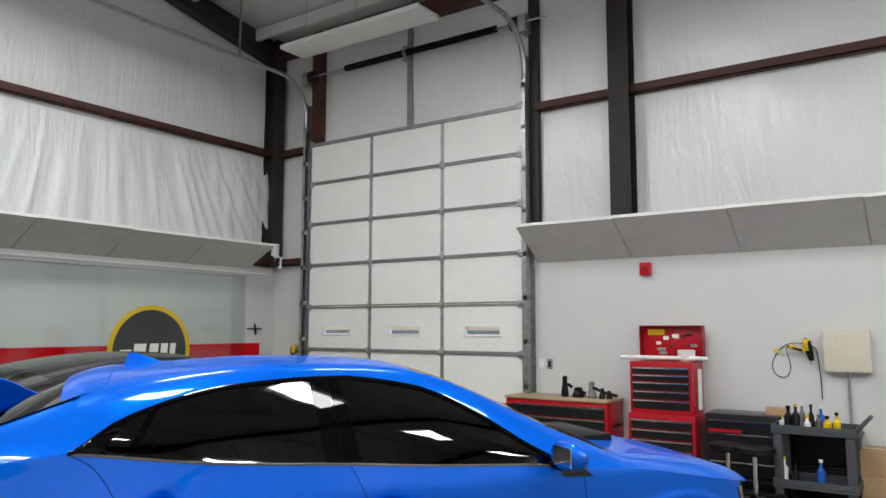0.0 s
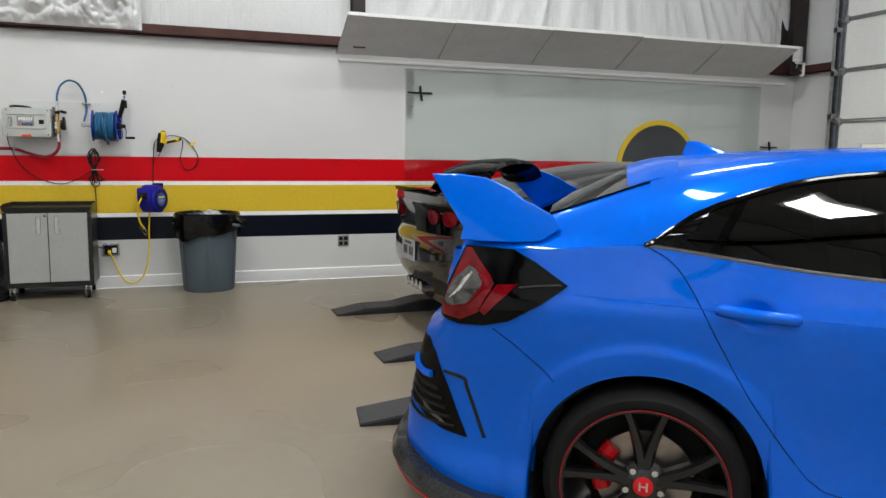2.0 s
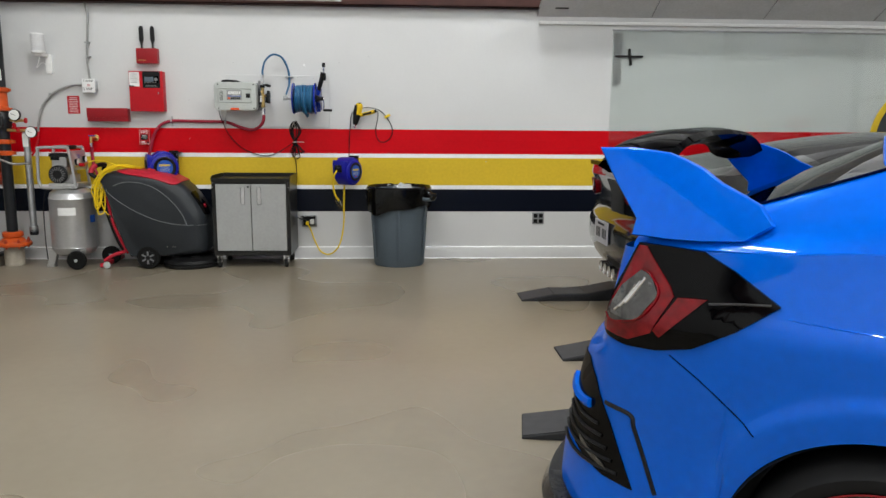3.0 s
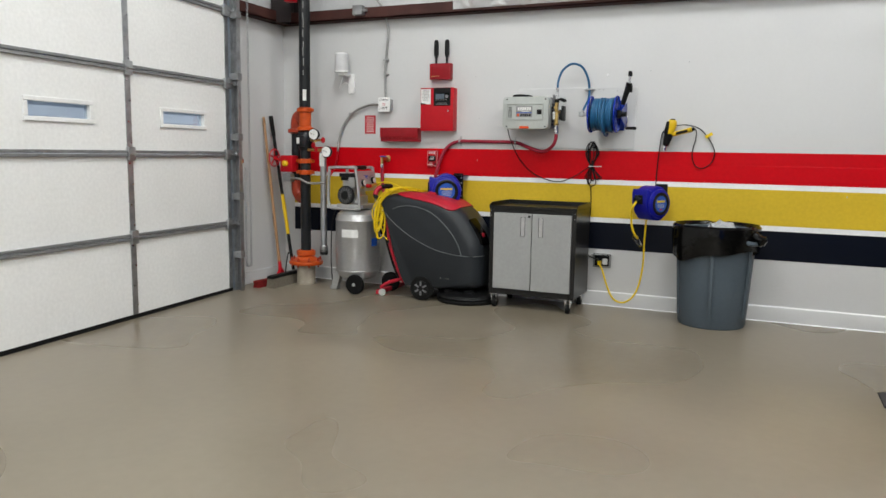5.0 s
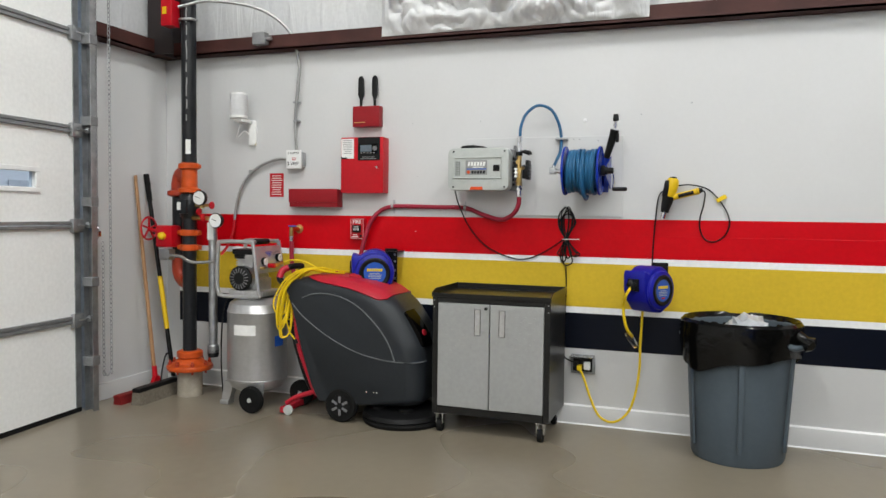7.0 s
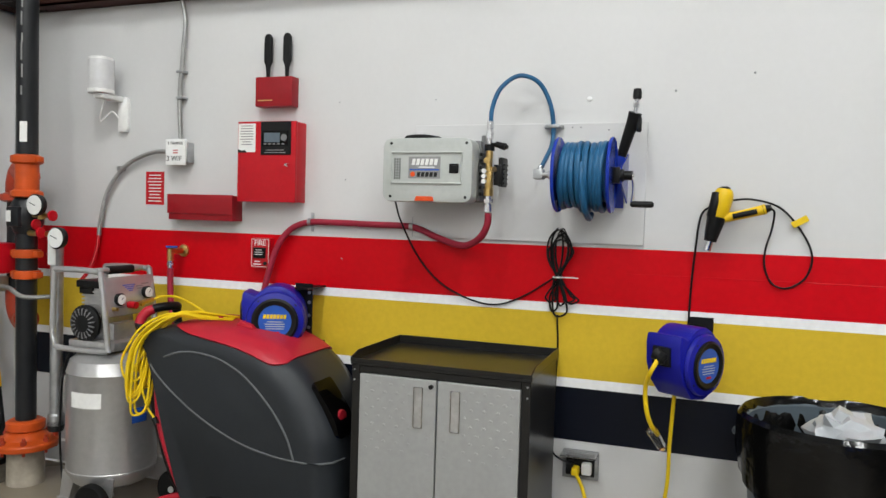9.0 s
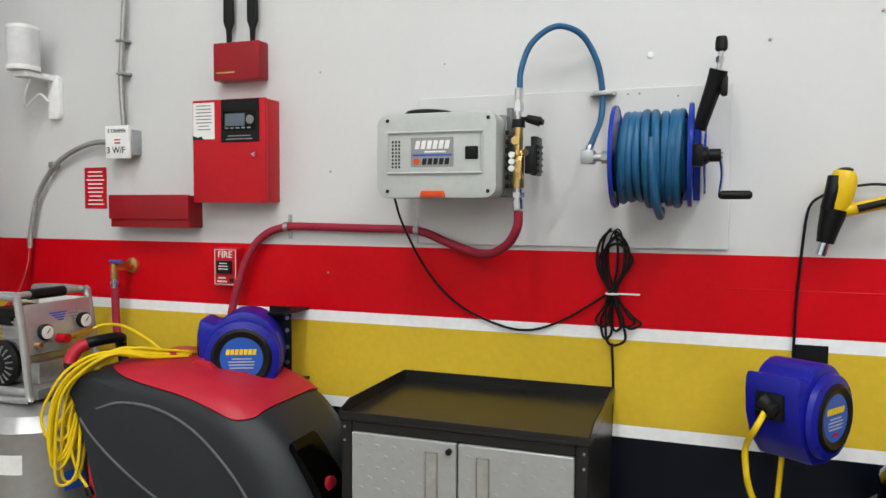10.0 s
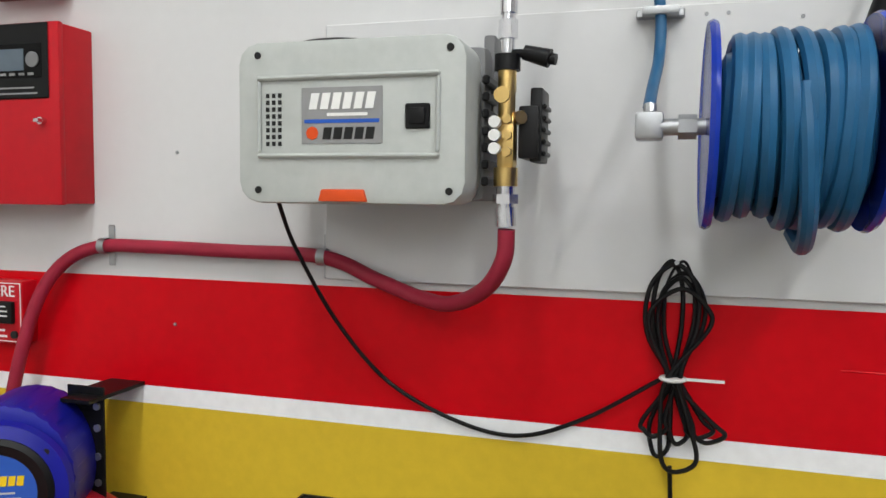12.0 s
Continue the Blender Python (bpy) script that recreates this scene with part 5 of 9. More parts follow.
def lid_bm(y0, y1, out=0.007):
    """Cover that follows the rounded top of the tank."""
    bm = bmesh.new()
    idx = [i for i, p in enumerate(SC_TOP) if y0 <= p[0] <= y1 and p[1] > 0.7]
    m = len(idx)
    layers = []
    for o in (out, -0.012):
        rows = []
        for k, i in enumerate(idx):
            e = abs(2 * k / (m - 1) - 1)
            lo = 30 + 28 * e ** 5
            tr = [lo + (90 - lo) * j / 6 for j in range(7)]
            right = [side_point(SC_TOP[i], top_in[i], a, out=o) for a in tr]
            rows.append([bm.verts.new(v) for v in right] + [bm.verts.new((-v[0], v[1], v[2])) for v in right[::-1]])
        for r, q in zip(rows, rows[1:]):
            for j in range(13):
                bm.faces.new((r[j], r[j + 1], q[j + 1], q[j]))
        layers.append(rows)
    a, b = layers
    for k in range(m - 1):
        for j in (0, 13):
            bm.faces.new((a[k][j], a[k + 1][j], b[k + 1][j], b[k][j]))
    for k in (0, m - 1):
        for j in range(13):
            bm.faces.new((a[k][j], a[k][j + 1], b[k][j + 1], b[k][j]))
    return bm


ld = part("lid", lid_bm(-0.37, 0.225), M_SCRUB_RED, sc, "red moulded lid")
part("lid_grip", prism_bm([(-0.12, 0.905), (-0.01, 0.885), (-0.035, 0.918), (-0.09, 0.93)], "X", -0.05, 0.09, 0.006), M_SCRUB_RED, ld)
part("lid_grip", prism_bm([(-0.27, 0.915), (-0.20, 0.912), (-0.215, 0.935), (-0.255, 0.937)], "X", -0.04, 0.06, 0.004), M_SCRUB_RED, ld)
# paler grey puts the highlight of the seam and shoulder edge into the colour
M_SEAM_HIGHLIGHT = mat("moulded_edge_highlight", (0.10, 0.105, 0.11), 0.4, var=0.15, scale=8)
part("seam_line", tube_bm([(0.25, y, z) for y, z in SC_SEAM[2:-3]] + [(0.235, 0.40, 0.41), (0.20, 0.436, 0.41), (0.13, 0.451, 0.41)], 0.0045, 6, smooth=False), M_SEAM_HIGHLIGHT, sc, "moulded seam drawn pale as its edge highlight")
part("seam_line", tube_bm([(0.249, -0.36, 0.775), (0.25, -0.28, 0.802), (0.25, -0.19, 0.808), (0.25, -0.09, 0.793), (0.25, 0.0, 0.758), (0.25, 0.08, 0.705), (0.25, 0.178, 0.61), (0.25, 0.248, 0.51), (0.25, 0.285, 0.415)], 0.005, 6), M_SEAM_HIGHLIGHT, sc)
part("front_recess", pillow_bm(curve2d([(0.452, 0.50), (0.43, 0.565), (0.395, 0.622), (0.352, 0.68), (0.322, 0.716)]) + [(0.305, 0.70), (0.36, 0.60), (0.40, 0.50)], [0.02, 0.03, 0.16, 0.17], [0.9, 1, 1, 0.9]), M_GLOSS_BLACK, sc)
part("drain_cap", lathe_bm([(0.04, 0.36), (0.04, 0.424), (0.026, 0.43)], "Y", 20, (0.10, 0, 0.56)), M_SCRUB_RED, sc, "red tank cap")
for x in (-0.235, 0.235):
    wh = part("wheel", lathe_bm([(0.05, x - 0.025), (0.098, x - 0.025), (0.106, x - 0.015), (0.106, x + 0.015), (0.098, x + 0.025), (0.05, x + 0.025)], "X", 32, (0, -0.08, 0.106)), M_RUBBER, sc)
    part("hub", lathe_bm([(0.068, x + 0.018), (0.068, x + 0.027), (0.02, x + 0.032)], "X", 24, (0, -0.08, 0.106)), M_BLACK_PLASTIC, wh)
    for a in range(6):
        m = pose(x + 0.028, -0.08, 0.106, 60 * a, 0, 0)
        part("spoke", moved(box_bm((0, -0.008, 0.02), (0.004, 0.008, 0.06)), m), M_MID_GREY, wh)
part("brush_deck", lathe_bm([(0.05, 0.10), (0.2, 0.095), (0.255, 0.07), (0.265, 0.045), (0.25, 0.035), (0.05, 0.035)], "Z", 48, (0.05, 0.27, 0)), M_BLACK_PLASTIC, sc)
part("brush", lathe_bm([(0.05, 0.0), (0.255, 0.0), (0.265, 0.02), (0.258, 0.036), (0.05, 0.036)], "Z", 48, (0.05, 0.27, 0)), M_RUBBER, sc)
for dx, dy in ((0.17, 0.15), (0.19, 0.34)):
    part("deck_knob", lathe_bm([(0.045, 0.08), (0.045, 0.108), (0.03, 0.115)], "Z", 16, (0.05 + dx - 0.05, dy, 0)), M_BLACK_PLASTIC, sc)
part("handle", tube_bm([(0.13, -0.40, 0.83), (0.14, -0.53, 0.84), (0.13, -0.60, 0.88), (0.1, -0.585, 0.935), (0.06, -0.55, 0.955), (-0.03, -0.53, 0.955), (-0.06, -0.55, 0.935), (-0.08, -0.56, 0.88), (-0.08, -0.53, 0.84), (-0.08, -0.40, 0.83)], 0.02, 12), M_BLACK_PLASTIC, sc)
part("handle_grip", tube_bm([(0.13, -0.60, 0.882), (0.118, -0.597, 0.91), (0.1, -0.585, 0.936), (0.08, -0.565, 0.948)], 0.0225, 12), M_SCRUB_RED, sc, "red handle grip")
part("drain_hose", tube_bm([(0.17, -0.47, 0.72), (0.19, -0.45, 0.55), (0.18, -0.38, 0.3), (0.16, -0.32, 0.15)], 0.024, 12), M_BLACK_PLASTIC, sc, "black ribbed drain hose")
part("red_tube", tube_bm([(0.2, -0.44, 0.68), (0.215, -0.4, 0.45), (0.2, -0.31, 0.2), (0.19, -0.28, 0.14)], 0.014, 10), M_SCRUB_RED, sc, "red frame tube")
part("squeegee_arm", merge(tube_bm([(0.18, -0.3, 0.16), (0.2, -0.42, 0.12), (0.2, -0.5, 0.07)], 0.016, 10), box_bm((-0.3, -0.53, 0.012), (0.24, -0.49, 0.05), 0.006)), M_SCRUB_RED, sc, "red squeegee frame")
part("squeegee_wheel", lathe_bm([(0.01, 0.22), (0.032, 0.222), (0.032, 0.24), (0.01, 0.242)], "X", 18, (0, -0.47, 0.033)), M_LIGHT_GREY, sc)
for y in (0.1, 0.15, 0.17):
    part("screw", cyl_bm(0.005, (0.247, y, 0.21), (0.252, y, 0.21), n=8), M_CHROME, sc)

yc = thing("coiled_yellow_cord", pose(-8.575, -1.93, 0), "bundle of yellow cord draped over the scrubber handle", "extension cord")
rnd = random.Random(12)
for k in range(16):
    o = rnd.uniform(-0.03, 0.03)
    low = 0.62 + rnd.uniform(-0.12, 0.12)
    x = 0.17 + rnd.uniform(-0.03, 0.07)
    part("strand", tube_bm([(x - 0.2, -0.2 + o, 0.922), (x - 0.08, -0.26 + o, 0.935 + 0.012 * rnd.random()), (x, -0.33 + o, 0.95 + 0.01 * rnd.random()), (x + 0.05, -0.42 + o, 0.90), (x + 0.075, -0.485 + o * 0.8, 0.80), (x + 0.075, -0.51 + o * 0.7, low + 0.06), (x + 0.06, -0.50 + o * 0.6, low), (x + 0.03, -0.47 + o, low + 0.05), (x + 0.0, -0.45, 0.82)], 0.0052, 7, k=6), M_YELLOW_CORD, yc)
part("loose_end", tube_bm([(0.22, -0.44, 0.9), (0.25, -0.48, 0.7), (0.24, -0.46, 0.56), (0.235, -0.42, 0.5)], 0.0052, 8), M_YELLOW_CORD, yc)
part("plug", cyl_bm(0.012, (0.235, -0.42, 0.5), (0.235, -0.405, 0.475), n=12), M_BLACK_PLASTIC, yc, "black plug")

# ---------------------------------------------------------------- air compressor
ac = thing("air_compressor", pose(-8.52, -2.75, 0), "silver upright air compressor with tubular frame", "air compressor")
R = 0.20
part("tank", lathe_bm([(0.03, 0.10), (0.12, 0.105), (0.17, 0.13), (R, 0.18), (R, 0.19), (R + 0.003, 0.193), (R, 0.197), (R, 0.64), (R + 0.003, 0.645), (R, 0.65), (0.185, 0.70), (0.14, 0.735), (0.07, 0.75), (0.02, 0.752)], "Z", 48), M_SILVER, ac)
st = part("sticker", lathe_bm([(R + 0.001, 0.50), (R + 0.001, 0.57)], "Z", 48, (0, 0, 0), False), M_PAPER, ac, "white rating sticker")
bm = bmesh.new()
bm.from_mesh(st.data)
bmesh.ops.delete(bm, geom=[f for f in bm.faces if len(f.verts) > 4 or not (-14 < math.degrees(math.atan2(f.calc_center_median().y, f.calc_center_median().x)) < 28)], context="FACES")
bm.to_mesh(st.data)
bm.free()
lg = part("logo_patch", lathe_bm([(R + 0.001, 0.42), (R + 0.001, 0.49)], "Z", 48, (0, 0, 0), False), M_REEL_BLUE, ac, "blue logo shape")
bm = bmesh.new()
bm.from_mesh(lg.data)
bmesh.ops.delete(bm, geom=[f for f in bm.faces if len(f.verts) > 4 or not (66 < math.degrees(math.atan2(f.calc_center_median().y, f.calc_center_median().x)) < 90)], context="FACES")
bm.to_mesh(lg.data)
bm.free()
for x in (-0.17, 0.14):
    part("frame", tube_bm([(x, -0.215, 0.78), (x, -0.225, 0.84), (x, -0.215, 1.08), (x, -0.19, 1.115), (x, 0.03, 1.115), (x, 0.06, 1.09), (x, 0.10, 0.79), (x, 0.08, 0.755), (x, -0.18, 0.752), (x, -0.215, 0.78)], 0.0135, 10), M_SILVER, ac, "silver tubular guard frame")
part("handle_bar", cyl_bm(0.0135, (-0.17, 0.02, 1.117), (0.14, 0.02, 1.117), n=12), M_SILVER, ac)
part("handle_grip", cyl_bm(0.02, (-0.09, 0.02, 1.117), (0.06, 0.02, 1.117), n=14), M_BLACK_PLASTIC, ac, "black grip")
part("motor", merge(cyl_bm(0.085, (-0.1, -0.06, 0.87), (0.1, -0.06, 0.87), n=28), box_bm((-0.08, -0.13, 0.79), (0.06, 0.06, 0.87), 0.01), box_bm((-0.05, -0.12, 0.94), (0.06, 0.0, 1.03), 0.008)), M_ALU, ac, "cast aluminium pump motor")
fan = part("fan_cover", lathe_bm([(0.085, 0.09), (0.085, 0.115), (0.06, 0.13), (0.02, 0.132)], "X", 28, (0, -0.06, 0.87)), M_BLACK_PLASTIC, ac, "black slotted fan cover")
for a in range(18):
    part("slot", moved(box_bm((0.124, -0.003, 0.025), (0.131, 0.003, 0.07)), pose(0, -0.06, 0.87, 20 * a, 0, 0)), M_MID_GREY, fan)
part("head", merge(box_bm((-0.08, -0.15, 1.03), (0.08, 0.07, 1.065), 0.008), box_bm((-0.06, -0.14, 1.0), (0.07, -0.06, 1.03), 0.005)), M_BLACK_PLASTIC, ac)
for k in range(4):
    part("fin", box_bm((-0.06, -0.125, 0.955 + 0.018 * k), (0.068, 0.008, 0.962 + 0.018 * k)), M_ALU, ac)
part("mount", box_bm((-0.12, -0.15, 0.752), (0.12, 0.12, 0.79), 0.006), M_ALU, ac)
pn = part("control_panel", moved(box_bm((-0.165, -0.006, -0.09), (0.13, 0.0, 0.09), 0.004), pose(0, 0.085, 1.0, 8, 0, 0)), M_SILVER, ac, "brushed silver control panel with gauges")
for x, z in ((0.06, 0.985), (-0.115, 1.005)):
    g = part("gauge", lathe_bm([(0.028, 0.08), (0.03, 0.1), (0.025, 0.104)], "Y", 24, (x, 0, z)), M_BLACK_PLASTIC, pn)
    part("dial", cyl_bm(0.024, (x, 0.1, z), (x, 0.1065, z), n=24), M_PAPER, g)
    part("needle", moved(box_bm((-0.0015, 0.1065, -0.004), (0.0015, 0.1072, 0.018)), pose(x, 0, z, 0, -40, 0)), M_INK, g)
part("knob", cyl_bm(0.017, (0.0, 0.09, 0.955), (0.0, 0.135, 0.955), n=14), M_FIRE_RED, pn, "red regulator knob")
part("fitting", merge(cyl_bm(0.01, (-0.05, 0.09, 0.955), (-0.05, 0.13, 0.955), n=12), cyl_bm(0.012, (-0.02, 0.115, 0.955), (-0.13, 0.115, 0.968), n=6), cyl_bm(0.009, (0.1, 0.09, 0.945), (0.1, 0.12, 0.945), n=10)), M_BRASS, pn, "brass fittings")
for k in range(4):
    part("mark", moved(box_bm((-0.05 + 0.006 * k, 0.0002, 0.045 - 0.009 * k), (0.03 - 0.012 * k, 0.001, 0.05 - 0.009 * k)), pose(0, 0.085, 1.0, 8, 0, 0)), M_REEL_BLUE, pn)
for x0, x1, z in ((-0.10, -0.055, 0.035), (-0.10, -0.06, 0.024), (0.03, 0.09, -0.055), (-0.14, -0.09, 0.045)):
    part("print", moved(box_bm((x0, 0.0002, z), (x1, 0.001, z + 0.006)), pose(0, 0.085, 1.0, 8, 0, 0)), M_GREY_INK, pn)
part("air_hose", tube_bm([(-0.13, 0.115, 0.968), (-0.15, 0.16, 0.985), (-0.15, 0.25, 0.985), (-0.14, 0.36, 0.95), (-0.12, 0.46, 0.905), (-0.1, 0.52, 0.86)], 0.006, 8), M_YELLOW_CORD, ac, "yellow air hose")
for y in (0.0, 0.2):
    w = part("wheel", lathe_bm([(0.045, 0.2), (0.08, 0.2), (0.087, 0.21), (0.087, 0.235), (0.08, 0.245), (0.045, 0.245)], "X", 30, (0.0 if y == 0 else -0.3, 0.1 + y, 0.087)), M_RUBBER, ac)
    part("rim", merge(lathe_bm([(0.05, 0.225), (0.052, 0.243), (0.015, 0.238), (0.015, 0.25)], "X", 24, (0.0 if y == 0 else -0.3, 0.1 + y, 0.087))), M_LIGHT_GREY, w)
part("foot", merge(prism_bm([(-0.2, 0.16), (-0.12, 0.16), (-0.16, 0.03), (-0.22, 0.03)], "X", 0.05, 0.1), box_bm((0.04, -0.23, 0.0), (0.11, -0.16, 0.032), 0.006)), M_SILVER, ac)
part("axle_bracket", merge(prism_bm([(0.05, 0.18), (0.16, 0.18), (0.14, 0.06), (0.06, 0.06)], "X", 0.15, 0.16), cyl_bm(0.01, (0.1, 0.1, 0.087), (0.2, 0.1, 0.087), n=10)), M_SILVER, ac)
part("power_cord", tube_bm([(0.05, -0.2, 0.75), (0.08, -0.225, 0.6), (0.09, -0.23, 0.3), (0.07, -0.23, 0.06)], 0.005, 8), M_BLACK_PLASTIC, ac)

# ---------------------------------------------------------------- fire riser
PX, PY = -8.55, -3.335
NARROW = Matrix.Diagonal((0.79, 0.79, 1, 1))
fr = thing("fire_riser", pose(PX, PY, 0), "black fire sprinkler riser with orange and red fittings", "fire riser")
part("floor_sleeve", lathe_bm([(0.088, 0.0), (0.086, 0.19)], "Z", 28), M_CONCRETE_BASE, fr, "stained concrete sleeve")
part("base_flange", lathe_bm([(0.155, 0.19), (0.16, 0.2), (0.16, 0.215), (0.155, 0.222), (0.11, 0.235), (0.09, 0.26), (0.075, 0.27), (0.09, 0.28), (0.09, 0.315), (0.075, 0.325)], "Z", 36), M_ORANGE, fr, "orange flange")
for a in range(8):
    c, s = 0.135 * math.cos(a * math.pi / 4), 0.135 * math.sin(a * math.pi / 4)
    part("bolt", merge(cyl_bm(0.014, (c, s, 0.212), (c, s, 0.245), n=6), cyl_bm(0.008, (c, s, 0.17), (c, s, 0.26), n=8)), M_PIPE_RED, fr)
part("lower_pipe", cyl_bm(0.048, (0, 0, 0.32), (0, 0, 1.08), n=28), M_PIPE_BLACK, fr)
for z in (1.06, 1.165):
    part("coupling", moved(merge(lathe_bm([(0.062, z - 0.022), (0.082, z - 0.02), (0.085, z), (0.082, z + 0.02), (0.062, z + 0.022)], "Z", 28), box_bm((-0.025, 0.07, z - 0.015), (0.025, 0.115, z + 0.015), 0.005), box_bm((-0.025, -0.115, z - 0.015), (0.025, -0.07, z + 0.015), 0.005)), NARROW), M_ORANGE, fr, "orange grooved coupling")
part("spool", cyl_bm(0.05, (0, 0, 1.08), (0, 0, 1.28), n=28), M_PIPE_BLACK, fr)
part("check_valve", moved(merge(lathe_bm([(0.06, 1.26), (0.075, 1.275), (0.098, 1.32), (0.1, 1.37), (0.088, 1.42), (0.065, 1.445)], "Z", 28), box_bm((0.06, -0.05, 1.3), (0.11, 0.05, 1.4), 0.012)), NARROW), M_PIPE_BLACK, fr, "black check valve body")
part("valve_tag", box_bm((0.087, -0.035, 1.325), (0.0905, -0.005, 1.38)), M_PAPER, fr)
part("orange_tee", moved(merge(lathe_bm([(0.07, 1.445), (0.095, 1.45), (0.095, 1.475), (0.072, 1.485), (0.07, 1.61), (0.095, 1.62), (0.095, 1.65), (0.07, 1.66)], "Z", 32), box_bm((-0.02, 0.09, 1.45), (0.02, 0.115, 1.475), 0.004), box_bm((-0.02, 0.09, 1.622), (0.02, 0.115, 1.648), 0.004)), NARROW), M_ORANGE, fr, "orange coupling body")
part("upper_pipe", cyl_bm(0.051, (0, 0, 1.65), (0, 0, 5.9), n=28), M_PIPE_BLACK, fr)
for k in range(11):
    part("stencil", moved(box_bm((0.0, -0.004, 0.0), (0.0015, 0.004, 0.045 + 0.02 * (k % 3))), pose(0.0485, 0.016 + 0.004 * (k % 2), 1.95 + 0.085 * k, 0, 0, 15)), M_GREY_INK, fr)
part("pipe_label", moved(box_bm((0.0, -0.017, 0.0), (0.001, 0.017, 0.1)), pose(0.0445, 0.026, 1.72, 0, 0, 30)), M_PAPER, fr)
part("elbow", merge(tube_bm([(-0.02, -0.02, 1.55), (-0.06, -0.1, 1.58), (-0.07, -0.135, 1.53), (-0.07, -0.14, 1.44)], 0.06, 18), lathe_bm([(0.06, 1.42), (0.085, 1.43), (0.085, 1.46), (0.06, 1.47)], "Z", 24, (-0.07, -0.14, 0))), M_PIPE_RED, fr, "red elbow fitting")
part("bypass_pipe", cyl_bm(0.052, (-0.07, -0.14, 0.95), (-0.07, -0.14, 1.44), n=24), M_PIPE_BLACK, fr)
part("elbow", tube_bm([(-0.07, -0.14, 0.98), (-0.07, -0.135, 0.88), (-0.06, -0.09, 0.82), (-0.02, -0.02, 0.83)], 0.058, 18), M_PIPE_RED, fr, "red elbow fitting")
part("actuator", box_bm((-0.03, -0.235, 1.06), (0.075, -0.095, 1.215), 0.014), M_FIRE_RED, fr, "red valve actuator box")
part("indicator", lathe_bm([(0.028, 0.07), (0.026, 0.1), (0.012, 0.112)], "X", 18, (0, -0.17, 1.14)), M_YELLOW_PLASTIC, fr, "yellow indicator knob")
hw = part("handwheel", lathe_bm([(0.073, -0.33), (0.08, -0.338), (0.088, -0.33), (0.08, -0.322), (0.073, -0.33)], "Y", 32, (0.03, 0, 1.19), False), M_FIRE_RED, fr, "red handwheel")
for a in range(5):
    part("spoke", moved(box_bm((-0.006, -0.334, 0.01), (0.006, -0.326, 0.078)), pose(0.03, 0, 1.19, 0, 72 * a, 0)), M_FIRE_RED, hw)
part("stem", cyl_bm(0.012, (0.03, -0.335, 1.19), (0.03, -0.23, 1.16), n=12), M_FIRE_RED, fr)
part("tamper_switch", box_bm((-0.01, -0.22, 0.97), (0.06, -0.13, 1.045), 0.008), M_GALV, fr)
part("switch_conduit", ribbed_bm([(0.05, -0.13, 1.0), (0.1, 0.0, 1.0), (0.12, 0.12, 0.965), (0.06, 0.25, 0.97)], 0.0115, 36), M_CONDUIT, fr)
part("drain_pipe", merge(cyl_bm(0.03, (0.0, 0.2, 0.36), (0.0, 0.2, 1.26), n=18), lathe_bm([(0.036, 0.3), (0.04, 0.32), (0.04, 0.37), (0.032, 0.38)], "Z", 18, (0, 0.2, 0))), M_GALV, fr, "galvanised drain pipe")
part("drain_cap", lathe_bm([(0.034, 0.29), (0.04, 0.31), (0.04, 0.34)], "Z", 18, (0, 0.2, 0)), M_PIPE_BLACK, fr)
part("trim_pipe", merge(cyl_bm(0.014, (0.03, 0.05, 1.27), (0.03, 0.22, 1.27), n=12), cyl_bm(0.012, (0.03, 0.08, 1.36), (0.03, 0.2, 1.36), n=12), cyl_bm(0.018, (0.03, 0.13, 1.34), (0.03, 0.13, 1.38), n=8)), M_BRASS, fr)
for y, z in ((0.15, 1.41), (0.285, 1.255)):
    g = part("gauge", lathe_bm([(0.05, 0.03), (0.054, 0.055), (0.048, 0.06)], "X", 28, (0.03, y, z)), M_BLACK_PLASTIC, fr, "pressure gauge")
    part("dial", cyl_bm(0.047, (0.085, y, z), (0.0915, y, z), n=28), M_PAPER, g)
    part("needle", moved(box_bm((0, -0.002, -0.01), (0.0005, 0.002, 0.034)), pose(0.0915, y, z, 70, 0, 0)), M_INK, g)
for y, z in ((0.235, 1.36), (0.16, 1.275), (0.13, 1.315)):
    part("valve_wheel", lathe_bm([(0.012, -0.006), (0.026, -0.005), (0.026, 0.005), (0.012, 0.006)], "Y", 14, (0.06, y, z)), M_FIRE_RED, fr, "small red valve wheel")
part("paper_tag", moved(box_bm((0.035, -0.02, -0.12), (0.037, 0.03, 0.0)), pose(0, 0.2, 1.24)), M_PAPER, fr, "white hanging tag")
part("flow_switch", box_bm((0.03, -0.14, 2.6), (0.12, -0.05, 2.78), 0.008), M_FIRE_RED, fr, "red flow switch box")
part("switch_label", box_bm((0.1205, -0.125, 2.68), (0.1215, -0.09, 2.73)), M_YELLOW_PLASTIC, fr)
part("saddle", tube_bm([(0.0, -0.07, 2.65), (0.065, -0.02, 2.65), (0.05, 0.06, 2.65), (0.0, 0.075, 2.65)], 0.009, 8), M_GALV, fr)

# ---------------------------------------------------------------- trash can
tc = thing("trash_can", pose(-8.575, 0.325, 0), "slate grey plastic trash can with black liner", "trash can")
prof = [(0.02, 0.0), (0.235, 0.0), (0.245, 0.02), (0.262, 0.3), (0.285, 0.69), (0.305, 0.7), (0.307, 0.735), (0.293, 0.74), (0.28, 0.73), (0.255, 0.3), (0.235, 0.03), (0.02, 0.02)]
part("can", lathe_bm(prof, "Z", 48), M_CAN, tc)
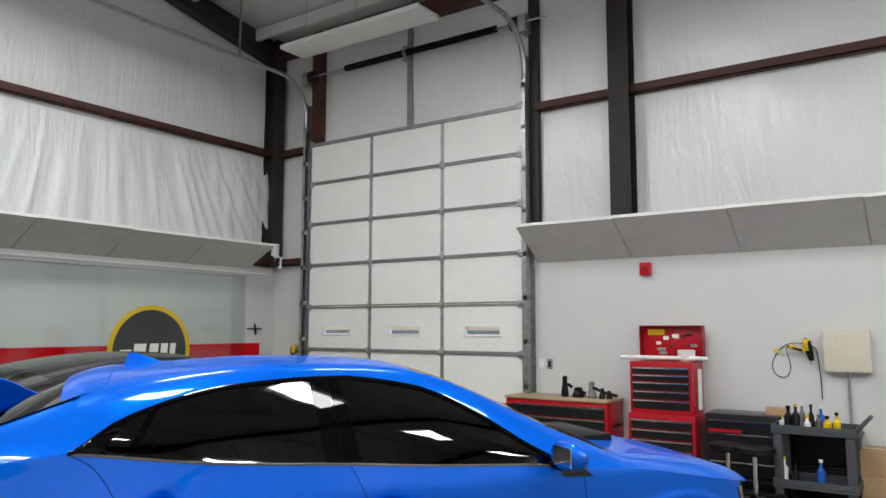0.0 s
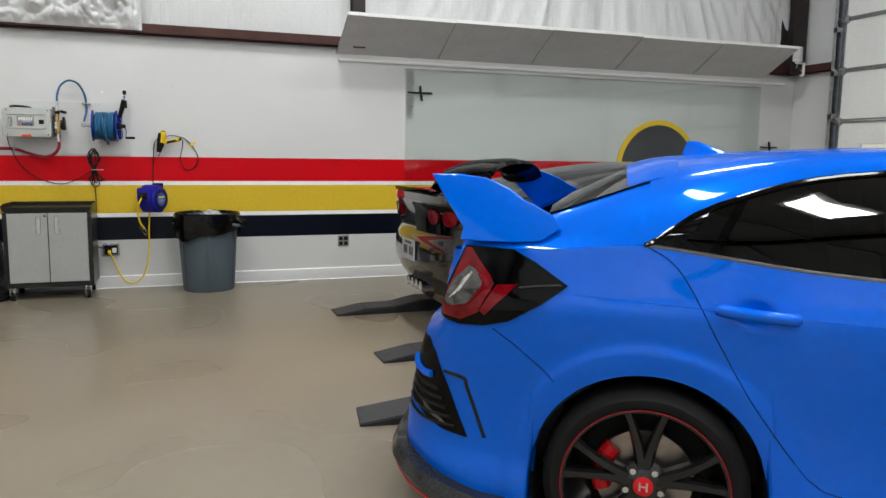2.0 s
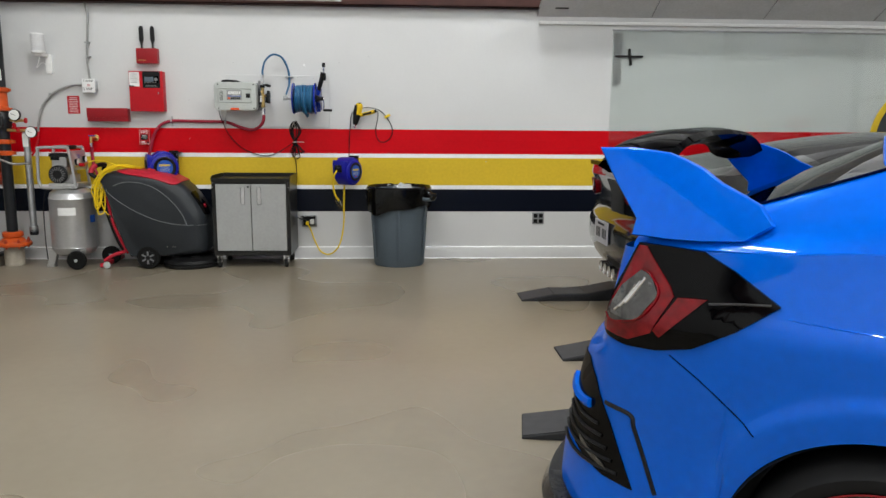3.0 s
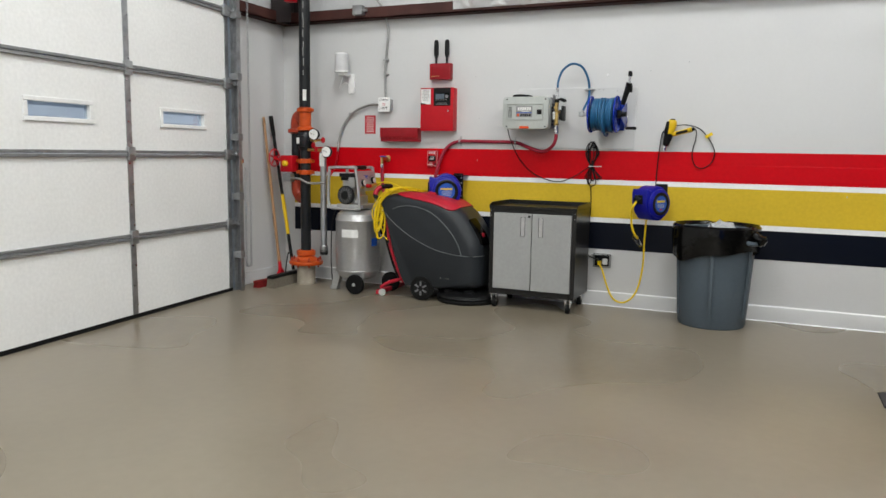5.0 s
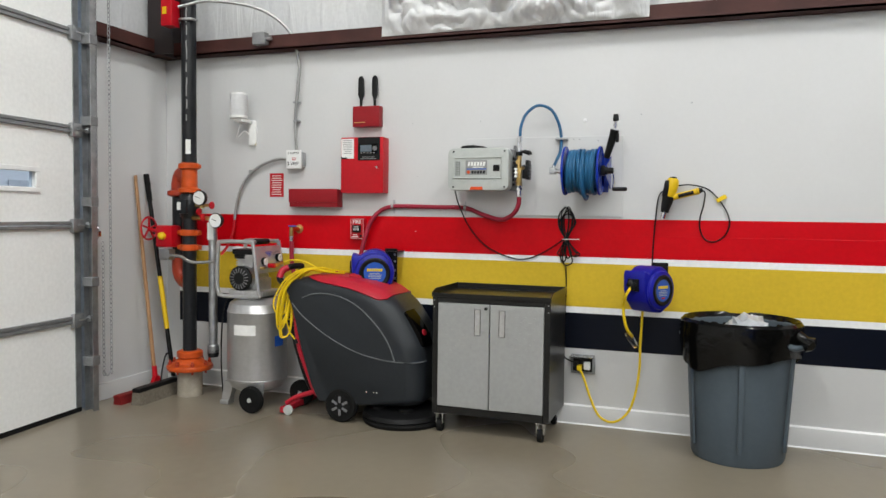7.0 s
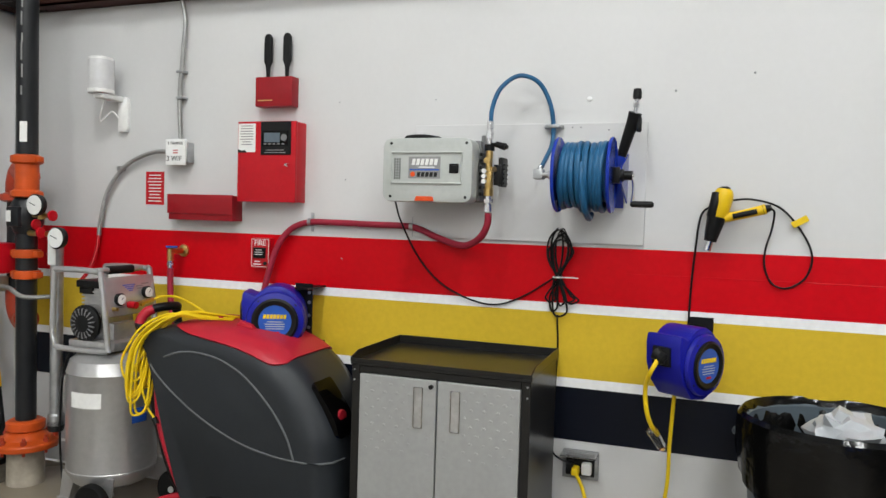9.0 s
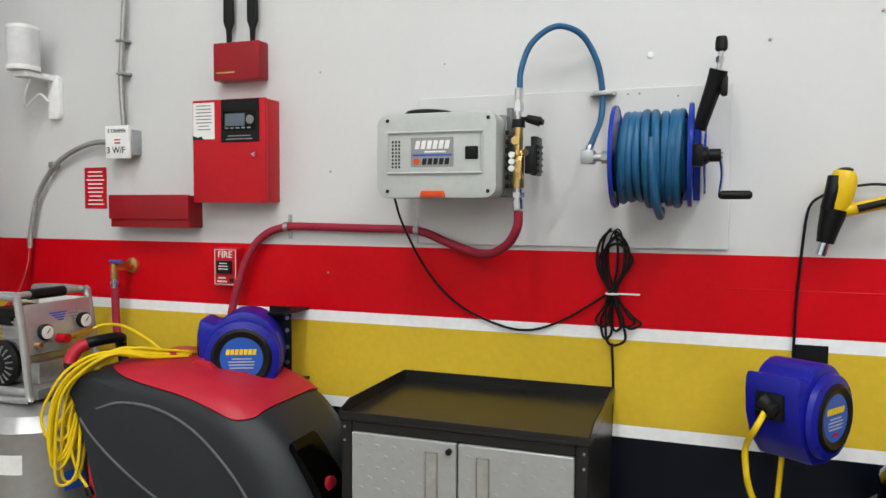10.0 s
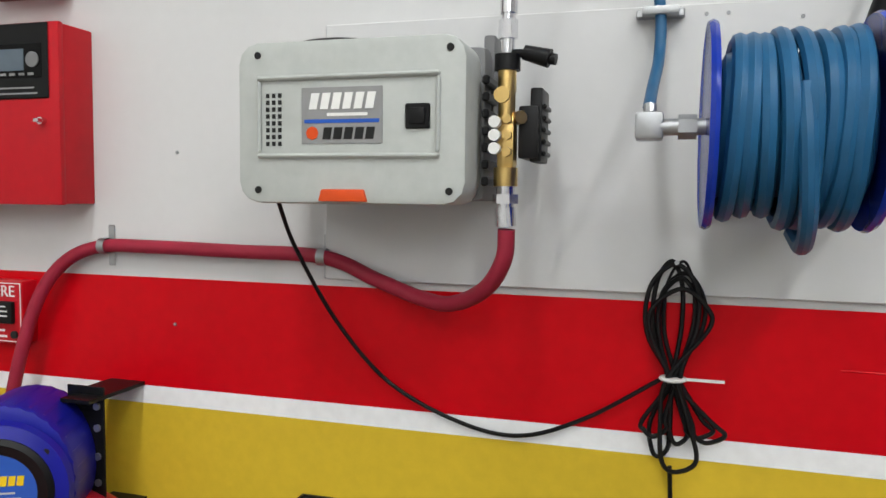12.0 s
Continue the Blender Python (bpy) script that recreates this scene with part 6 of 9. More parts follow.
for a in (60, -60, 120, -120, 0, 180):
    r = radians(a)
    part("rib", moved(prism_bm([(-0.012, 0.08), (0.012, 0.08), (0.014, 0.66), (-0.014, 0.66)], "X", 0.0, 0.014, 0.003), Matrix.Rotation(r, 4, "Z") @ Matrix.Translation((0.252, 0, 0)) @ Matrix.Rotation(radians(3.4), 4, "Y")), M_CAN, tc)
for sgn in (1, -1):
    part("handle", moved(merge(tube_bm([(0.28, -0.07, 0.66), (0.325, -0.06, 0.65), (0.33, 0.0, 0.645), (0.325, 0.06, 0.65), (0.28, 0.07, 0.66)], 0.016, 10)), Matrix.Rotation(radians(60 if sgn > 0 else 240), 4, "Z")), M_CAN, tc)
ln = thing("bin_liner", pose(-8.575, 0.325, 0), "glossy black bin liner folded over the can rim", "bin liner")
bm = bmesh.new()
rings = []
nn = 72
for r, h, j in ((0.20, 0.5, 0.05), (0.245, 0.58, 0.035), (0.262, 0.66, 0.022), (0.285, 0.745, 0.006), (0.30, 0.765, 0.003), (0.313, 0.75, 0.003), (0.316, 0.70, 0.004), (0.311, 0.64, 0.007), (0.304, 0.575, 0.009)):
    ring = []
    for i in range(nn):
        a = 2 * math.pi * i / nn
        k = noise.noise(Vector((math.cos(a) * 5, math.sin(a) * 5, h * 9))) + 0.6 * noise.noise(Vector((math.cos(a) * 13, math.sin(a) * 13, h * 5)))
        drop = (0.05 * noise.noise(Vector((math.cos(a) * 1.3, math.sin(a) * 1.3, 3.3))) - 0.07 * max(0, math.cos(a + 0.95)) ** 6) if h < 0.65 and r > 0.3 else 0
        rr = r + abs(k) * j * 2
        ring.append(bm.verts.new((rr * math.cos(a), rr * math.sin(a), h + drop)))
    rings.append(ring)
for a, b in zip(rings, rings[1:]):
    for i in range(nn):
        bm.faces.new((a[i], a[(i + 1) % nn], b[(i + 1) % nn], b[i]))
part("liner", bm, M_BAG, ln)
part("gathered_knot", moved(merge(lathe_bm([(0.012, -0.06), (0.035, -0.03), (0.03, 0.02), (0.045, 0.05), (0.02, 0.07)], "X", 12, (0.0, 0.0, 0.0))), pose(0.16, 0.29, 0.69, 0, 30, 70)), M_BAG, ln)
gb = thing("crumpled_plastic", pose(-8.6, 0.36, 0.70), "crumpled translucent grey plastic in the trash can", "rubbish")
bm = bmesh.new()
bmesh.ops.create_icosphere(bm, subdivisions=3, radius=0.1)
for v in bm.verts:
    v.co = Vector((v.co.x * 1.2, v.co.y * 1.1, v.co.z * 0.8)) * (1 + 0.5 * noise.noise(v.co * 22) + 0.25 * noise.noise(v.co * 50))
part("plastic", bm, M_FOAM, gb)

# ---------------------------------------------------------------- brooms and chains
M_BROOM_RED = mat("dusty_red_plastic", (0.17, 0.012, 0.012), 0.6, var=0.3, scale=12)
br = thing("push_broom", pose(0, 0, 0), "push broom with wooden handle leaning in the corner", "broom", "brooms")
part("handle", cyl_bm(0.0145, (-8.49, -3.595, 0.13), (-8.512, -3.778, 1.57), 0.0125, n=14), M_WOOD_HANDLE, br, "varnished wooden handle")
part("socket", merge(cyl_bm(0.021, (-8.488, -3.585, 0.06), (-8.49, -3.60, 0.2), 0.017, n=12), prism_bm([(-8.54, 0.07), (-8.44, 0.07), (-8.475, 0.13), (-8.505, 0.13)], "Y", -3.60, -3.57)), M_FIRE_RED, br, "red socket")
part("block", moved(box_bm((-0.28, -0.028, 0.04), (0.28, 0.028, 0.065), 0.008), pose(-8.40, -3.59, 0, 0, 0, -2)), M_BROOM_RED, br, "red head")
part("bristles", moved(prism_bm([(-0.034, 0.0), (0.034, 0.0), (0.026, 0.041), (-0.026, 0.041)], "X", -0.27, 0.27), pose(-8.40, -3.59, 0, 0, 0, -2)), M_BROOM_RED, br, "dusty red bristles")
br = thing("push_broom", pose(0, 0, 0), "push broom with black and yellow handle in the corner", "broom", "brooms")
part("handle", cyl_bm(0.0155, (-8.56, -3.49, 0.12), (-8.621, -3.775, 1.58), n=14), M_BLACK_PLASTIC, br)
part("sleeve", cyl_bm(0.0175, (-8.574, -3.556, 0.46), (-8.59, -3.63, 0.84), n=14), M_YELLOW_PLASTIC, br, "yellow sleeve")
part("grip", cyl_bm(0.02, (-8.613, -3.738, 1.39), (-8.6212, -3.776, 1.585), n=14), M_RUBBER, br)
part("brace", tube_bm([(-8.565, -3.515, 0.27), (-8.50, -3.50, 0.29), (-8.44, -3.48, 0.22), (-8.41, -3.475, 0.11)], 0.006, 8), M_BLACK_PLASTIC, br)
part("block", moved(box_bm((-0.3, -0.032, 0.085), (0.3, 0.032, 0.115), 0.008), pose(-8.46, -3.475, 0, 0, 0, 1)), M_BLACK_PLASTIC, br)
part("bristles", moved(prism_bm([(-0.043, 0.0), (0.043, 0.0), (0.03, 0.086), (-0.03, 0.086)], "X", -0.295, 0.295), pose(-8.46, -3.475, 0, 0, 0, 1)), M_BRISTLE, br, "grey-brown bristles")


def chain_bm(x, y, z0, z1, pitch=0.03):
    out = bmesh.new()
    ring = [(0.010 * math.cos(a), 0.019 * math.sin(a)) for a in [2 * math.pi * i / 8 for i in range(8)]]
    n = int((z1 - z0) / pitch)
    for k in range(n):
        zc = z0 + k * pitch
        pts = [((x + p, y, zc + q) if k % 2 else (x, y + p, zc + q)) for p, q in ring]
        vs = []
        for i in range(8):
            c = Vector(pts[i])
            o = (c - Vector((x, y, zc))).normalized() * 0.0036
            s = Vector((0, 0.0028, 0)) if k % 2 else Vector((0.0028, 0, 0))
            vs.append([out.verts.new(c + o), out.verts.new(c + s), out.verts.new(c - o), out.verts.new(c - s)])
        for i in range(8):
            for j in range(4):
                out.faces.new((vs[i][j], vs[(i + 1) % 8][j], vs[(i + 1) % 8][(j + 1) % 4], vs[i][(j + 1) % 4]))
    return out


ch = thing("hoist_chain", pose(0, 0, 0), "galvanised hand chain hanging beside the roll-up door", "chain")
part("strand", chain_bm(-8.04, -3.67, 1.14, 5.1), M_GALV_DARK, ch)
part("strand", chain_bm(-8.157, -3.67, 0.22, 5.1), M_GALV_DARK, ch)
part("strand", chain_bm(-8.09, -3.67, 0.22, 1.14), M_GALV_DARK, ch)
part("lower_loop", tube_bm([(-8.09, -3.67, 0.23), (-8.11, -3.67, 0.2), (-8.13, -3.67, 0.2), (-8.15, -3.67, 0.23)], 0.006, 6), M_GALV, ch)
part("cleat", merge(box_bm((-8.1, -3.71, 1.14), (-8.04, -3.69, 1.18), 0.004), cyl_bm(0.008, (-8.07, -3.7, 1.16), (-8.03, -3.65, 1.2), n=10)), M_CHROME, ch)
part("pocket_wheel", lathe_bm([(0.09, -8.13), (0.075, -8.115), (0.075, -8.1), (0.09, -8.085)], "X", 24, (0, -3.68, 5.1)), M_STEEL_DARK, ch)


# ---------------------------------------------------------------- cars
M_CAR_BLUE = mat("blue_metallic_paint", (0.0, 0.107, 0.63), 0.3, 0.2, var=0.01, coat=0.6, spec=0.0)
M_CAR_BLUE.node_tree.nodes["Principled BSDF"].inputs["Coat Roughness"].default_value = 0.012
M_CAR_BLACK = mat("dark_grey_car_paint", (0.012, 0.0115, 0.011), 0.2, 0.2, coat=1.0, var=0.03)
M_TIRE = mat("tyre_rubber", (0.0065, 0.0065, 0.007), 0.55, var=0.12, scale=14, spec=0.15)
M_RIM = mat("black_alloy", (0.009, 0.009, 0.01), 0.22, 0.3, var=0.05, coat=0.6)
M_CALIPER = mat("red_caliper_paint", (0.52, 0.008, 0.012), 0.25)
M_DISC = mat("brake_disc_steel", (0.32, 0.29, 0.26), 0.32, 1.0, var=0.15, scale=30)
M_LAMP_RED = mat("red_lamp_lens", (0.15, 0.0008, 0.004), 0.12, var=0.35, scale=30, coat=0.8, spec=0.0)
M_LAMP_CLEAR = mat("clear_lamp_lens", (0.07, 0.068, 0.066), 0.1, 0.6, var=0.6, scale=40, coat=1.0)
M_CARBON = mat("carbon_weave", (0.02, 0.02, 0.021), 0.25, var=0.5, scale=120, coat=0.5, spec=0.1)
M_BELT = mat("dark_satin_trim", (0.06, 0.06, 0.062), 0.35, 0.7)
M_RIM_RED = mat("dark_red_rim_stripe", (0.2, 0.004, 0.008), 0.3)
M_GAP = mat("panel_gap", (0.001, 0.003, 0.02), 0.8, spec=0.0)
M_SEAT = mat("dark_seat_cloth", (0.02, 0.02, 0.02), 0.8)
M_CAR_PLATE = mat("licence_plate", (0.38, 0.38, 0.40), 0.4)


def tinted_glass(name, color):
    m = bpy.data.materials.new(name)
    m.use_nodes = True
    nt = m.node_tree
    nt.nodes.remove(nt.nodes["Principled BSDF"])
    tr = nt.nodes.new("ShaderNodeBsdfTransparent")
    tr.inputs[0].default_value = (*color, 1)
    gl = nt.nodes.new("ShaderNodeBsdfGlossy")
    gl.inputs["Roughness"].default_value = 0.0
    fr = nt.nodes.new("ShaderNodeFresnel")
    fr.inputs[0].default_value = 1.5
    mx = nt.nodes.new("ShaderNodeMixShader")
    nt.links.new(fr.outputs[0], mx.inputs[0])
    nt.links.new(tr.outputs[0], mx.inputs[1])
    nt.links.new(gl.outputs[0], mx.inputs[2])
    nt.links.new(mx.outputs[0], nt.nodes["Material Output"].inputs[0])
    return m


M_TINT = tinted_glass("dark_tinted_glass", (0.012, 0.016, 0.017))


def lerp_table(tab):
    """Smooth monotone curve through the pairs."""
    xs, ys = [p[0] for p in tab], [p[1] for p in tab]
    n = len(xs)
    d = [(ys[i + 1] - ys[i]) / (xs[i + 1] - xs[i]) for i in range(n - 1)]
    g = [d[0]] + [0.0 if d[i - 1] * d[i] <= 0 else 2 * d[i - 1] * d[i] / (d[i - 1] + d[i]) for i in range(1, n - 1)] + [d[-1]]

    def value(x):
        if x <= xs[0]:
            return ys[0]
        if x >= xs[-1]:
            return ys[-1]
        i = 0
        while x > xs[i + 1]:
            i += 1
        h = xs[i + 1] - xs[i]
        t = (x - xs[i]) / h
        return ys[i] * (1 + 2 * t) * (1 - t) ** 2 + g[i] * h * t * (1 - t) ** 2 + ys[i + 1] * t * t * (3 - 2 * t) + g[i + 1] * h * t * t * (t - 1)
    return value


class Shell:
    """Car body surface: plan outline, height profiles and insets. Local x forward from the rear axle, y to the car's left, right side at y = 0."""

    def __init__(self, s):
        self.half = s["width"] / 2
        pl = smooth_path([(a, b, 0) for a, b in s["plan"]], 10)
        self.line = [(p.x, p.y) for p in pl]
        d = [0.0]
        for a, b in zip(self.line, self.line[1:]):
            d.append(d[-1] + math.hypot(b[0] - a[0], b[1] - a[1]))
        k0 = min(range(len(self.line)), key=lambda i: abs(self.line[i][0]) + (9 if self.line[i][1] > 0.4 else 0))
        self.u = [v - d[k0] for v in d]
        self.dents = s.get("dents", ())
        self.side, self.rear, self.front = lerp_table(s["side"]), lerp_table(s["rear"]), lerp_table(s["front"])
        self.top = lerp_table(s["top"])
        self.axles, self.sill, self.arch, self.axle_z = s["axles"], s["sill"], s["arch"], s["axle_z"]

    def plan(self, u):
        x = float(np.interp(u, self.u, [p[0] for p in self.line]))
        y = float(np.interp(u, self.u, [p[1] for p in self.line]))
        e = 0.02
        dx = float(np.interp(u + e, self.u, [p[0] for p in self.line]) - np.interp(u - e, self.u, [p[0] for p in self.line]))
        dy = float(np.interp(u + e, self.u, [p[1] for p in self.line]) - np.interp(u - e, self.u, [p[1] for p in self.line]))
        n = Vector((dy, -dx, 0))
        n = n.normalized() if n.length > 1e-9 else Vector((0, -1, 0))
        return x, y, n

    def bottom(self, x):
        z = self.sill
        for a in self.axles:
            q = self.arch ** 2 - (x - a) ** 2
            if q > 0:
                z = max(z, self.axle_z + math.sqrt(q))
        return z

    def at(self, u, z, out=0.0):
        x, y, n = self.plan(u)
        wx = n.x * n.x
        ins = self.side(z) * (1 - wx) + (self.rear(z) if n.x < 0 else self.front(z)) * wx
        fl = 0.0
        for a in self.axles:
            r = math.hypot(x - a, z - self.axle_z)
            fl += 0.018 / (1 + math.exp((r - self.arch - 0.085) / 0.008)) * (1 - wx)
        for du, dz in self.dents:
            q = ((u - du) / 0.062) ** 2 + ((z - dz) / 0.05) ** 2
            if q < 1:
                fl -= 0.02 * (1 - q) ** 1.3
        return Vector((x, y, z)) + n * (out + fl - ins)

    def body_bm(self, rows=40):
        us = sorted(set([round(v, 3) for v in np.linspace(self.u[0], self.u[-1], 300)]))
        bm = bmesh.new()
        for mirror in (False, True):
            grid = []
            for u in us:
                x, y, n = self.plan(u)
                z0, z1 = self.bottom(x), self.top(x)
                col = []
                for j in range(rows):
                    p = self.at(u, z0 + (z1 - z0) * j / (rows - 1))
                    col.append(bm.verts.new((p.x, 2 * self.half - p.y, p.z) if mirror else p))
                lip = self.at(u, z0, -0.06)
                col.insert(0, bm.verts.new((lip.x, 2 * self.half - lip.y, z0) if mirror else lip))
                grid.append(col)
            for a, b in zip(grid, grid[1:]):
                for j in range(rows):
                    f = (a[j], a[j + 1], b[j + 1], b[j])
                    bm.faces.new(f[::-1] if mirror else f)
        bmesh.ops.remove_doubles(bm, verts=bm.verts, dist=0.002)
        return bm

    def patch_bm(self, poly, out=0.006, thick=0.0, cuts=2):
        """A shape given in (along the outline, height) laid on the surface."""
        bm = bmesh.new()
        bm.faces.new([bm.verts.new((a, b, 0)) for a, b in poly])
        bmesh.ops.triangulate(bm, faces=bm.faces)
        for _ in range(cuts):
            bmesh.ops.subdivide_edges(bm, edges=bm.edges, cuts=1, use_grid_fill=True)
            bmesh.ops.triangulate(bm, faces=bm.faces)
        rim = bmesh.ops.extrude_face_region(bm, geom=list(bm.faces))
        front = set(v for v in rim["geom"] if isinstance(v, bmesh.types.BMVert))
        for v in bm.verts:
            v.co = self.at(v.co.x, v.co.y, out if v in front else -0.004)
        return bm

    def line_bm(self, pts, r=0.004, out=0.0):
        fine = smooth_path([(a, b, 0) for a, b in pts], 8)
        return tube_bm([self.at(p.x, p.y, out) for p in fine], r, 6, smooth=False)


def upper_sections(shell, s):
    """Upper body: sections from the shoulder to the middle, by station."""
    cen, gtop, redge = lerp_table(s["centre"]), lerp_table(s["glass_top"]), lerp_table(s["roof_y"])
    xs = sorted(set([round(v, 3) for v in np.linspace(s["x0"], s["x1"], 110)] + s["marks"]))
    secs = []
    for x in xs:
        cand = [i for i in range(len(shell.line)) if shell.line[i][1] < shell.half]
        lx = [shell.line[i][0] for i in cand]
        u = float(np.interp(x, lx, [shell.u[i] for i in cand]))
        zt = shell.top(x)
        b = shell.at(u, zt)
        g = max(gtop(x), zt + 0.002)
        ry = redge(x)
        zc = max(cen(x), g + 0.004)
        gy = b.y + (ry - b.y) * min(1.0, (g - zt) / 0.40) * 0.9 + 0.006
        pts = [(b.y, zt), (b.y + 0.012, zt + 0.003)]
        for k in (0.25, 0.5, 0.75):
            bow = 0.016 * math.sin(math.pi * k) * min(1, (g - zt) / 0.3)
            pts.append((b.y + 0.014 + (gy - b.y - 0.014) * k - bow, zt + 0.004 + (g - zt - 0.004) * k))
        pts.append((gy, g))
        e = max(gy + 0.05, ry)
        ez = g + (zc - g) * 0.70
        pts += [(gy + (e - gy) * 0.38, g + (ez - g) * 0.62), (e, ez)]
        for k in (0.25, 0.5, 0.75, 1.0):
            pts.append((e + (shell.half - e) * k, ez + (zc - ez) * (1 - (1 - k) ** 2)))
        secs.append((x, pts))
    return secs


def strip_part(secs, i0, i1, x0, x1, half, mirror, out=0.0):
    bm = bmesh.new()
    rows = []
    for x, pts in secs:
        if x0 - 1e-6 <= x <= x1 + 1e-6:
            rows.append([bm.verts.new((x, (2 * half - p[0]) if mirror else p[0], p[1] + out)) for p in pts[i0:i1 + 1]])
    for a, b in zip(rows, rows[1:]):
        for j in range(i1 - i0):
            f = (a[j], a[j + 1], b[j + 1], b[j])
            bm.faces.new(f[::-1] if mirror else f)
    return bm


def both(secs, i0, i1, x0, x1, half):
    bm = merge(strip_part(secs, i0, i1, x0, x1, half, False), strip_part(secs, i0, i1, x0, x1, half, True))
    bmesh.ops.remove_doubles(bm, verts=bm.verts, dist=0.0015)
    return bm


def wheel(parent, x, y, z, r, side, width=0.235, spokes=5, ring=None, name="wheel"):
    """side -1: the face looks towards -y."""
    s = side
    rim_r = r * 0.815
    w = part(name, lathe_bm([(rim_r, -width / 2), (rim_r + 0.012, -width / 2 - 0.004), (r - 0.03, -width / 2 - 0.002), (r - 0.008, -width / 2 + 0.02), (r, -width / 2 + 0.05), (r, width / 2 - 0.05), (r - 0.008, width / 2 - 0.02), (r - 0.03, width / 2 + 0.002), (rim_r + 0.012, width / 2 + 0.004), (rim_r, width / 2)], "Y", 64, (x, y - s * width / 2, z), False), M_TIRE, parent, "low-profile black tyre")
    yf = y
    part("rim_barrel", moved(lathe_bm([(rim_r, s * 0.002), (rim_r - 0.012, s * 0.0), (rim_r - 0.02, -s * 0.03), (rim_r - 0.045, -s * 0.12), (rim_r - 0.05, -s * 0.2)], "Y", 56, (x, yf, z), False), Matrix()), M_RIM, w, "black alloy rim")
    if ring:
        part("rim_stripe", moved(lathe_bm([(rim_r - 0.001, s * 0.004), (rim_r - 0.005, s * 0.005), (rim_r - 0.005, s * 0.001)], "Y", 64, (x, yf, z), False), Matrix()), M_RIM_RED, w, "thin red rim stripe")
    for k in range(spokes):
        for o in (-1, 1):
            a = math.radians(90 + 360 / spokes * k)
            b = a + o * 0.23
            c0, c1 = Vector((math.cos(a + o * 0.10), math.sin(a + o * 0.10))), Vector((math.cos(b), math.sin(b)))
            bm = bmesh.new()
            rings = []
            for t in range(6):
                f = t / 5
                rr = 0.05 + (rim_r - 0.012 - 0.05) * f
                d = c0.lerp(c1, f).normalized()
                n = Vector((-d.y, d.x))
                hw = 0.021 - 0.008 * f + (0.006 if t == 5 else 0)
                dep = 0.035 * (1 - f) ** 1.5 + 0.004
                q = []
                for sx, sy in ((-1, 0.012), (-0.55, 0.0), (0.55, 0.0), (1, 0.012), (0.8, 0.05), (-0.8, 0.05)):
                    pxy = d * rr + n * hw * sx
                    q.append(bm.verts.new((x + pxy.x, yf - s * (dep + sy), z + pxy.y)))
                rings.append(q)
            for g, h in zip(rings, rings[1:]):
                for i in range(6):
                    bm.faces.new((g[i], g[(i + 1) % 6], h[(i + 1) % 6], h[i]))
            bm.faces.new(rings[0])
            bm.faces.new(rings[-1][::-1])
            part("spoke", bm, M_RIM, w)
    part("hub", moved(lathe_bm([(0.075, -s * 0.07), (0.072, -s * 0.045), (0.045, -s * 0.036), (0.034, -s * 0.03)], "Y", 32, (x, yf, z)), Matrix()), M_RIM, w)
    cap = part("centre_cap", lathe_bm([(0.031, -s * 0.034), (0.031, -s * 0.026), (0.027, -s * 0.024)], "Y", 28, (x, yf, z)), ring or M_RIM, w, "small centre cap")
    if ring:
        for bx in (-0.011, 0.011):
            part("mark", box_bm((x + bx - 0.0025, yf - s * 0.0245 - 0.0008, z - 0.014), (x + bx + 0.0025, yf - s * 0.0245 + 0.0008, z + 0.014)), M_CHROME, cap)
        part("mark", box_bm((x - 0.009, yf - s * 0.0245 - 0.0008, z - 0.002), (x + 0.009, yf - s * 0.0245 + 0.0008, z + 0.003)), M_CHROME, cap)
    for k in range(5):
        a = math.radians(54 + 72 * k)
        part("lug_nut", cyl_bm(0.0105, (x + 0.056 * math.cos(a), yf - s * 0.055, z + 0.056 * math.sin(a)), (x + 0.056 * math.cos(a), yf - s * 0.028, z + 0.056 * math.sin(a)), n=6), M_CHROME, w)
    part("brake_disc", lathe_bm([(0.05, -s * 0.105), (0.155, -s * 0.105), (0.155, -s * 0.128), (0.05, -s * 0.128)], "Y", 40, (x, yf, z)), M_DISC, w, "steel brake disc")
    return w


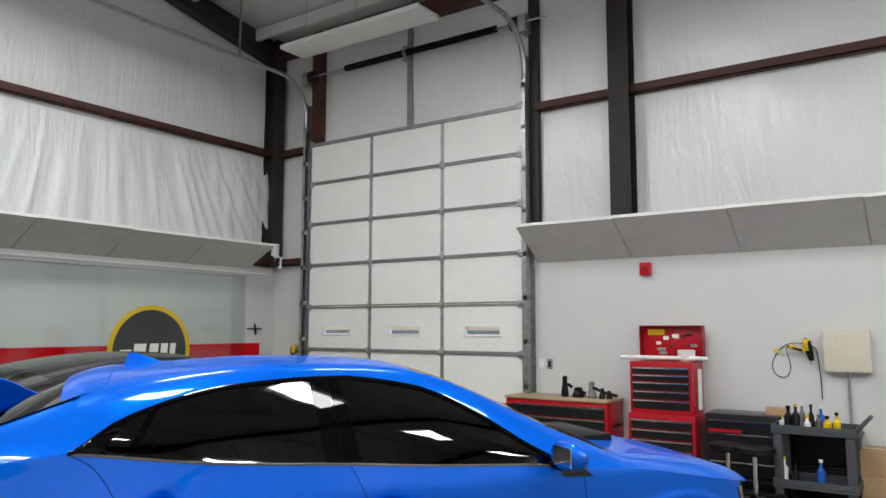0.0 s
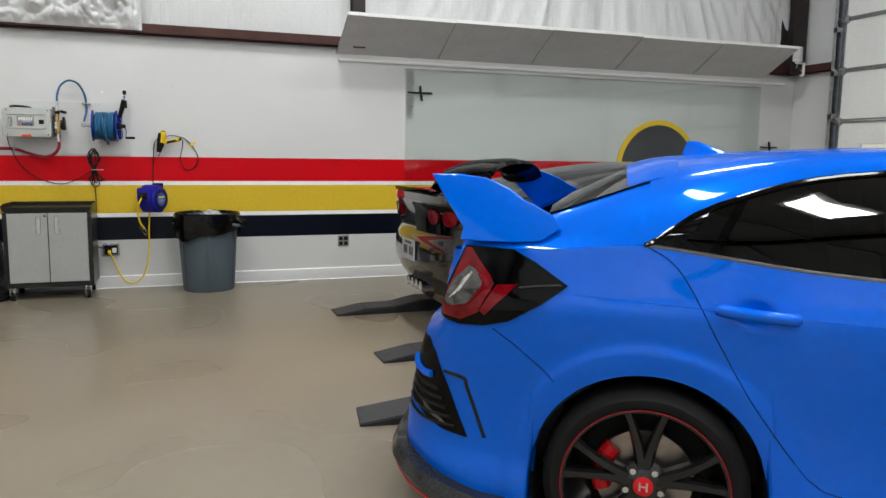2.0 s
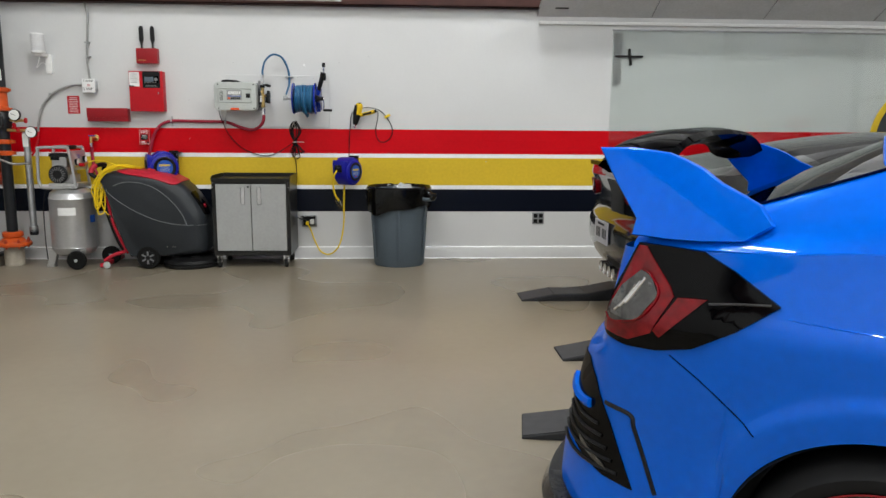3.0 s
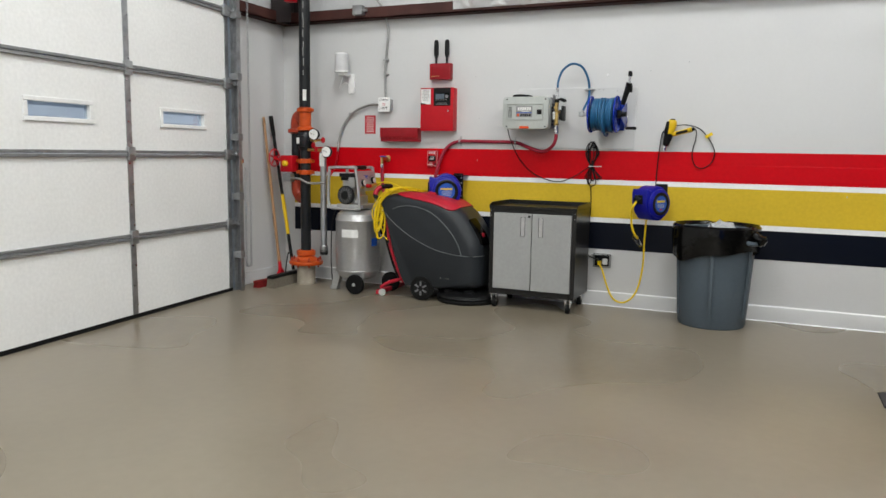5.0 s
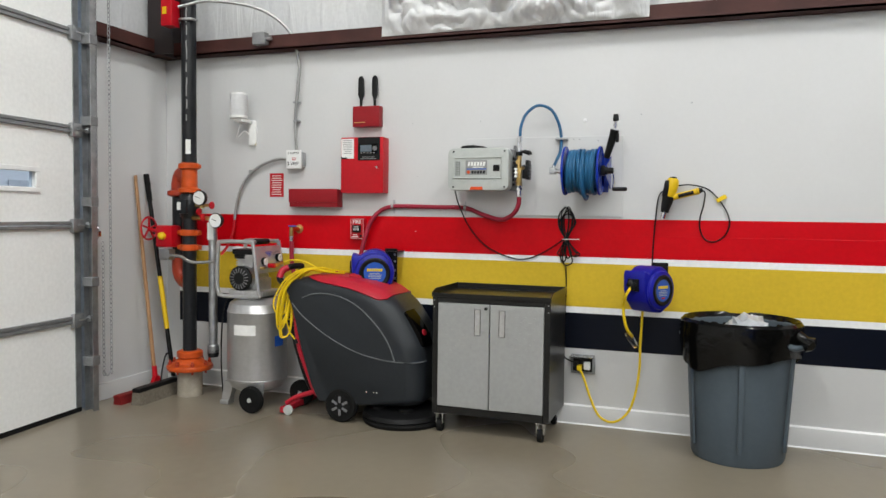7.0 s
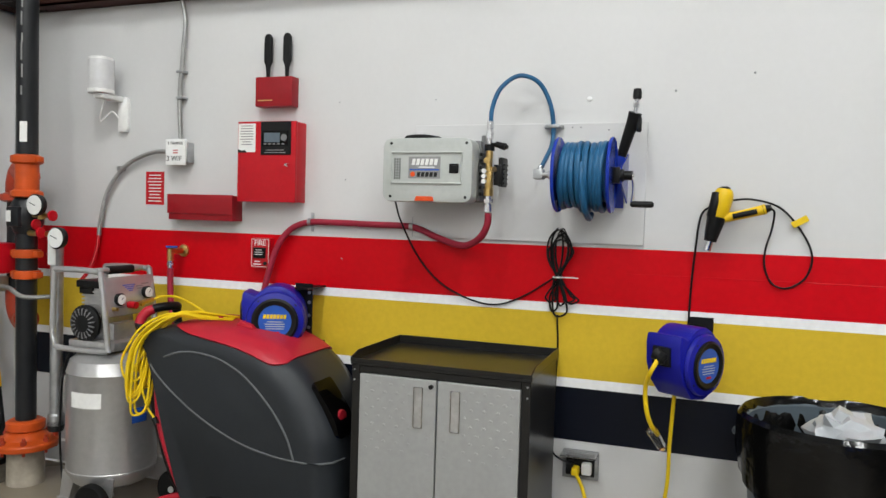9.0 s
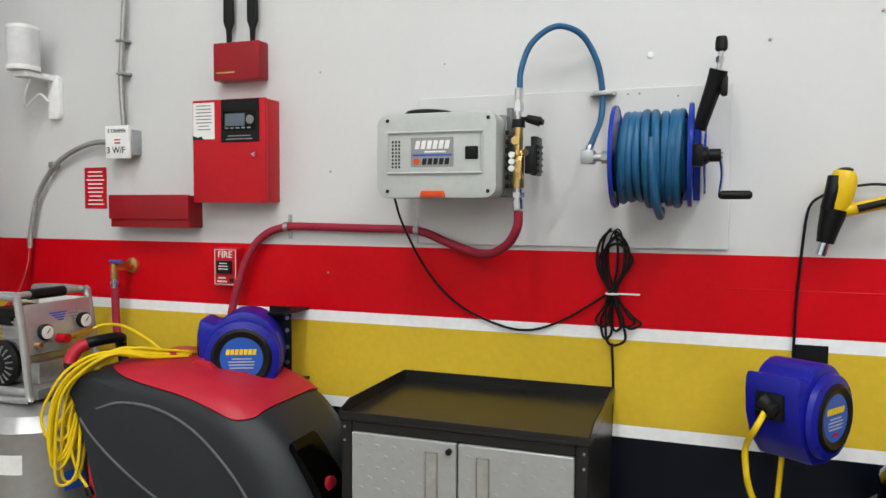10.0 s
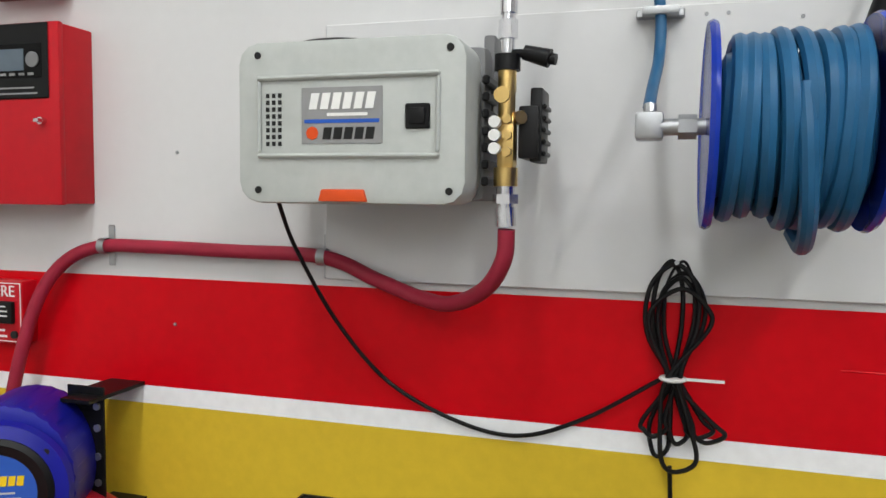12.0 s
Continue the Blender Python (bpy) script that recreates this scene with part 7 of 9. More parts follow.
BLUE = dict(width=1.80, dents=((0.295, 0.888), (1.175, 0.818)), plan=[(-0.925, 0.90), (-0.92, 0.72), (-0.91, 0.52), (-0.885, 0.36), (-0.83, 0.215), (-0.70, 0.09), (-0.48, 0.03), (-0.25, 0.008), (0.0, 0.0), (0.35, 0.005), (0.7, 0.018), (1.2, 0.02), (1.8, 0.015), (2.25, 0.0), (2.6, 0.0), (2.9, 0.03), (3.1, 0.10), (3.25, 0.25), (3.36, 0.5), (3.41, 0.72), (3.42, 0.90)],
            side=[(0.13, 0.05), (0.2, 0.02), (0.26, 0.025), (0.36, 0.05), (0.5, 0.046), (0.7, 0.02), (0.82, 0.004), (0.86, 0.002), (0.92, 0.016), (1.0, 0.035), (1.1, 0.055)],
            rear=[(0.13, 0.12), (0.2, 0.06), (0.3, 0.0), (0.4, 0.008), (0.55, 0.04), (0.68, 0.075), (0.735, 0.1), (0.77, 0.17), (0.85, 0.21), (0.95, 0.245), (1.02, 0.275), (1.06, 0.30), (1.1, 0.32)],
            front=[(0.13, 0.03), (0.2, 0.0), (0.4, 0.02), (0.6, 0.06), (0.75, 0.16), (0.85, 0.22)],
            top=[(-0.9, 1.02), (-0.6, 1.03), (-0.3, 1.05), (-0.03, 1.072), (0.17, 1.05), (0.4, 1.02), (0.57, 1.004), (1.03, 0.975), (1.33, 0.953), (1.85, 0.925), (2.05, 0.905), (2.35, 0.885), (2.76, 0.82), (3.0, 0.775), (3.2, 0.73), (3.42, 0.68)],
            axles=(0.0, 2.605), sill=0.15, arch=0.362, axle_z=0.318)
BLUE_UP = dict(x0=-0.62, x1=3.2, marks=[-0.62, -0.56, -0.5, -0.1, -0.03, -0.02, 2.06, 0.0, 0.02, 1.34, 1.36, 2.1, 2.36],
               centre=[(-0.62, 1.065), (-0.56, 1.09), (-0.42, 1.155), (-0.14, 1.285), (-0.02, 1.338), (0.02, 1.346), (0.13, 1.357), (0.36, 1.372), (0.74, 1.388), (1.0, 1.385), (1.24, 1.372), (1.4, 1.35), (1.6, 1.29), (1.88, 1.18), (2.15, 1.045), (2.3, 0.965), (2.36, 0.945), (2.76, 0.90), (3.0, 0.85), (3.2, 0.78)],
               glass_top=[(-0.62, 1.034), (-0.03, 1.075), (0.1, 1.16), (0.24, 1.22), (0.46, 1.28), (0.6, 1.298), (0.87, 1.316), (1.02, 1.317), (1.15, 1.303), (1.34, 1.268), (1.6, 1.152), (1.85, 0.996), (2.06, 0.908), (2.3, 0.89), (3.2, 0.7)],
               roof_y=[(-0.62, 0.13), (-0.5, 0.16), (-0.3, 0.19), (-0.02, 0.25), (0.3, 0.275), (1.0, 0.27), (1.4, 0.26), (1.9, 0.22), (2.1, 0.17), (2.4, 0.16), (3.0, 0.22), (3.2, 0.35)])


def blue_car(m):
    car = thing("hatchback_car", m, "bright blue hatchback with tall rear wing and black wheels", "car")
    sh = Shell(BLUE)
    H = sh.half
    body = part("body", sh.body_bm(), M_CAR_BLUE, car, "glossy blue body")
    secs = upper_sections(sh, BLUE_UP)
    part("roof", both(secs, 5, 11, -0.02, 1.36, H), M_CAR_BLUE, car)
    for mir in (False, True):
        part("pillar", strip_part(secs, 0, 7, -0.62, -0.03, H, mir), M_CAR_BLUE, car)
        part("roof_rail", strip_part(secs, 5, 7, 1.36, 2.1, H, mir), M_CAR_BLUE, car)
        part("pillar", strip_part(secs, 0, 1, -0.03, 2.1, H, mir), M_GLOSS_BLACK, car, "black belt moulding")
        part("pillar", strip_part(secs, 5, 7, -0.03, -0.02, H, mir), M_CAR_BLUE, car)
        win = part("window", strip_part(secs, 1, 5, -0.03, 2.06, H, mir), M_TINT, car, "dark tinted side glass")
    part("rear_window", both(secs, 7, 11, -0.5, -0.02, H), M_TINT, car, "dark tinted rear glass")
    bm = bmesh.new()
    lay = []
    for k in range(17):
        f = -1 + k / 8
        lay.append([bm.verts.new((a + (0.02 * f * f if a < 0 else 0), H + f * 0.63, b - 0.07 * abs(f) ** 3)) for a, b in ((0.07, 1.352), (0.0, 1.345), (-0.06, 1.332), (-0.11, 1.313), (-0.112, 1.313 - 0.012 * (1 - 0.7 * f ** 4)), (-0.05, 1.331 - 0.036 * (1 - 0.8 * f ** 4)), (0.07, 1.345 - 0.06 * (1 - 0.85 * f ** 4)))])
    for a, b in zip(lay, lay[1:]):
        for i in range(7):
            bm.faces.new((a[i], a[(i + 1) % 7], b[(i + 1) % 7], b[i]))
    bm.faces.new(lay[0])
    bm.faces.new(lay[-1][::-1])
    part("roof_spoiler", bm, M_CAR_BLUE, car, "blue lip over the rear glass")
    part("hatch_panel", both(secs, 7, 11, -0.62, -0.5, H), M_CAR_BLUE, car)
    part("windscreen", both(secs, 7, 11, 1.36, 2.36, H), M_TINT, car, "dark tinted windscreen")
    part("bonnet", both(secs, 0, 11, 2.36, 3.2, H), M_CAR_BLUE, car)
    for mir in (False, True):
        part("cowl", strip_part(secs, 0, 7, 2.1, 2.36, H, mir), M_CAR_BLUE, car)
    # frames round the side glass
    def side_pts(tab, off):
        out = []
        for x, pts in secs:
            if tab[0] <= x <= tab[1]:
                out.append((x, pts[off][0] - 0.004, pts[off][1]))
        return out
    part("window_trim", tube_bm(side_pts((-0.05, 2.08), 5)[::2], 0.009, 8, smooth=False), M_GLOSS_BLACK, car, "black window surround")
    part("window_trim", tube_bm([(a, b - 0.002, c - 0.004) for a, b, c in side_pts((-0.05, 2.12), 1)][::2], 0.008, 8, smooth=False), M_BELT, car, "dark satin belt trim")

    def glass_y(x, z):
        k = min(range(len(secs)), key=lambda i: abs(secs[i][0] - x))
        ps = sorted(secs[k][1][1:6], key=lambda p: p[1])
        return float(np.interp(z, [p[1] for p in ps], [p[0] for p in ps]))

    def on_glass(poly, name, material, label="", out=0.004):
        bm = bmesh.new()
        n = 8
        quad = []
        (xa0, za0), (xb0, zb0), (xb1, zb1), (xa1, za1) = poly
        for i in range(n + 1):
            f = i / n
            l_ = (xa0 + (xa1 - xa0) * f, za0 + (za1 - za0) * f)
            r_ = (xb0 + (xb1 - xb0) * f, zb0 + (zb1 - zb0) * f)
            row = []
            for o in (out, -0.006):
                for p in (l_, r_):
                    row.append(bm.verts.new((p[0], glass_y(*p) - o, p[1])))
            quad.append(row)
        for a, b in zip(quad, quad[1:]):
            for i, j in ((0, 1), (1, 3), (3, 2), (2, 0)):
                bm.faces.new((a[i], a[j], b[j], b[i]))
        bm.faces.new((quad[0][0], quad[0][1], quad[0][3], quad[0][2]))
        bm.faces.new((quad[-1][2], quad[-1][3], quad[-1][1], quad[-1][0]))
        return part(name, bm, material, car, label)
    on_glass([(1.0, 0.982), (1.062, 0.979), (0.985, 1.312), (0.94, 1.314)], "pillar_cover", M_GLOSS_BLACK, "gloss black pillar cover", 0.006)
    on_glass([(0.915, 0.989), (0.992, 0.985), (0.932, 1.313), (0.862, 1.313)], "pillar_cover", M_GLOSS_BLACK)
    on_glass([(0.155, 1.056), (0.185, 1.052), (0.27, 1.222), (0.24, 1.212)], "quarter_divider", M_GLOSS_BLACK)
    on_glass([(-0.03, 1.08), (0.07, 1.066), (0.16, 1.18), (0.07, 1.14)], "quarter_panel", M_GLOSS_BLACK, "black quarter trim", 0.006)
    # panel gaps
    gaps = [[(-0.02, 1.07), (0.05, 1.03), (0.112, 0.952), (0.2, 0.79), (0.3, 0.62), (0.44, 0.43), (0.5, 0.37), (0.56, 0.345), (0.75, 0.325), (1.05, 0.315)],
            [(1.01, 0.975), (1.05, 0.9), (1.085, 0.807), (1.10, 0.65), (1.085, 0.45), (1.05, 0.315)],
            [(1.05, 0.315), (1.4, 0.31), (1.75, 0.315), (1.98, 0.36), (2.06, 0.5), (2.09, 0.7), (2.07, 0.9)],
            [(-0.5, 0.785), (-0.42, 0.735), (-0.34, 0.672), (-0.29, 0.63)]]
    for g in gaps:
        part("panel_gap", sh.line_bm(g, 0.0018, -0.0005), M_GAP, car)
    part("panel_gap", tube_bm([(x, p[7][0] - 0.004, p[7][1] + 0.002) for x, p in secs if -0.5 <= x <= -0.02], 0.0035, 6, smooth=False), M_GAP, car)
    # crease along the doors
    part("shoulder_crease", sh.line_bm([(-0.24, 0.915), (0.1, 0.9), (0.4, 0.885), (0.8, 0.865), (1.4, 0.84)], 0.0025, -0.001), M_CAR_BLUE, car)
    # handles
    for x0, z0 in ((0.19, 0.888), (1.07, 0.818)):
        hd = part("door_handle", merge(tube_bm([sh.at(x0 + 0.0, z0 + 0.012, 0.002), sh.at(x0 + 0.025, z0 + 0.01, 0.018), sh.at(x0 + 0.105, z0 + 0.003, 0.044), sh.at(x0 + 0.19, z0 - 0.004, 0.018), sh.at(x0 + 0.215, z0 - 0.006, 0.002)], 0.019, 12)), M_CAR_BLUE, car)
    # tail lamp
    lamp = part("tail_lamp", sh.patch_bm([(-0.255, 0.94), (-0.34, 0.875), (-0.44, 0.815), (-0.53, 0.792), (-0.62, 0.786), (-0.735, 0.80), (-0.74, 0.82), (-0.69, 0.91), (-0.65, 0.985), (-0.62, 1.045), (-0.54, 1.045), (-0.44, 1.042), (-0.36, 1.005)], 0.010, cuts=3), M_GLOSS_BLACK, car, "gloss black lamp housing")
    part("red_lens", sh.patch_bm([(-0.615, 1.04), (-0.592, 1.04), (-0.512, 0.955), (-0.497, 0.93), (-0.546, 0.834), (-0.61, 0.804), (-0.728, 0.812), (-0.70, 0.86), (-0.655, 0.945)], 0.014, cuts=3), M_LAMP_RED, lamp, "red lens band")
    part("clear_lens", sh.patch_bm([(-0.59, 0.985), (-0.562, 0.972), (-0.536, 0.928), (-0.583, 0.862), (-0.665, 0.843), (-0.695, 0.856), (-0.648, 0.935)], 0.018, cuts=3), M_LAMP_CLEAR, lamp, "clear lens")
    part("red_lens", sh.patch_bm([(-0.486, 0.93), (-0.414, 0.936), (-0.522, 0.827), (-0.54, 0.842)], 0.014, cuts=2), M_LAMP_RED, lamp)
    for k in range(3):
        part("reflector", sh.line_bm([(-0.655 + 0.016 * k, 0.872 + 0.012 * k), (-0.625 + 0.014 * k, 0.905 + 0.014 * k), (-0.60 + 0.012 * k, 0.945 + 0.01 * k)], 0.0035, 0.0185), M_CHROME, lamp, "bright reflector strip")
    part("lens_rim", sh.line_bm([(-0.59, 0.985), (-0.562, 0.972), (-0.536, 0.928), (-0.583, 0.862), (-0.665, 0.843), (-0.695, 0.856)], 0.003, 0.018), M_LAMP_RED, lamp)
    part("lamp_line", sh.line_bm([(-0.275, 0.942), (-0.34, 0.936), (-0.41, 0.926)], 0.003, 0.010), M_BELT, lamp)
    part("badge", sh.patch_bm([(-0.80, 0.935), (-0.755, 0.93), (-0.76, 0.955), (-0.80, 0.96)], 0.006, cuts=1), M_CALIPER, car, "small red badge")
    # rear vent and slit
    vent = part("bumper_vent", sh.patch_bm([(-0.60, 0.385), (-0.70, 0.395), (-0.85, 0.44), (-0.99, 0.49), (-1.02, 0.6), (-0.93, 0.70), (-0.82, 0.70), (-0.75, 0.66), (-0.68, 0.55)], 0.004, cuts=3), M_GLOSS_BLACK, car, "black bumper vent")
    part("vent_blade", sh.line_bm([(-0.98, 0.60), (-0.86, 0.575), (-0.77, 0.58)], 0.014, 0.006), M_CAR_BLUE, vent)
    for k in range(5):
        part("vent_slat", sh.line_bm([(-0.95, 0.56 - 0.03 * k), (-0.85, 0.54 - 0.03 * k), (-0.73 + 0.02 * k, 0.535 - 0.03 * k)], 0.006, 0.004), M_BLACK_PLASTIC, vent)
    part("reflector", sh.patch_bm([(-0.68, 0.41), (-0.80, 0.45), (-0.83, 0.48), (-0.70, 0.43)], 0.008, cuts=1), M_LAMP_CLEAR, vent)
    part("bumper_slit", sh.line_bm([(-0.70, 0.604), (-0.612, 0.594), (-0.60, 0.56), (-0.572, 0.49), (-0.534, 0.395)], 0.007, -0.001), M_BLACK_PLASTIC, car, "narrow black bumper slit")
    # lower lips
    def lip_bm(u0, u1, z0, z1, o0, o1, n=60, rise=0.0):
        bm = bmesh.new()
        rows = []
        for i in range(n + 1):
            u = u0 + (u1 - u0) * i / n
            ref = sh.at(u, 0.26)
            _, _, nn = sh.plan(u)
            up = rise * min(1, max(0, (-0.55 - u) / 0.4))
            rows.append([bm.verts.new(Vector((ref.x, ref.y, z + up)) + nn * o) for z, o in ((z0, o0 - 0.05), (z0, o0), (z0 + (z1 - z0) * 0.5, o1), (z1, o1 - 0.02), (z1, -0.03))])
        for a, b in zip(rows, rows[1:]):
            for j in range(4):
                bm.faces.new((a[j], a[j + 1], b[j + 1], b[j]))
        return bm
    part("rear_diffuser", lip_bm(-1.58, -0.44, 0.13, 0.215, 0.05, 0.07, rise=0.075), M_CARBON, car, "carbon-look rear lip")
    def lip_line(u0, u1, z, o, r, n=50):
        pts = []
        for i in range(n + 1):
            u = u0 + (u1 - u0) * i / n
            ref = sh.at(u, 0.26)
            _, _, nn = sh.plan(u)
            pts.append(Vector((ref.x, ref.y, z + 0.075 * min(1, max(0, (-0.55 - u) / 0.4)))) + nn * o)
        return tube_bm(pts, r, 6, smooth=False)
    part("red_stripe", lip_line(-1.58, -0.44, 0.134, 0.052, 0.0035), M_CALIPER, car, "thin red stripe")
    part("side_skirt", lip_bm(0.42, 2.18, 0.11, 0.20, 0.01, 0.03), M_BLACK_PLASTIC, car, "black side skirt")
    part("skirt_fin", prism_bm([(0.36, 0.14), (0.62, 0.14), (0.52, 0.3), (0.42, 0.33), (0.385, 0.3)], "Y", -0.015, 0.03, 0.006), M_CARBON, car)
    part("fender_vent", sh.patch_bm([(2.14, 0.62), (2.2, 0.60), (2.22, 0.72), (2.13, 0.76), (2.12, 0.72)], 0.006), M_BLACK_PLASTIC, car)
    part("headlamp", sh.patch_bm([(3.05, 0.67), (3.3, 0.66), (3.35, 0.70), (3.15, 0.745), (3.0, 0.745)], 0.008), M_LAMP_CLEAR, car, "front headlamp")
    part("bonnet_scoop", prism_bm([(2.42, 0.6), (2.62, 0.62), (2.62, 1.18), (2.42, 1.2)], "Z", 0.9, 0.952, 0.012), M_BLACK_PLASTIC, car, "black bonnet scoop")
    part("wiper", tube_bm([(2.35, 0.25, 0.925), (2.28, 0.5, 0.985), (2.24, 0.85, 1.01)], 0.008, 6), M_BLACK_PLASTIC, car)
    # wheels
    for x in BLUE["axles"]:
        for y, s in ((-0.004, -1), (2 * H + 0.004, 1)):
            w = wheel(car, x, y, BLUE["axle_z"], BLUE["axle_z"], s, ring=M_CALIPER)
            pts = [(x + 0.135 * math.cos(radians(a)), y - s * 0.1, BLUE["axle_z"] + 0.135 * math.sin(radians(a))) for a in range(135, 200, 8)]
            part("brake_caliper", tube_bm(pts, 0.03, 10, smooth=False), M_CALIPER, w, "red brake caliper")
            part("wheel_liner", lathe_bm([(0.355, -s * 0.30), (0.358, -s * 0.02)], "Y", 40, (x, y, BLUE["axle_z"] + 0.0), False), M_RUBBER, car)
    # wing
    for mir in (0, 1):
        def yy(v):
            return 2 * H - v if mir else v
        bm = bmesh.new()
        outer = [(-0.75, 1.277), (-0.66, 1.279), (-0.56, 1.268), (-0.51, 1.25), (-0.468, 1.232), (-0.418, 1.199), (-0.372, 1.178), (-0.322, 1.153), (-0.288, 1.11), (-0.345, 1.071), (-0.436, 1.063), (-0.525, 1.061), (-0.62, 1.064), (-0.615, 1.104), (-0.69, 1.195)]
        lay = []
        for t, k in ((0.0, 0.97), (0.006, 1.0), (0.026, 1.0), (0.032, 0.97)):
            cx, cz = -0.5, 1.17
            lay.append([bm.verts.new((cx + (a - cx) * k, yy(0.07 + t + 0.1 * (-0.265 - a) + 0.45 * (b - 1.09)), cz + (b - cz) * k)) for a, b in outer])
        for a, b in zip(lay, lay[1:]):
            for i in range(len(outer)):
                bm.faces.new((a[i], a[(i + 1) % len(outer)], b[(i + 1) % len(outer)], b[i]))
        bm.faces.new(lay[0])
        bm.faces.new(lay[-1][::-1])
        part("wing_endplate", bm, M_CAR_BLUE, car, "blue wing endplate")
    foil = [(-0.76, 1.262), (-0.75, 1.276), (-0.70, 1.292), (-0.62, 1.298), (-0.57, 1.29), (-0.555, 1.276), (-0.60, 1.25), (-0.68, 1.24), (-0.73, 1.245)]
    bm = bmesh.new()
    lay = []
    for k in range(25):
        f = k / 24
        y = 0.222 + (2 * H - 0.444) * f
        arch_z = 0.035 * math.sin(math.pi * f) ** 0.5 - 0.035 * abs(2 * f - 1) ** 5
        lay.append([bm.verts.new((a, y, b + arch_z)) for a, b in foil])
    for a, b in zip(lay, lay[1:]):
        for i in range(len(foil)):
            bm.faces.new((a[i], a[(i + 1) % len(foil)], b[(i + 1) % len(foil)], b[i]))
    part("wing_blade", bm, M_GLOSS_BLACK, car, "gloss black wing blade")
    # roof-end spoiler and fin
    fin = bmesh.new()
    lay = []
    for k, wv in ((0.0, 0.034), (0.35, 0.026), (0.7, 0.014), (1.0, 0.004)):
        x0, x1 = 0.10 + 0.02 * k, 0.31 - 0.15 * k
        lay.append([fin.verts.new((x0 + (x1 - x0) * i / 5, 0.90 + sgn * wv * math.sin(math.pi * min(1, (i + 0.6) / 6)), 1.352 + 0.058 * k)) for sgn, rng in ((1, range(6)), (-1, range(5, -1, -1))) for i in rng])
    for a, b in zip(lay, lay[1:]):
        for i in range(12):
            fin.faces.new((a[i], a[(i + 1) % 12], b[(i + 1) % 12], b[i]))
    fin.faces.new(lay[-1])
    part("antenna_fin", fin, M_CAR_BLUE, car, "blue shark-fin antenna")
    # mirror
    part("mirror_arm", tube_bm([(1.93, 0.03, 0.925), (1.93, -0.03, 0.93), (1.92, -0.07, 0.95)], 0.02, 10), M_GLOSS_BLACK, car)
    for mir in (0, 1):
        bm = bmesh.new()
        bmesh.ops.create_icosphere(bm, subdivisions=3, radius=1)
        for v in bm.verts:
            c = v.co.copy()
            v.co = Vector((1.93 + 0.065 * c.x - 0.02 * c.y, -0.10 + 0.105 * c.y, 0.985 + 0.062 * c.z))
            if v.co.x < 1.90:
                v.co.x = 1.90
            if mir:
                v.co.y = 2 * H - v.co.y
        mr = part("mirror_cap", bm, M_CAR_BLUE, car, "blue door mirror")
        part("mirror_glass", box_bm((1.895, (-0.18 if not mir else 2 * H + 0.03), 0.945), (1.899, (-0.03 if not mir else 2 * H + 0.18), 1.025)), M_CHROME, mr)
    part("mirror_base", sh.patch_bm([(1.97, 0.875), (2.12, 0.87), (2.07, 0.905), (1.95, 0.915)], 0.008), M_BLACK_PLASTIC, car)
    # cabin
    part("cabin_floor", box_bm((-0.4, 0.2, 0.3), (2.2, 2 * H - 0.2, 0.5)), M_SEAT, car)
    part("dashboard", box_bm((1.75, 0.2, 0.5), (2.2, 2 * H - 0.2, 0.93), 0.05), M_SEAT, car)
    part("rear_seat", merge(box_bm((0.15, 0.25, 0.5), (0.55, 2 * H - 0.25, 0.7), 0.05), moved(box_bm((-0.07, 0.25, 0), (0.07, 2 * H - 0.25, 0.5), 0.05), pose(0.2, 0, 0.62, 0, -15, 0))), M_SEAT, car)
    for y in (0.48, 1.32):
        part("front_seat", merge(box_bm((0.95, y - 0.25, 0.45), (1.4, y + 0.25, 0.62), 0.06), moved(box_bm((-0.07, -0.24, 0), (0.07, 0.24, 0.52), 0.06), pose(0.95, y, 0.6, 0, -14, 0)), moved(box_bm((-0.05, -0.13, 0.52), (0.05, 0.13, 0.69), 0.04), pose(0.95, y, 0.6, 0, -14, 0))), M_SEAT, car)
        part("headrest", box_bm((0.05, y - 0.12, 1.08), (0.13, y + 0.12, 1.22), 0.035), M_SEAT, car)
    part("headliner", strip_part(secs, 9, 11, 0.05, 1.3, H, False, -0.03), M_SEAT, car)
    part("steering_wheel", lathe_bm([(0.16, -0.014), (0.178, -0.01), (0.178, 0.01), (0.16, 0.014), (0.16, -0.014)], "X", 28, (1.65, 1.32, 0.88), False), M_BLACK_PLASTIC, car)
    return car


blue_car(pose(-2.777, 1.387, 0, 0, 0, 55))


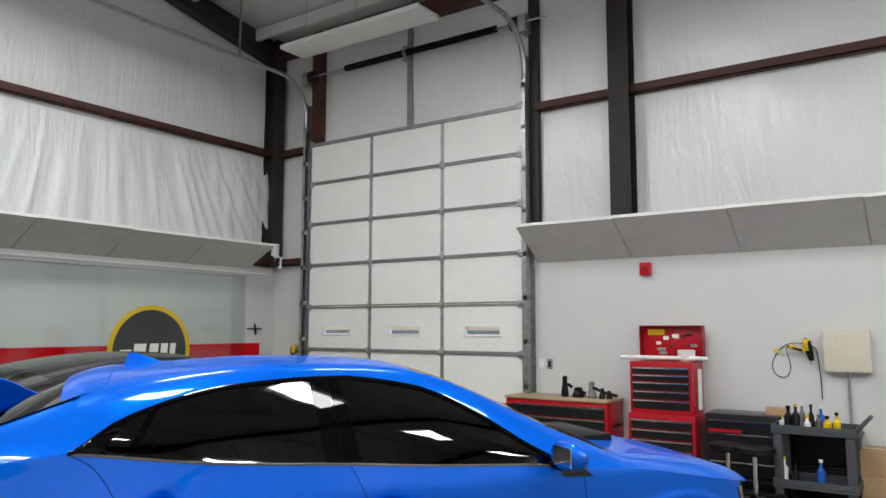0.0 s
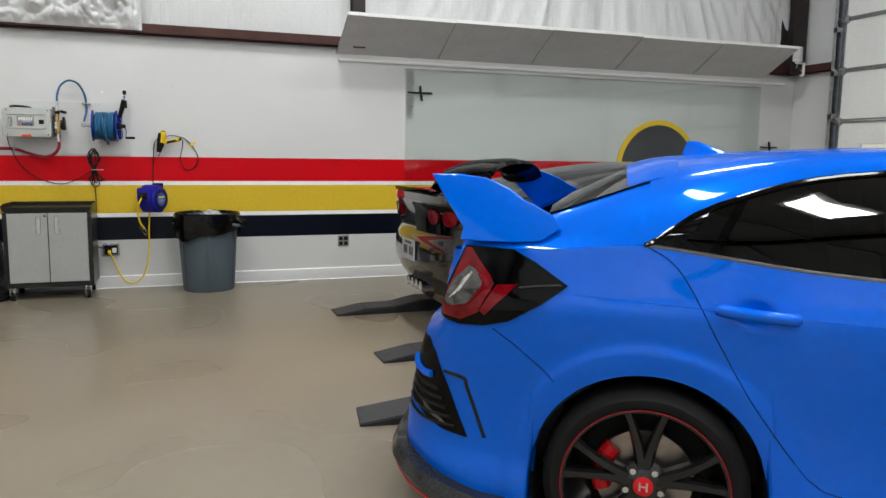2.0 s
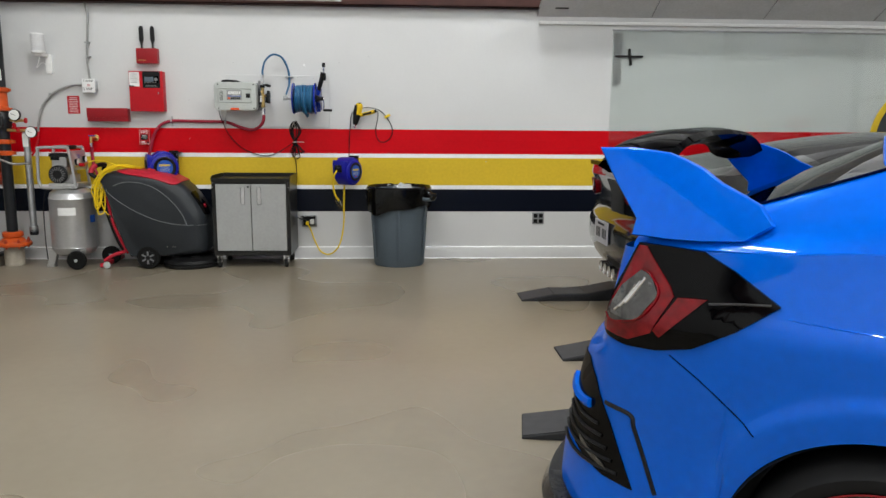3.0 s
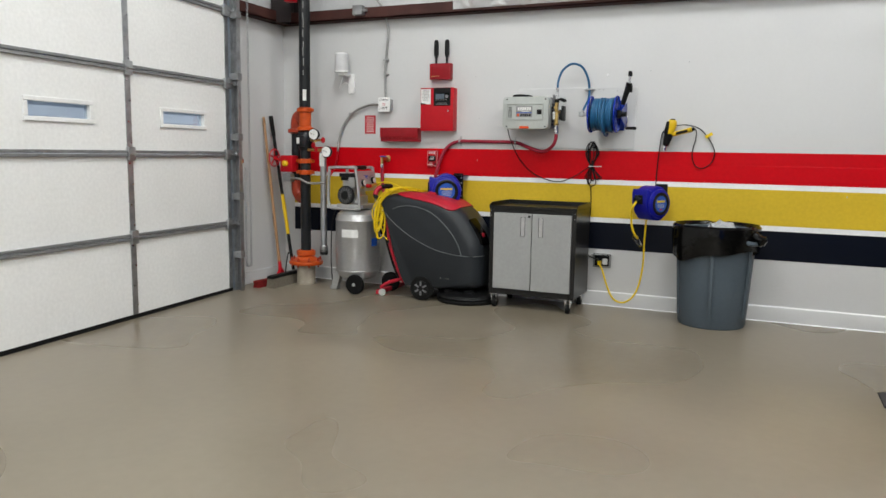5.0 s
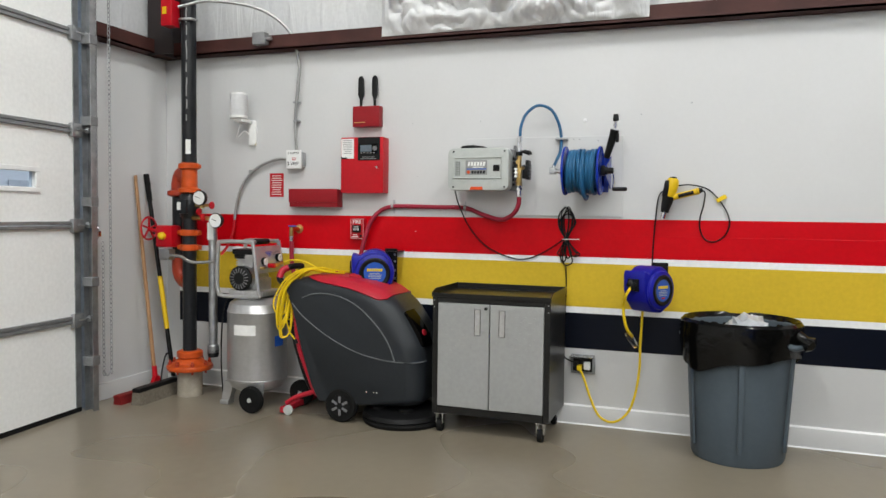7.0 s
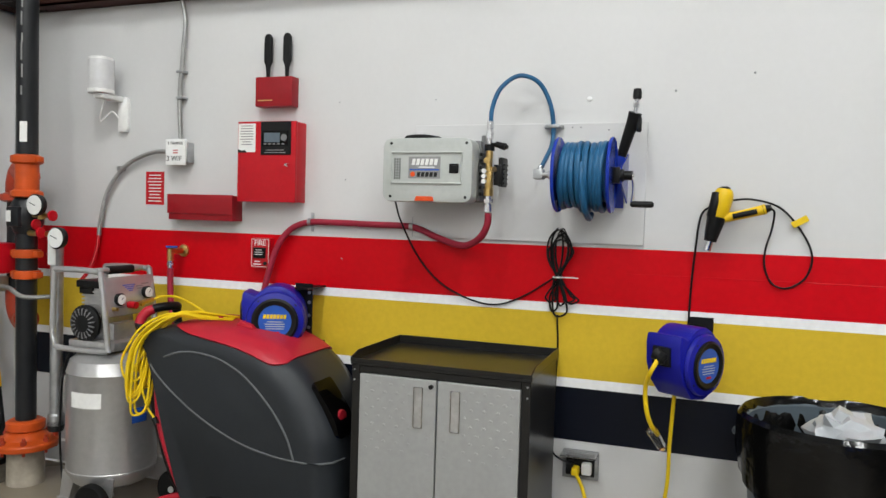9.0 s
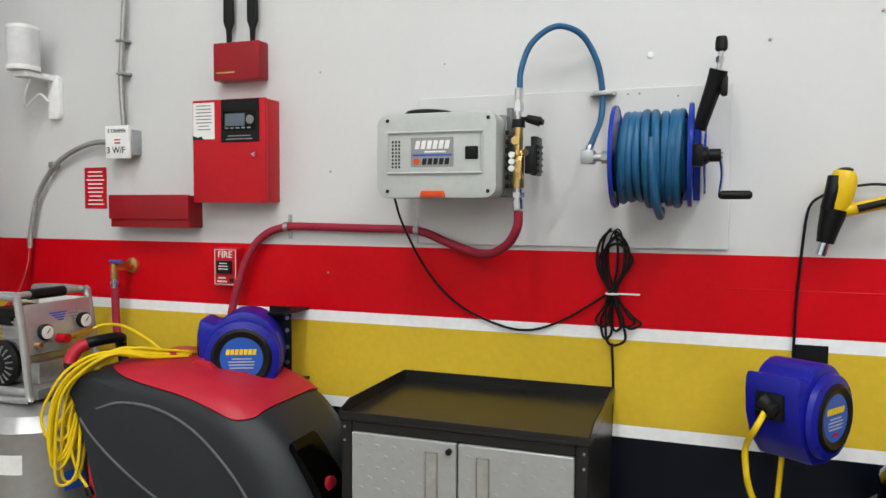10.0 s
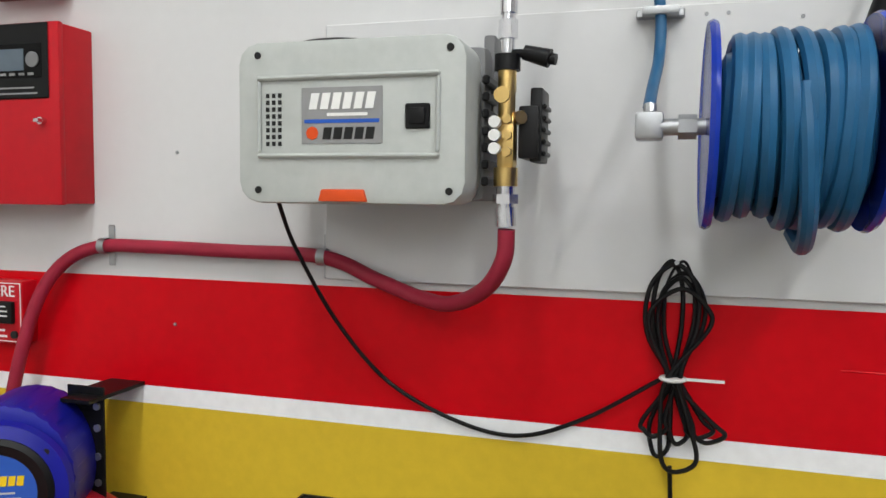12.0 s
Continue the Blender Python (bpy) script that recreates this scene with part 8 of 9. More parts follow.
# ---------------------------------------------------------------- black sports car on ramps
SPORT = dict(width=1.88, plan=[(-0.97, 0.94), (-0.965, 0.7), (-0.94, 0.45), (-0.89, 0.26), (-0.78, 0.12), (-0.55, 0.04), (-0.3, 0.005), (0.0, 0.0), (0.4, 0.015), (1.0, 0.05), (1.6, 0.05), (2.2, 0.02), (2.7, 0.0), (3.0, 0.04), (3.25, 0.22), (3.4, 0.55), (3.44, 0.94)],
             side=[(0.13, 0.05), (0.2, 0.02), (0.4, 0.06), (0.6, 0.03), (0.75, 0.0), (0.85, 0.03), (0.98, 0.09)],
             rear=[(0.13, 0.2), (0.24, 0.14), (0.34, 0.05), (0.48, 0.0), (0.62, 0.01), (0.66, 0.05), (0.85, 0.035), (0.93, 0.0), (0.99, 0.03)],
             front=[(0.13, 0.03), (0.3, 0.0), (0.5, 0.05), (0.7, 0.2), (0.8, 0.3)],
             top=[(-1.0, 0.975), (-0.5, 0.975), (-0.2, 0.96), (0.2, 0.93), (0.6, 0.9), (1.2, 0.875), (1.8, 0.87), (2.3, 0.83), (2.8, 0.76), (3.2, 0.66), (3.5, 0.6)],
             axles=(0.0, 2.71), sill=0.13, arch=0.355, axle_z=0.335)
SPORT_UP = dict(x0=-0.72, x1=3.2, marks=[-0.55, 0.0, 0.1, 1.0, 1.62, 1.64, 2.44],
                centre=[(-0.72, 0.985), (-0.55, 1.0), (-0.1, 1.09), (0.3, 1.155), (0.7, 1.205), (1.0, 1.225), (1.3, 1.22), (1.62, 1.17), (1.9, 1.08), (2.44, 0.89), (2.8, 0.82), (3.2, 0.7)],
                glass_top=[(-0.72, 0.977), (-0.1, 0.98), (0.1, 1.0), (0.4, 1.08), (0.8, 1.13), (1.2, 1.14), (1.5, 1.1), (1.8, 1.0), (2.15, 0.86), (3.2, 0.6)],
                roof_y=[(-0.72, 0.3), (0.0, 0.42), (0.6, 0.4), (1.3, 0.38), (1.9, 0.3), (2.4, 0.2), (3.2, 0.3)])


def sports_car(m):
    car = thing("sports_car", m, "dark grey sports coupe with round-edged red lamps on ramps", "car")
    sh = Shell(SPORT)
    H = sh.half
    part("body", sh.body_bm(16), M_CAR_BLACK, car, "glossy near-black body")
    secs = upper_sections(sh, SPORT_UP)
    part("roof", both(secs, 5, 11, 0.1, 1.62, H), M_CARBON, car, "dark roof panel")
    for mir in (False, True):
        part("quarter_panel", strip_part(secs, 0, 7, -0.72, 0.1, H, mir), M_CAR_BLACK, car)
        part("window", strip_part(secs, 0, 5, 0.1, 2.15, H, mir), M_TINT, car, "dark side glass")
        part("roof_rail", strip_part(secs, 5, 7, 1.62, 2.44, H, mir), M_CAR_BLACK, car)
    part("rear_window", both(secs, 7, 11, -0.55, 0.1, H), M_TINT, car, "dark sloping rear glass")
    part("deck", both(secs, 7, 11, -0.72, -0.55, H), M_CAR_BLACK, car)
    part("windscreen", both(secs, 7, 11, 1.62, 2.44, H), M_TINT, car)
    part("bonnet", both(secs, 0, 11, 2.44, 3.2, H), M_CAR_BLACK, car)
    part("rear_deck_lid", prism_bm([(-0.885, 0.42), (-0.70, 0.24), (-0.70, 1.64), (-0.885, 1.46), (-0.93, 0.94)], "Z", 0.965, 0.985, 0.004), M_CAR_BLACK, car)
    part("spoiler", prism_bm([(-0.965, 0.98), (-0.86, 0.985), (-0.86, 0.992), (-0.97, 1.012)], "Y", 0.52, 1.36, 0.003), M_GLOSS_BLACK, car, "low black lip spoiler")
    us = sh.u[0]
    def U(y):
        k = min((i for i in range(len(sh.line)) if sh.line[i][0] < -0.3), key=lambda i: abs(sh.line[i][1] - y))
        return sh.u[k]
    fascia = part("lamp_panel", sh.patch_bm([(us + 0.02, 0.68), (U(0.16), 0.7), (U(0.1), 0.78), (U(0.14), 0.9), (us + 0.02, 0.9)], 0.004), M_GLOSS_BLACK, car)
    for y in (0.3, 0.52):
        lp = [(U(y) + 0.085 * math.cos(a), 0.815 + 0.055 * math.sin(a)) for a in [2 * math.pi * i / 12 for i in range(12)]]
        lm = part("tail_lamp", sh.patch_bm(lp, 0.02, cuts=1), M_LAMP_RED, car, "red tail lamp")
    for y in (0.3, 0.52):
        lp = [(U(y) + 0.085 * math.cos(a), 0.815 + 0.055 * math.sin(a)) for a in [2 * math.pi * i / 12 for i in range(12)]]
        b2 = sh.patch_bm(lp, 0.02, cuts=1)
        for v in b2.verts:
            v.co.y = 2 * H - v.co.y
        part("tail_lamp", b2, M_LAMP_RED, car, "red tail lamp")
    pl = part("licence_plate", box_bm((-0.985, H - 0.155, 0.46), (-0.975, H + 0.155, 0.615), 0.003, 1), M_CAR_PLATE, car, "white licence plate with dark characters")
    for k in range(7):
        y = H - 0.115 + k * 0.036
        if k != 3:
            part("character", box_bm((-0.9858, y - 0.012, 0.5), (-0.985, y + 0.012, 0.565)), M_INK, pl)
    part("character", box_bm((-0.9858, H - 0.08, 0.585), (-0.985, H + 0.08, 0.6)), M_INK, pl)
    part("diffuser", sh.patch_bm([(us + 0.02, 0.2), (U(0.3), 0.24), (U(0.25), 0.36), (us + 0.02, 0.38)], 0.006), M_BLACK_PLASTIC, car)
    for k in range(4):
        part("exhaust_tip", lathe_bm([(0.036, -0.93), (0.04, -0.935), (0.04, -0.8)], "X", 20, (0, H - 0.16 + 0.105 * k, 0.27)), M_CHROME, car)
    for x in SPORT["axles"]:
        for y, s in ((0.0, -1), (2 * H, 1)):
            wheel(car, x, y, SPORT["axle_z"], SPORT["axle_z"], s)
            part("wheel_liner", lathe_bm([(0.35, -s * 0.30), (0.352, -s * 0.02)], "Y", 32, (x, y, SPORT["axle_z"]), False), M_RUBBER, car)
    part("cabin_floor", box_bm((-0.1, 0.25, 0.3), (2.2, 2 * H - 0.25, 0.55)), M_SEAT, car)
    return car


sports_car(pose(-5.41, 2.70, 0.09, 0, 0, 90))

M_RAMP = mat("black_foam_ramp", (0.022, 0.022, 0.024), 0.7, var=0.15, scale=20, bump=0.2, bump_scale=120)
M_RAMP_TOP = mat("worn_ramp_tread", (0.045, 0.045, 0.048), 0.6, var=0.15, scale=12)


def ramp(m, long=True):
    t = thing("car_ramp", m, "low black wedge car ramp with worn grey tread", "car ramp", "car ramps")
    prof = [(0, 0), (0, 0.006), (0.25, 0.05), (0.5, 0.055), (0.75, 0.10), (1.35, 0.10), (1.35, 0)] if long else [(0, 0), (0, 0.008), (0.55, 0.095), (1.1, 0.10), (1.1, 0)]
    part("wedge", prism_bm(prof, "X", 0, 0.27, 0.004), M_RAMP, t)
    for (a, b), (c, d) in zip(prof[1:-2], prof[2:-1]):
        part("tread", prism_bm([(a + 0.004, b + 0.001), (c - 0.002, d + 0.001), (c - 0.002, d + 0.005), (a + 0.004, b + 0.005)], "X", 0.012, 0.258), M_RAMP_TOP, t)
    return t


ramp(pose(-7.2, 1.28, 0))
ramp(pose(-5.72, 1.28, 0))
ramp(pose(-7.2, 4.15, 0))
ramp(pose(-5.72, 4.15, 0))
ramp(pose(-4.66, 0.915, 0, 0, 0, -9), False)


# ---------------------------------------------------------------- tilted valance panels
def valance(m, n, pitch, rise=0.30):
    """Row of panels leaning out from the wall; local x out of the wall, y along."""
    for k in range(n):
        t = thing("valance_panel", m @ pose(0, k * pitch, 0), "grey tilted panel mounted along the top of the wall", "wall panel", "tilted wall panels")
        lean = 0.004 * (k % 3)
        bm = prism_bm([(0.0, 0.0), (0.57, rise + lean), (0.575, rise + 0.015 + lean), (0.57, rise + 0.03 + lean), (0.0, 0.028)], "Y", 0.004, pitch - 0.004)
        part("panel", bm, M_GREY_PANEL, t)
        part("edge_trim", prism_bm([(0.571, rise + lean), (0.578, rise + 0.002 + lean), (0.578, rise + 0.034 + lean), (0.571, rise + 0.032 + lean)], "Y", 0.002, pitch - 0.002), M_WHITE_PLASTIC, t, "white edge trim")
        part("bracket", box_bm((0.0, 0.05, 0.03), (0.02, 0.09, 0.2)), M_WHITE_PLASTIC, t)
        part("seam", prism_bm([(0.02, 0.006), (0.56, rise - 0.009 + lean), (0.56, rise - 0.012 + lean), (0.02, 0.003)], "Y", 0.0, 0.004), M_GALV_DARK, t)


valance(pose(XW, 1.68, 2.405), 5, 1.135)
valance(Matrix.Translation((-4.27, YN, 2.31)) @ Matrix(((0, 1, 0, 0), (-1, 0, 0, 0), (0, 0, 1, 0), (0, 0, 0, 1))), 8, 1.162, 0.37)
structure("trim_ledge", box_bm((XW, 1.7, 2.33), (XW + 0.03, 7.7, 2.36), 0.003, 1), M_WHITE_PLASTIC, "thin white ledge under the tilted panels", "ledge")

# ---------------------------------------------------------------- clear sheet, round sign, squeegees
sheet_mat = bpy.data.materials.new("clear_film_sheet")
sheet_mat.use_nodes = True
snt = sheet_mat.node_tree
snt.nodes.remove(snt.nodes["Principled BSDF"])
s_tr = snt.nodes.new("ShaderNodeBsdfTransparent")
s_tr.inputs[0].default_value = (0.945, 0.965, 0.958, 1)
s_gl = snt.nodes.new("ShaderNodeBsdfGlossy")
s_gl.inputs["Roughness"].default_value = 0.05
s_mx = snt.nodes.new("ShaderNodeMixShader")
s_mx.inputs[0].default_value = 0.06
snt.links.new(s_tr.outputs[0], s_mx.inputs[1])
snt.links.new(s_gl.outputs[0], s_mx.inputs[2])
snt.links.new(s_mx.outputs[0], snt.nodes["Material Output"].inputs[0])
fs = on_wall("film_board", 2.44, 0.62, "large clear glossy film board fixed to the wall", "wall board")
for k in range(3):
    part("sheet", box_bm((0.006, k * 1.63 + 0.002, 0), (0.01, (k + 1) * 1.63 - 0.002, 1.66)), sheet_mat, fs, "clear glossy sheet")
part("top_rail", box_bm((0.003, -0.005, 1.66), (0.016, 4.895, 1.675), 0.002, 1), M_GALV, fs, "thin metal top rail")
rl = part("ruler_decal", box_bm((0.0105, 0.02, 1.13), (0.0112, 0.10, 1.64)), M_CLEAR, fs)
for k in range(17):
    part("tick", box_bm((0.0112, 0.01, 1.14 + 0.03 * k), (0.0118, 0.06 if k % 4 else 0.10, 1.144 + 0.03 * k)), M_GREY_INK, rl)
M_SIGN_DARK = mat("dark_gloss_sign", (0.03, 0.033, 0.037), 0.08, var=0.1, coat=0.5)
rs = on_wall("round_sign", 5.76, 1.22, "round dark glossy sign with yellow ring", "sign")
part("disc", cyl_bm(0.545, (0.011, 0, 0), (0.02, 0, 0), n=64), M_SIGN_DARK, rs)
part("ring", lathe_bm([(0.54, 0.011), (0.54, 0.024), (0.60, 0.024), (0.60, 0.011)], "X", 64, cap=False), M_YELLOW, rs, "yellow ring")
part("mark", prism_bm([(-0.44, 0.0), (-0.28, 0.0), (-0.27, 0.028), (-0.43, 0.028)], "X", 0.02, 0.022), M_PAPER, rs)
for y0, w in ((-0.26, 0.2), (-0.03, 0.15), (0.14, 0.12), (0.28, 0.1)):
    part("mark", prism_bm([(y0, -0.1), (y0 + w * 0.85, -0.1), (y0 + w, 0.1), (y0 + w * 0.15, 0.1)], "X", 0.02, 0.0225), M_PAPER, rs)


def squeegee(y, z):
    t = on_wall("squeegee", y, z, "black squeegee hung on the film board", "squeegee", "squeegees")
    part("blade", box_bm((0.014, -0.14, -0.008), (0.03, 0.14, 0.012), 0.003), M_BLACK_PLASTIC, t)
    part("handle", tube_bm([(0.024, 0.0, 0.075), (0.03, 0.0, 0.02), (0.03, 0.012, -0.04), (0.024, 0.02, -0.085)], 0.014, 10), M_BLACK_PLASTIC, t)
    return t


squeegee(2.61, 2.03)
squeegee(7.5, 1.51)

# ---------------------------------------------------------------- north wall: tool chests
M_TOOL_RED = mat("red_tool_chest_enamel", (0.42, 0.01, 0.018), 0.25, var=0.03)
M_TOOL_BLACK = mat("black_tool_chest_enamel", (0.012, 0.012, 0.013), 0.28, var=0.08)
M_WOOD_TOP = mat("plywood_top", (0.42, 0.30, 0.19), 0.5, var=0.12, scale=6)
M_CARD = mat("cardboard", (0.40, 0.26, 0.15), 0.75, var=0.06, scale=4)
M_BEIGE = mat("beige_enamel", (0.60, 0.56, 0.45), 0.45, var=0.03)
M_CART = mat("dark_grey_resin", (0.055, 0.06, 0.068), 0.55, var=0.08)


def drawer_chest(name, x0, x1, y0, y1, z0, z1, heights, body, front, label, cols=1):
    t = thing(name, pose(0, 0, 0), label, "tool chest", "tool chests")
    part("carcass", box_bm((x0, y0 + 0.012, z0), (x1, y1, z1), 0.006), body, t)
    z = z1 - 0.05
    for i, hgt in enumerate(heights):
        n = cols if i else 1
        w = (x1 - x0 - 0.05) / n
        for c in range(n):
            a = x0 + 0.025 + c * w
            d = part("drawer", box_bm((a + 0.004, y0, z - hgt + 0.006), (a + w - 0.004, y0 + 0.012, z - 0.006), 0.003, 1), front, t)
            part("pull", box_bm((a + 0.01, y0 - 0.012, z - 0.024), (a + w - 0.01, y0, z - 0.008), 0.003, 1), M_CHROME, d, "bright drawer pull")
        z -= hgt
    for x in (x0 + 0.06, x1 - 0.06):
        for y in (y0 + 0.08, y1 - 0.08):
            if z0 < 0.2:
                part("caster", lathe_bm([(0.02, x - 0.016), (0.055, x - 0.016), (0.055, x + 0.016), (0.02, x + 0.016)], "X", 16, (0, y, 0.055)), M_RUBBER, t)
                part("caster_plate", box_bm((x - 0.03, y - 0.03, 0.06), (x + 0.03, y + 0.03, z0), 0.003, 1), M_STEEL_DARK, t)
    return t


t1 = drawer_chest("tool_chest", -4.46, -3.24, 7.38, 7.84, 0.12, 0.745, (0.13, 0.11, 0.11, 0.2), M_TOOL_RED, M_TOOL_BLACK, "low red tool chest with wooden top and drawers", 2)
part("worktop", box_bm((-4.47, 7.37, 0.745), (-3.23, 7.85, 0.77), 0.004), M_WOOD_TOP, t1, "plywood worktop")
for k in range(4):
    part("side_hook", tube_bm([(-3.24, 7.5 + 0.07 * k, 0.5), (-3.2, 7.5 + 0.07 * k, 0.49), (-3.19, 7.5 + 0.07 * k, 0.53)], 0.006, 6), M_BLACK_PLASTIC, t1)
t2 = drawer_chest("tool_chest", -3.02, -2.34, 7.40, 7.84, 0.12, 0.665, (0.1, 0.1, 0.1, 0.15), M_TOOL_RED, M_TOOL_BLACK, "red rolling tool chest with black drawers")
t3 = drawer_chest("tool_chest", -3.00, -2.36, 7.42, 7.82, 0.667, 1.19, (0.075, 0.075, 0.09, 0.09, 0.1), M_TOOL_RED, M_TOOL_BLACK, "red top tool chest with raised lid")
ld2 = part("lid", moved(box_bm((-0.33, -0.012, 0), (0.33, 0.012, 0.36), 0.006), pose(-2.655, 7.80, 1.2, 0, 0, 0)), M_TOOL_RED, t3, "raised red lid with stickers")
part("lid_rim", merge(box_bm((-2.985, 7.70, 1.2), (-2.972, 7.788, 1.56), 0.003, 1), box_bm((-2.338, 7.70, 1.2), (-2.325, 7.788, 1.56), 0.003, 1), box_bm((-2.972, 7.70, 1.547), (-2.338, 7.788, 1.56), 0.003, 1)), M_FIRE_DARK, ld2)
part("sticker", box_bm((-2.92, 7.785, 1.46), (-2.74, 7.788, 1.52)), M_YELLOW_CORD, ld2, "yellow sticker")
rnd = random.Random(3)
for k in range(14):
    x, z = -2.95 + 0.5 * rnd.random(), 1.25 + 0.2 * rnd.random()
    part("sticker", box_bm((x, 7.784 - 0.0002 * k, z), (x + 0.03 + 0.06 * rnd.random(), 7.788, z + 0.02 + 0.02 * rnd.random())), (M_PAPER, M_INK, M_GREY_INK, M_FIRE_DARK)[k % 4], ld2)
part("power_strip", box_bm((-2.34, 7.55, 0.72), (-2.315, 7.62, 1.12), 0.006), M_PAPER, t3, "white power strip")
rl2 = thing("paper_roll", pose(-2.72, 7.55, 1.205), "white rolled material lying across the chest", "roll")
part("roll", lathe_bm([(0.006, -0.42), (0.022, -0.41), (0.022, 0.48), (0.006, 0.49)], "X", 16, (0, 0, 0.022)), M_PAPER, rl2)
wb = thing("white_bowl", pose(-2.46, 7.6, 1.195), "round white plastic container on the chest", "container")
part("bowl", lathe_bm([(0.06, 0.0), (0.085, 0.05), (0.09, 0.11), (0.08, 0.115)], "Z", 20), M_PAPER, wb)
t4 = drawer_chest("tool_chest", -2.24, -1.53, 7.38, 7.84, 0.12, 0.715, (0.12, 0.12, 0.14, 0.14), M_TOOL_BLACK, M_TOOL_BLACK, "black rolling tool chest with bright drawer edges")
part("sticker", box_bm((-2.2, 7.366, 0.545), (-1.9, 7.368, 0.575)), M_FIRE_RED, t4, "red label strip")
for k, (x, z, w, hh, m_) in enumerate(((-3.82, 0.77, 0.07, 0.22, M_BLACK_PLASTIC), (-3.66, 0.77, 0.12, 0.1, M_BLACK_PLASTIC), (-3.5, 0.77, 0.08, 0.17, M_MID_GREY), (-3.38, 0.77, 0.06, 0.1, M_BLACK_PLASTIC), (-3.3, 0.77, 0.06, 0.08, M_BLACK_PLASTIC))):
    tl = thing("polisher", pose(x, 7.6, z), "black handheld polishing tool standing on the worktop", "power tool", "polishing tools")
    part("body", lathe_bm([(w * 0.5, 0.0), (w * 0.62, 0.02), (w * 0.5, hh * 0.4), (w * 0.36, hh * 0.7), (w * 0.4, hh), (w * 0.2, hh + 0.01)], "Z", 16), m_, tl)
    part("handle", tube_bm([(0.0, 0.0, hh * 0.6), (0.05, -0.02, hh * 0.62), (0.1, -0.03, hh * 0.5)], 0.018, 8), M_BLACK_PLASTIC, tl)
ct = thing("utility_cart", pose(-1.24, 7.22, 0), "dark grey resin utility cart loaded with bottles", "utility cart")
for z in (0.16, 0.62):
    part("shelf", merge(box_bm((-0.33, -0.22, z), (0.33, 0.22, z + 0.02), 0.004), box_bm((-0.33, -0.22, z + 0.02), (0.33, -0.205, z + 0.075), 0.004), box_bm((-0.33, 0.205, z + 0.02), (0.33, 0.22, z + 0.075), 0.004), box_bm((-0.33, -0.205, z + 0.02), (-0.315, 0.205, z + 0.075), 0.004), box_bm((0.315, -0.205, z + 0.02), (0.33, 0.205, z + 0.075), 0.004)), M_CART, ct)
for x in (-0.28, 0.28):
    for y in (-0.18, 0.18):
        part("leg", box_bm((x - 0.035, y - 0.03, 0.10), (x + 0.035, y + 0.03, 0.62), 0.01), M_CART, ct)
        part("caster", lathe_bm([(0.02, x - 0.015), (0.05, x - 0.015), (0.05, x + 0.015), (0.02, x + 0.015)], "X", 16, (0, y, 0.05)), M_RUBBER, ct)
part("push_handle", tube_bm([(0.32, -0.18, 0.66), (0.4, -0.17, 0.76), (0.42, 0.0, 0.78), (0.4, 0.17, 0.76), (0.32, 0.18, 0.66)], 0.018, 8), M_CART, ct)
rnd = random.Random(9)
for k in range(14):
    x, y = -1.5 + 0.5 * rnd.random(), 7.08 + 0.26 * rnd.random()
    r, hh = 0.022 + 0.02 * rnd.random(), 0.09 + 0.13 * rnd.random()
    low = k > 9
    bt = thing("spray_bottle", pose(x, y, 0.18 if low else 0.64), "small plastic detailing bottle standing on the cart", "bottle", "bottles on the cart")
    part("bottle", lathe_bm([(r, 0.0), (r, hh * 0.65), (r * 0.4, hh * 0.8), (r * 0.4, hh)], "Z", 14), (M_BLACK_PLASTIC, M_PAPER, M_MID_GREY, M_YELLOW_PLASTIC, M_BLACK_PLASTIC, M_REEL_BLUE)[k % 6], bt)
    part("cap", cyl_bm(r * 0.5, (0, 0, hh), (0, 0, hh + 0.025), n=10), (M_BLACK_PLASTIC, M_YELLOW_PLASTIC, M_PAPER)[k % 3], bt)
for k, (x, y) in enumerate(((-1.95, 7.05), (-1.7, 6.95))):
    so = thing("rolling_stool", pose(x, y, 0), "round black rolling stool with steel column", "stool", "rolling stools")
    part("seat", lathe_bm([(0.02, 0.43), (0.16, 0.43), (0.175, 0.45), (0.17, 0.49), (0.02, 0.5)], "Z", 28), M_BLACK_PLASTIC, so)
    part("column", cyl_bm(0.022, (0, 0, 0.1), (0, 0, 0.43), n=14), M_CHROME, so)
    for a in range(5):
        lg = part("leg", moved(box_bm((0, -0.018, 0.075), (0.22, 0.018, 0.105), 0.006), Matrix.Rotation(radians(72 * a), 4, "Z")), M_BLACK_PLASTIC, so)
        part("caster", moved(lathe_bm([(0.01, -0.012), (0.036, -0.012), (0.036, 0.012), (0.01, 0.012)], "Y", 14, (0.21, 0, 0.038)), Matrix.Rotation(radians(72 * a), 4, "Z")), M_RUBBER, lg)
for x, y, z, w, d, hh, ang in ((-0.72, 7.55, 0.0, 0.42, 0.4, 0.26, 2), (-0.72, 7.55, 0.26, 0.4, 0.38, 0.22, -3), (-1.62, 7.62, 0.715, 0.2, 0.16, 0.07, 5)):
    cb = thing("cardboard_box", pose(x, y, z, 0, 0, ang), "closed brown cardboard box with taped top", "box", "cardboard boxes")
    part("carton", box_bm((-w / 2, -d / 2, 0), (w / 2, d / 2, hh), 0.004), M_CARD, cb)
    part("tape", box_bm((-w / 2 + 0.002, -0.025, hh), (w / 2 - 0.002, 0.025, hh + 0.001)), M_BEIGE, cb)
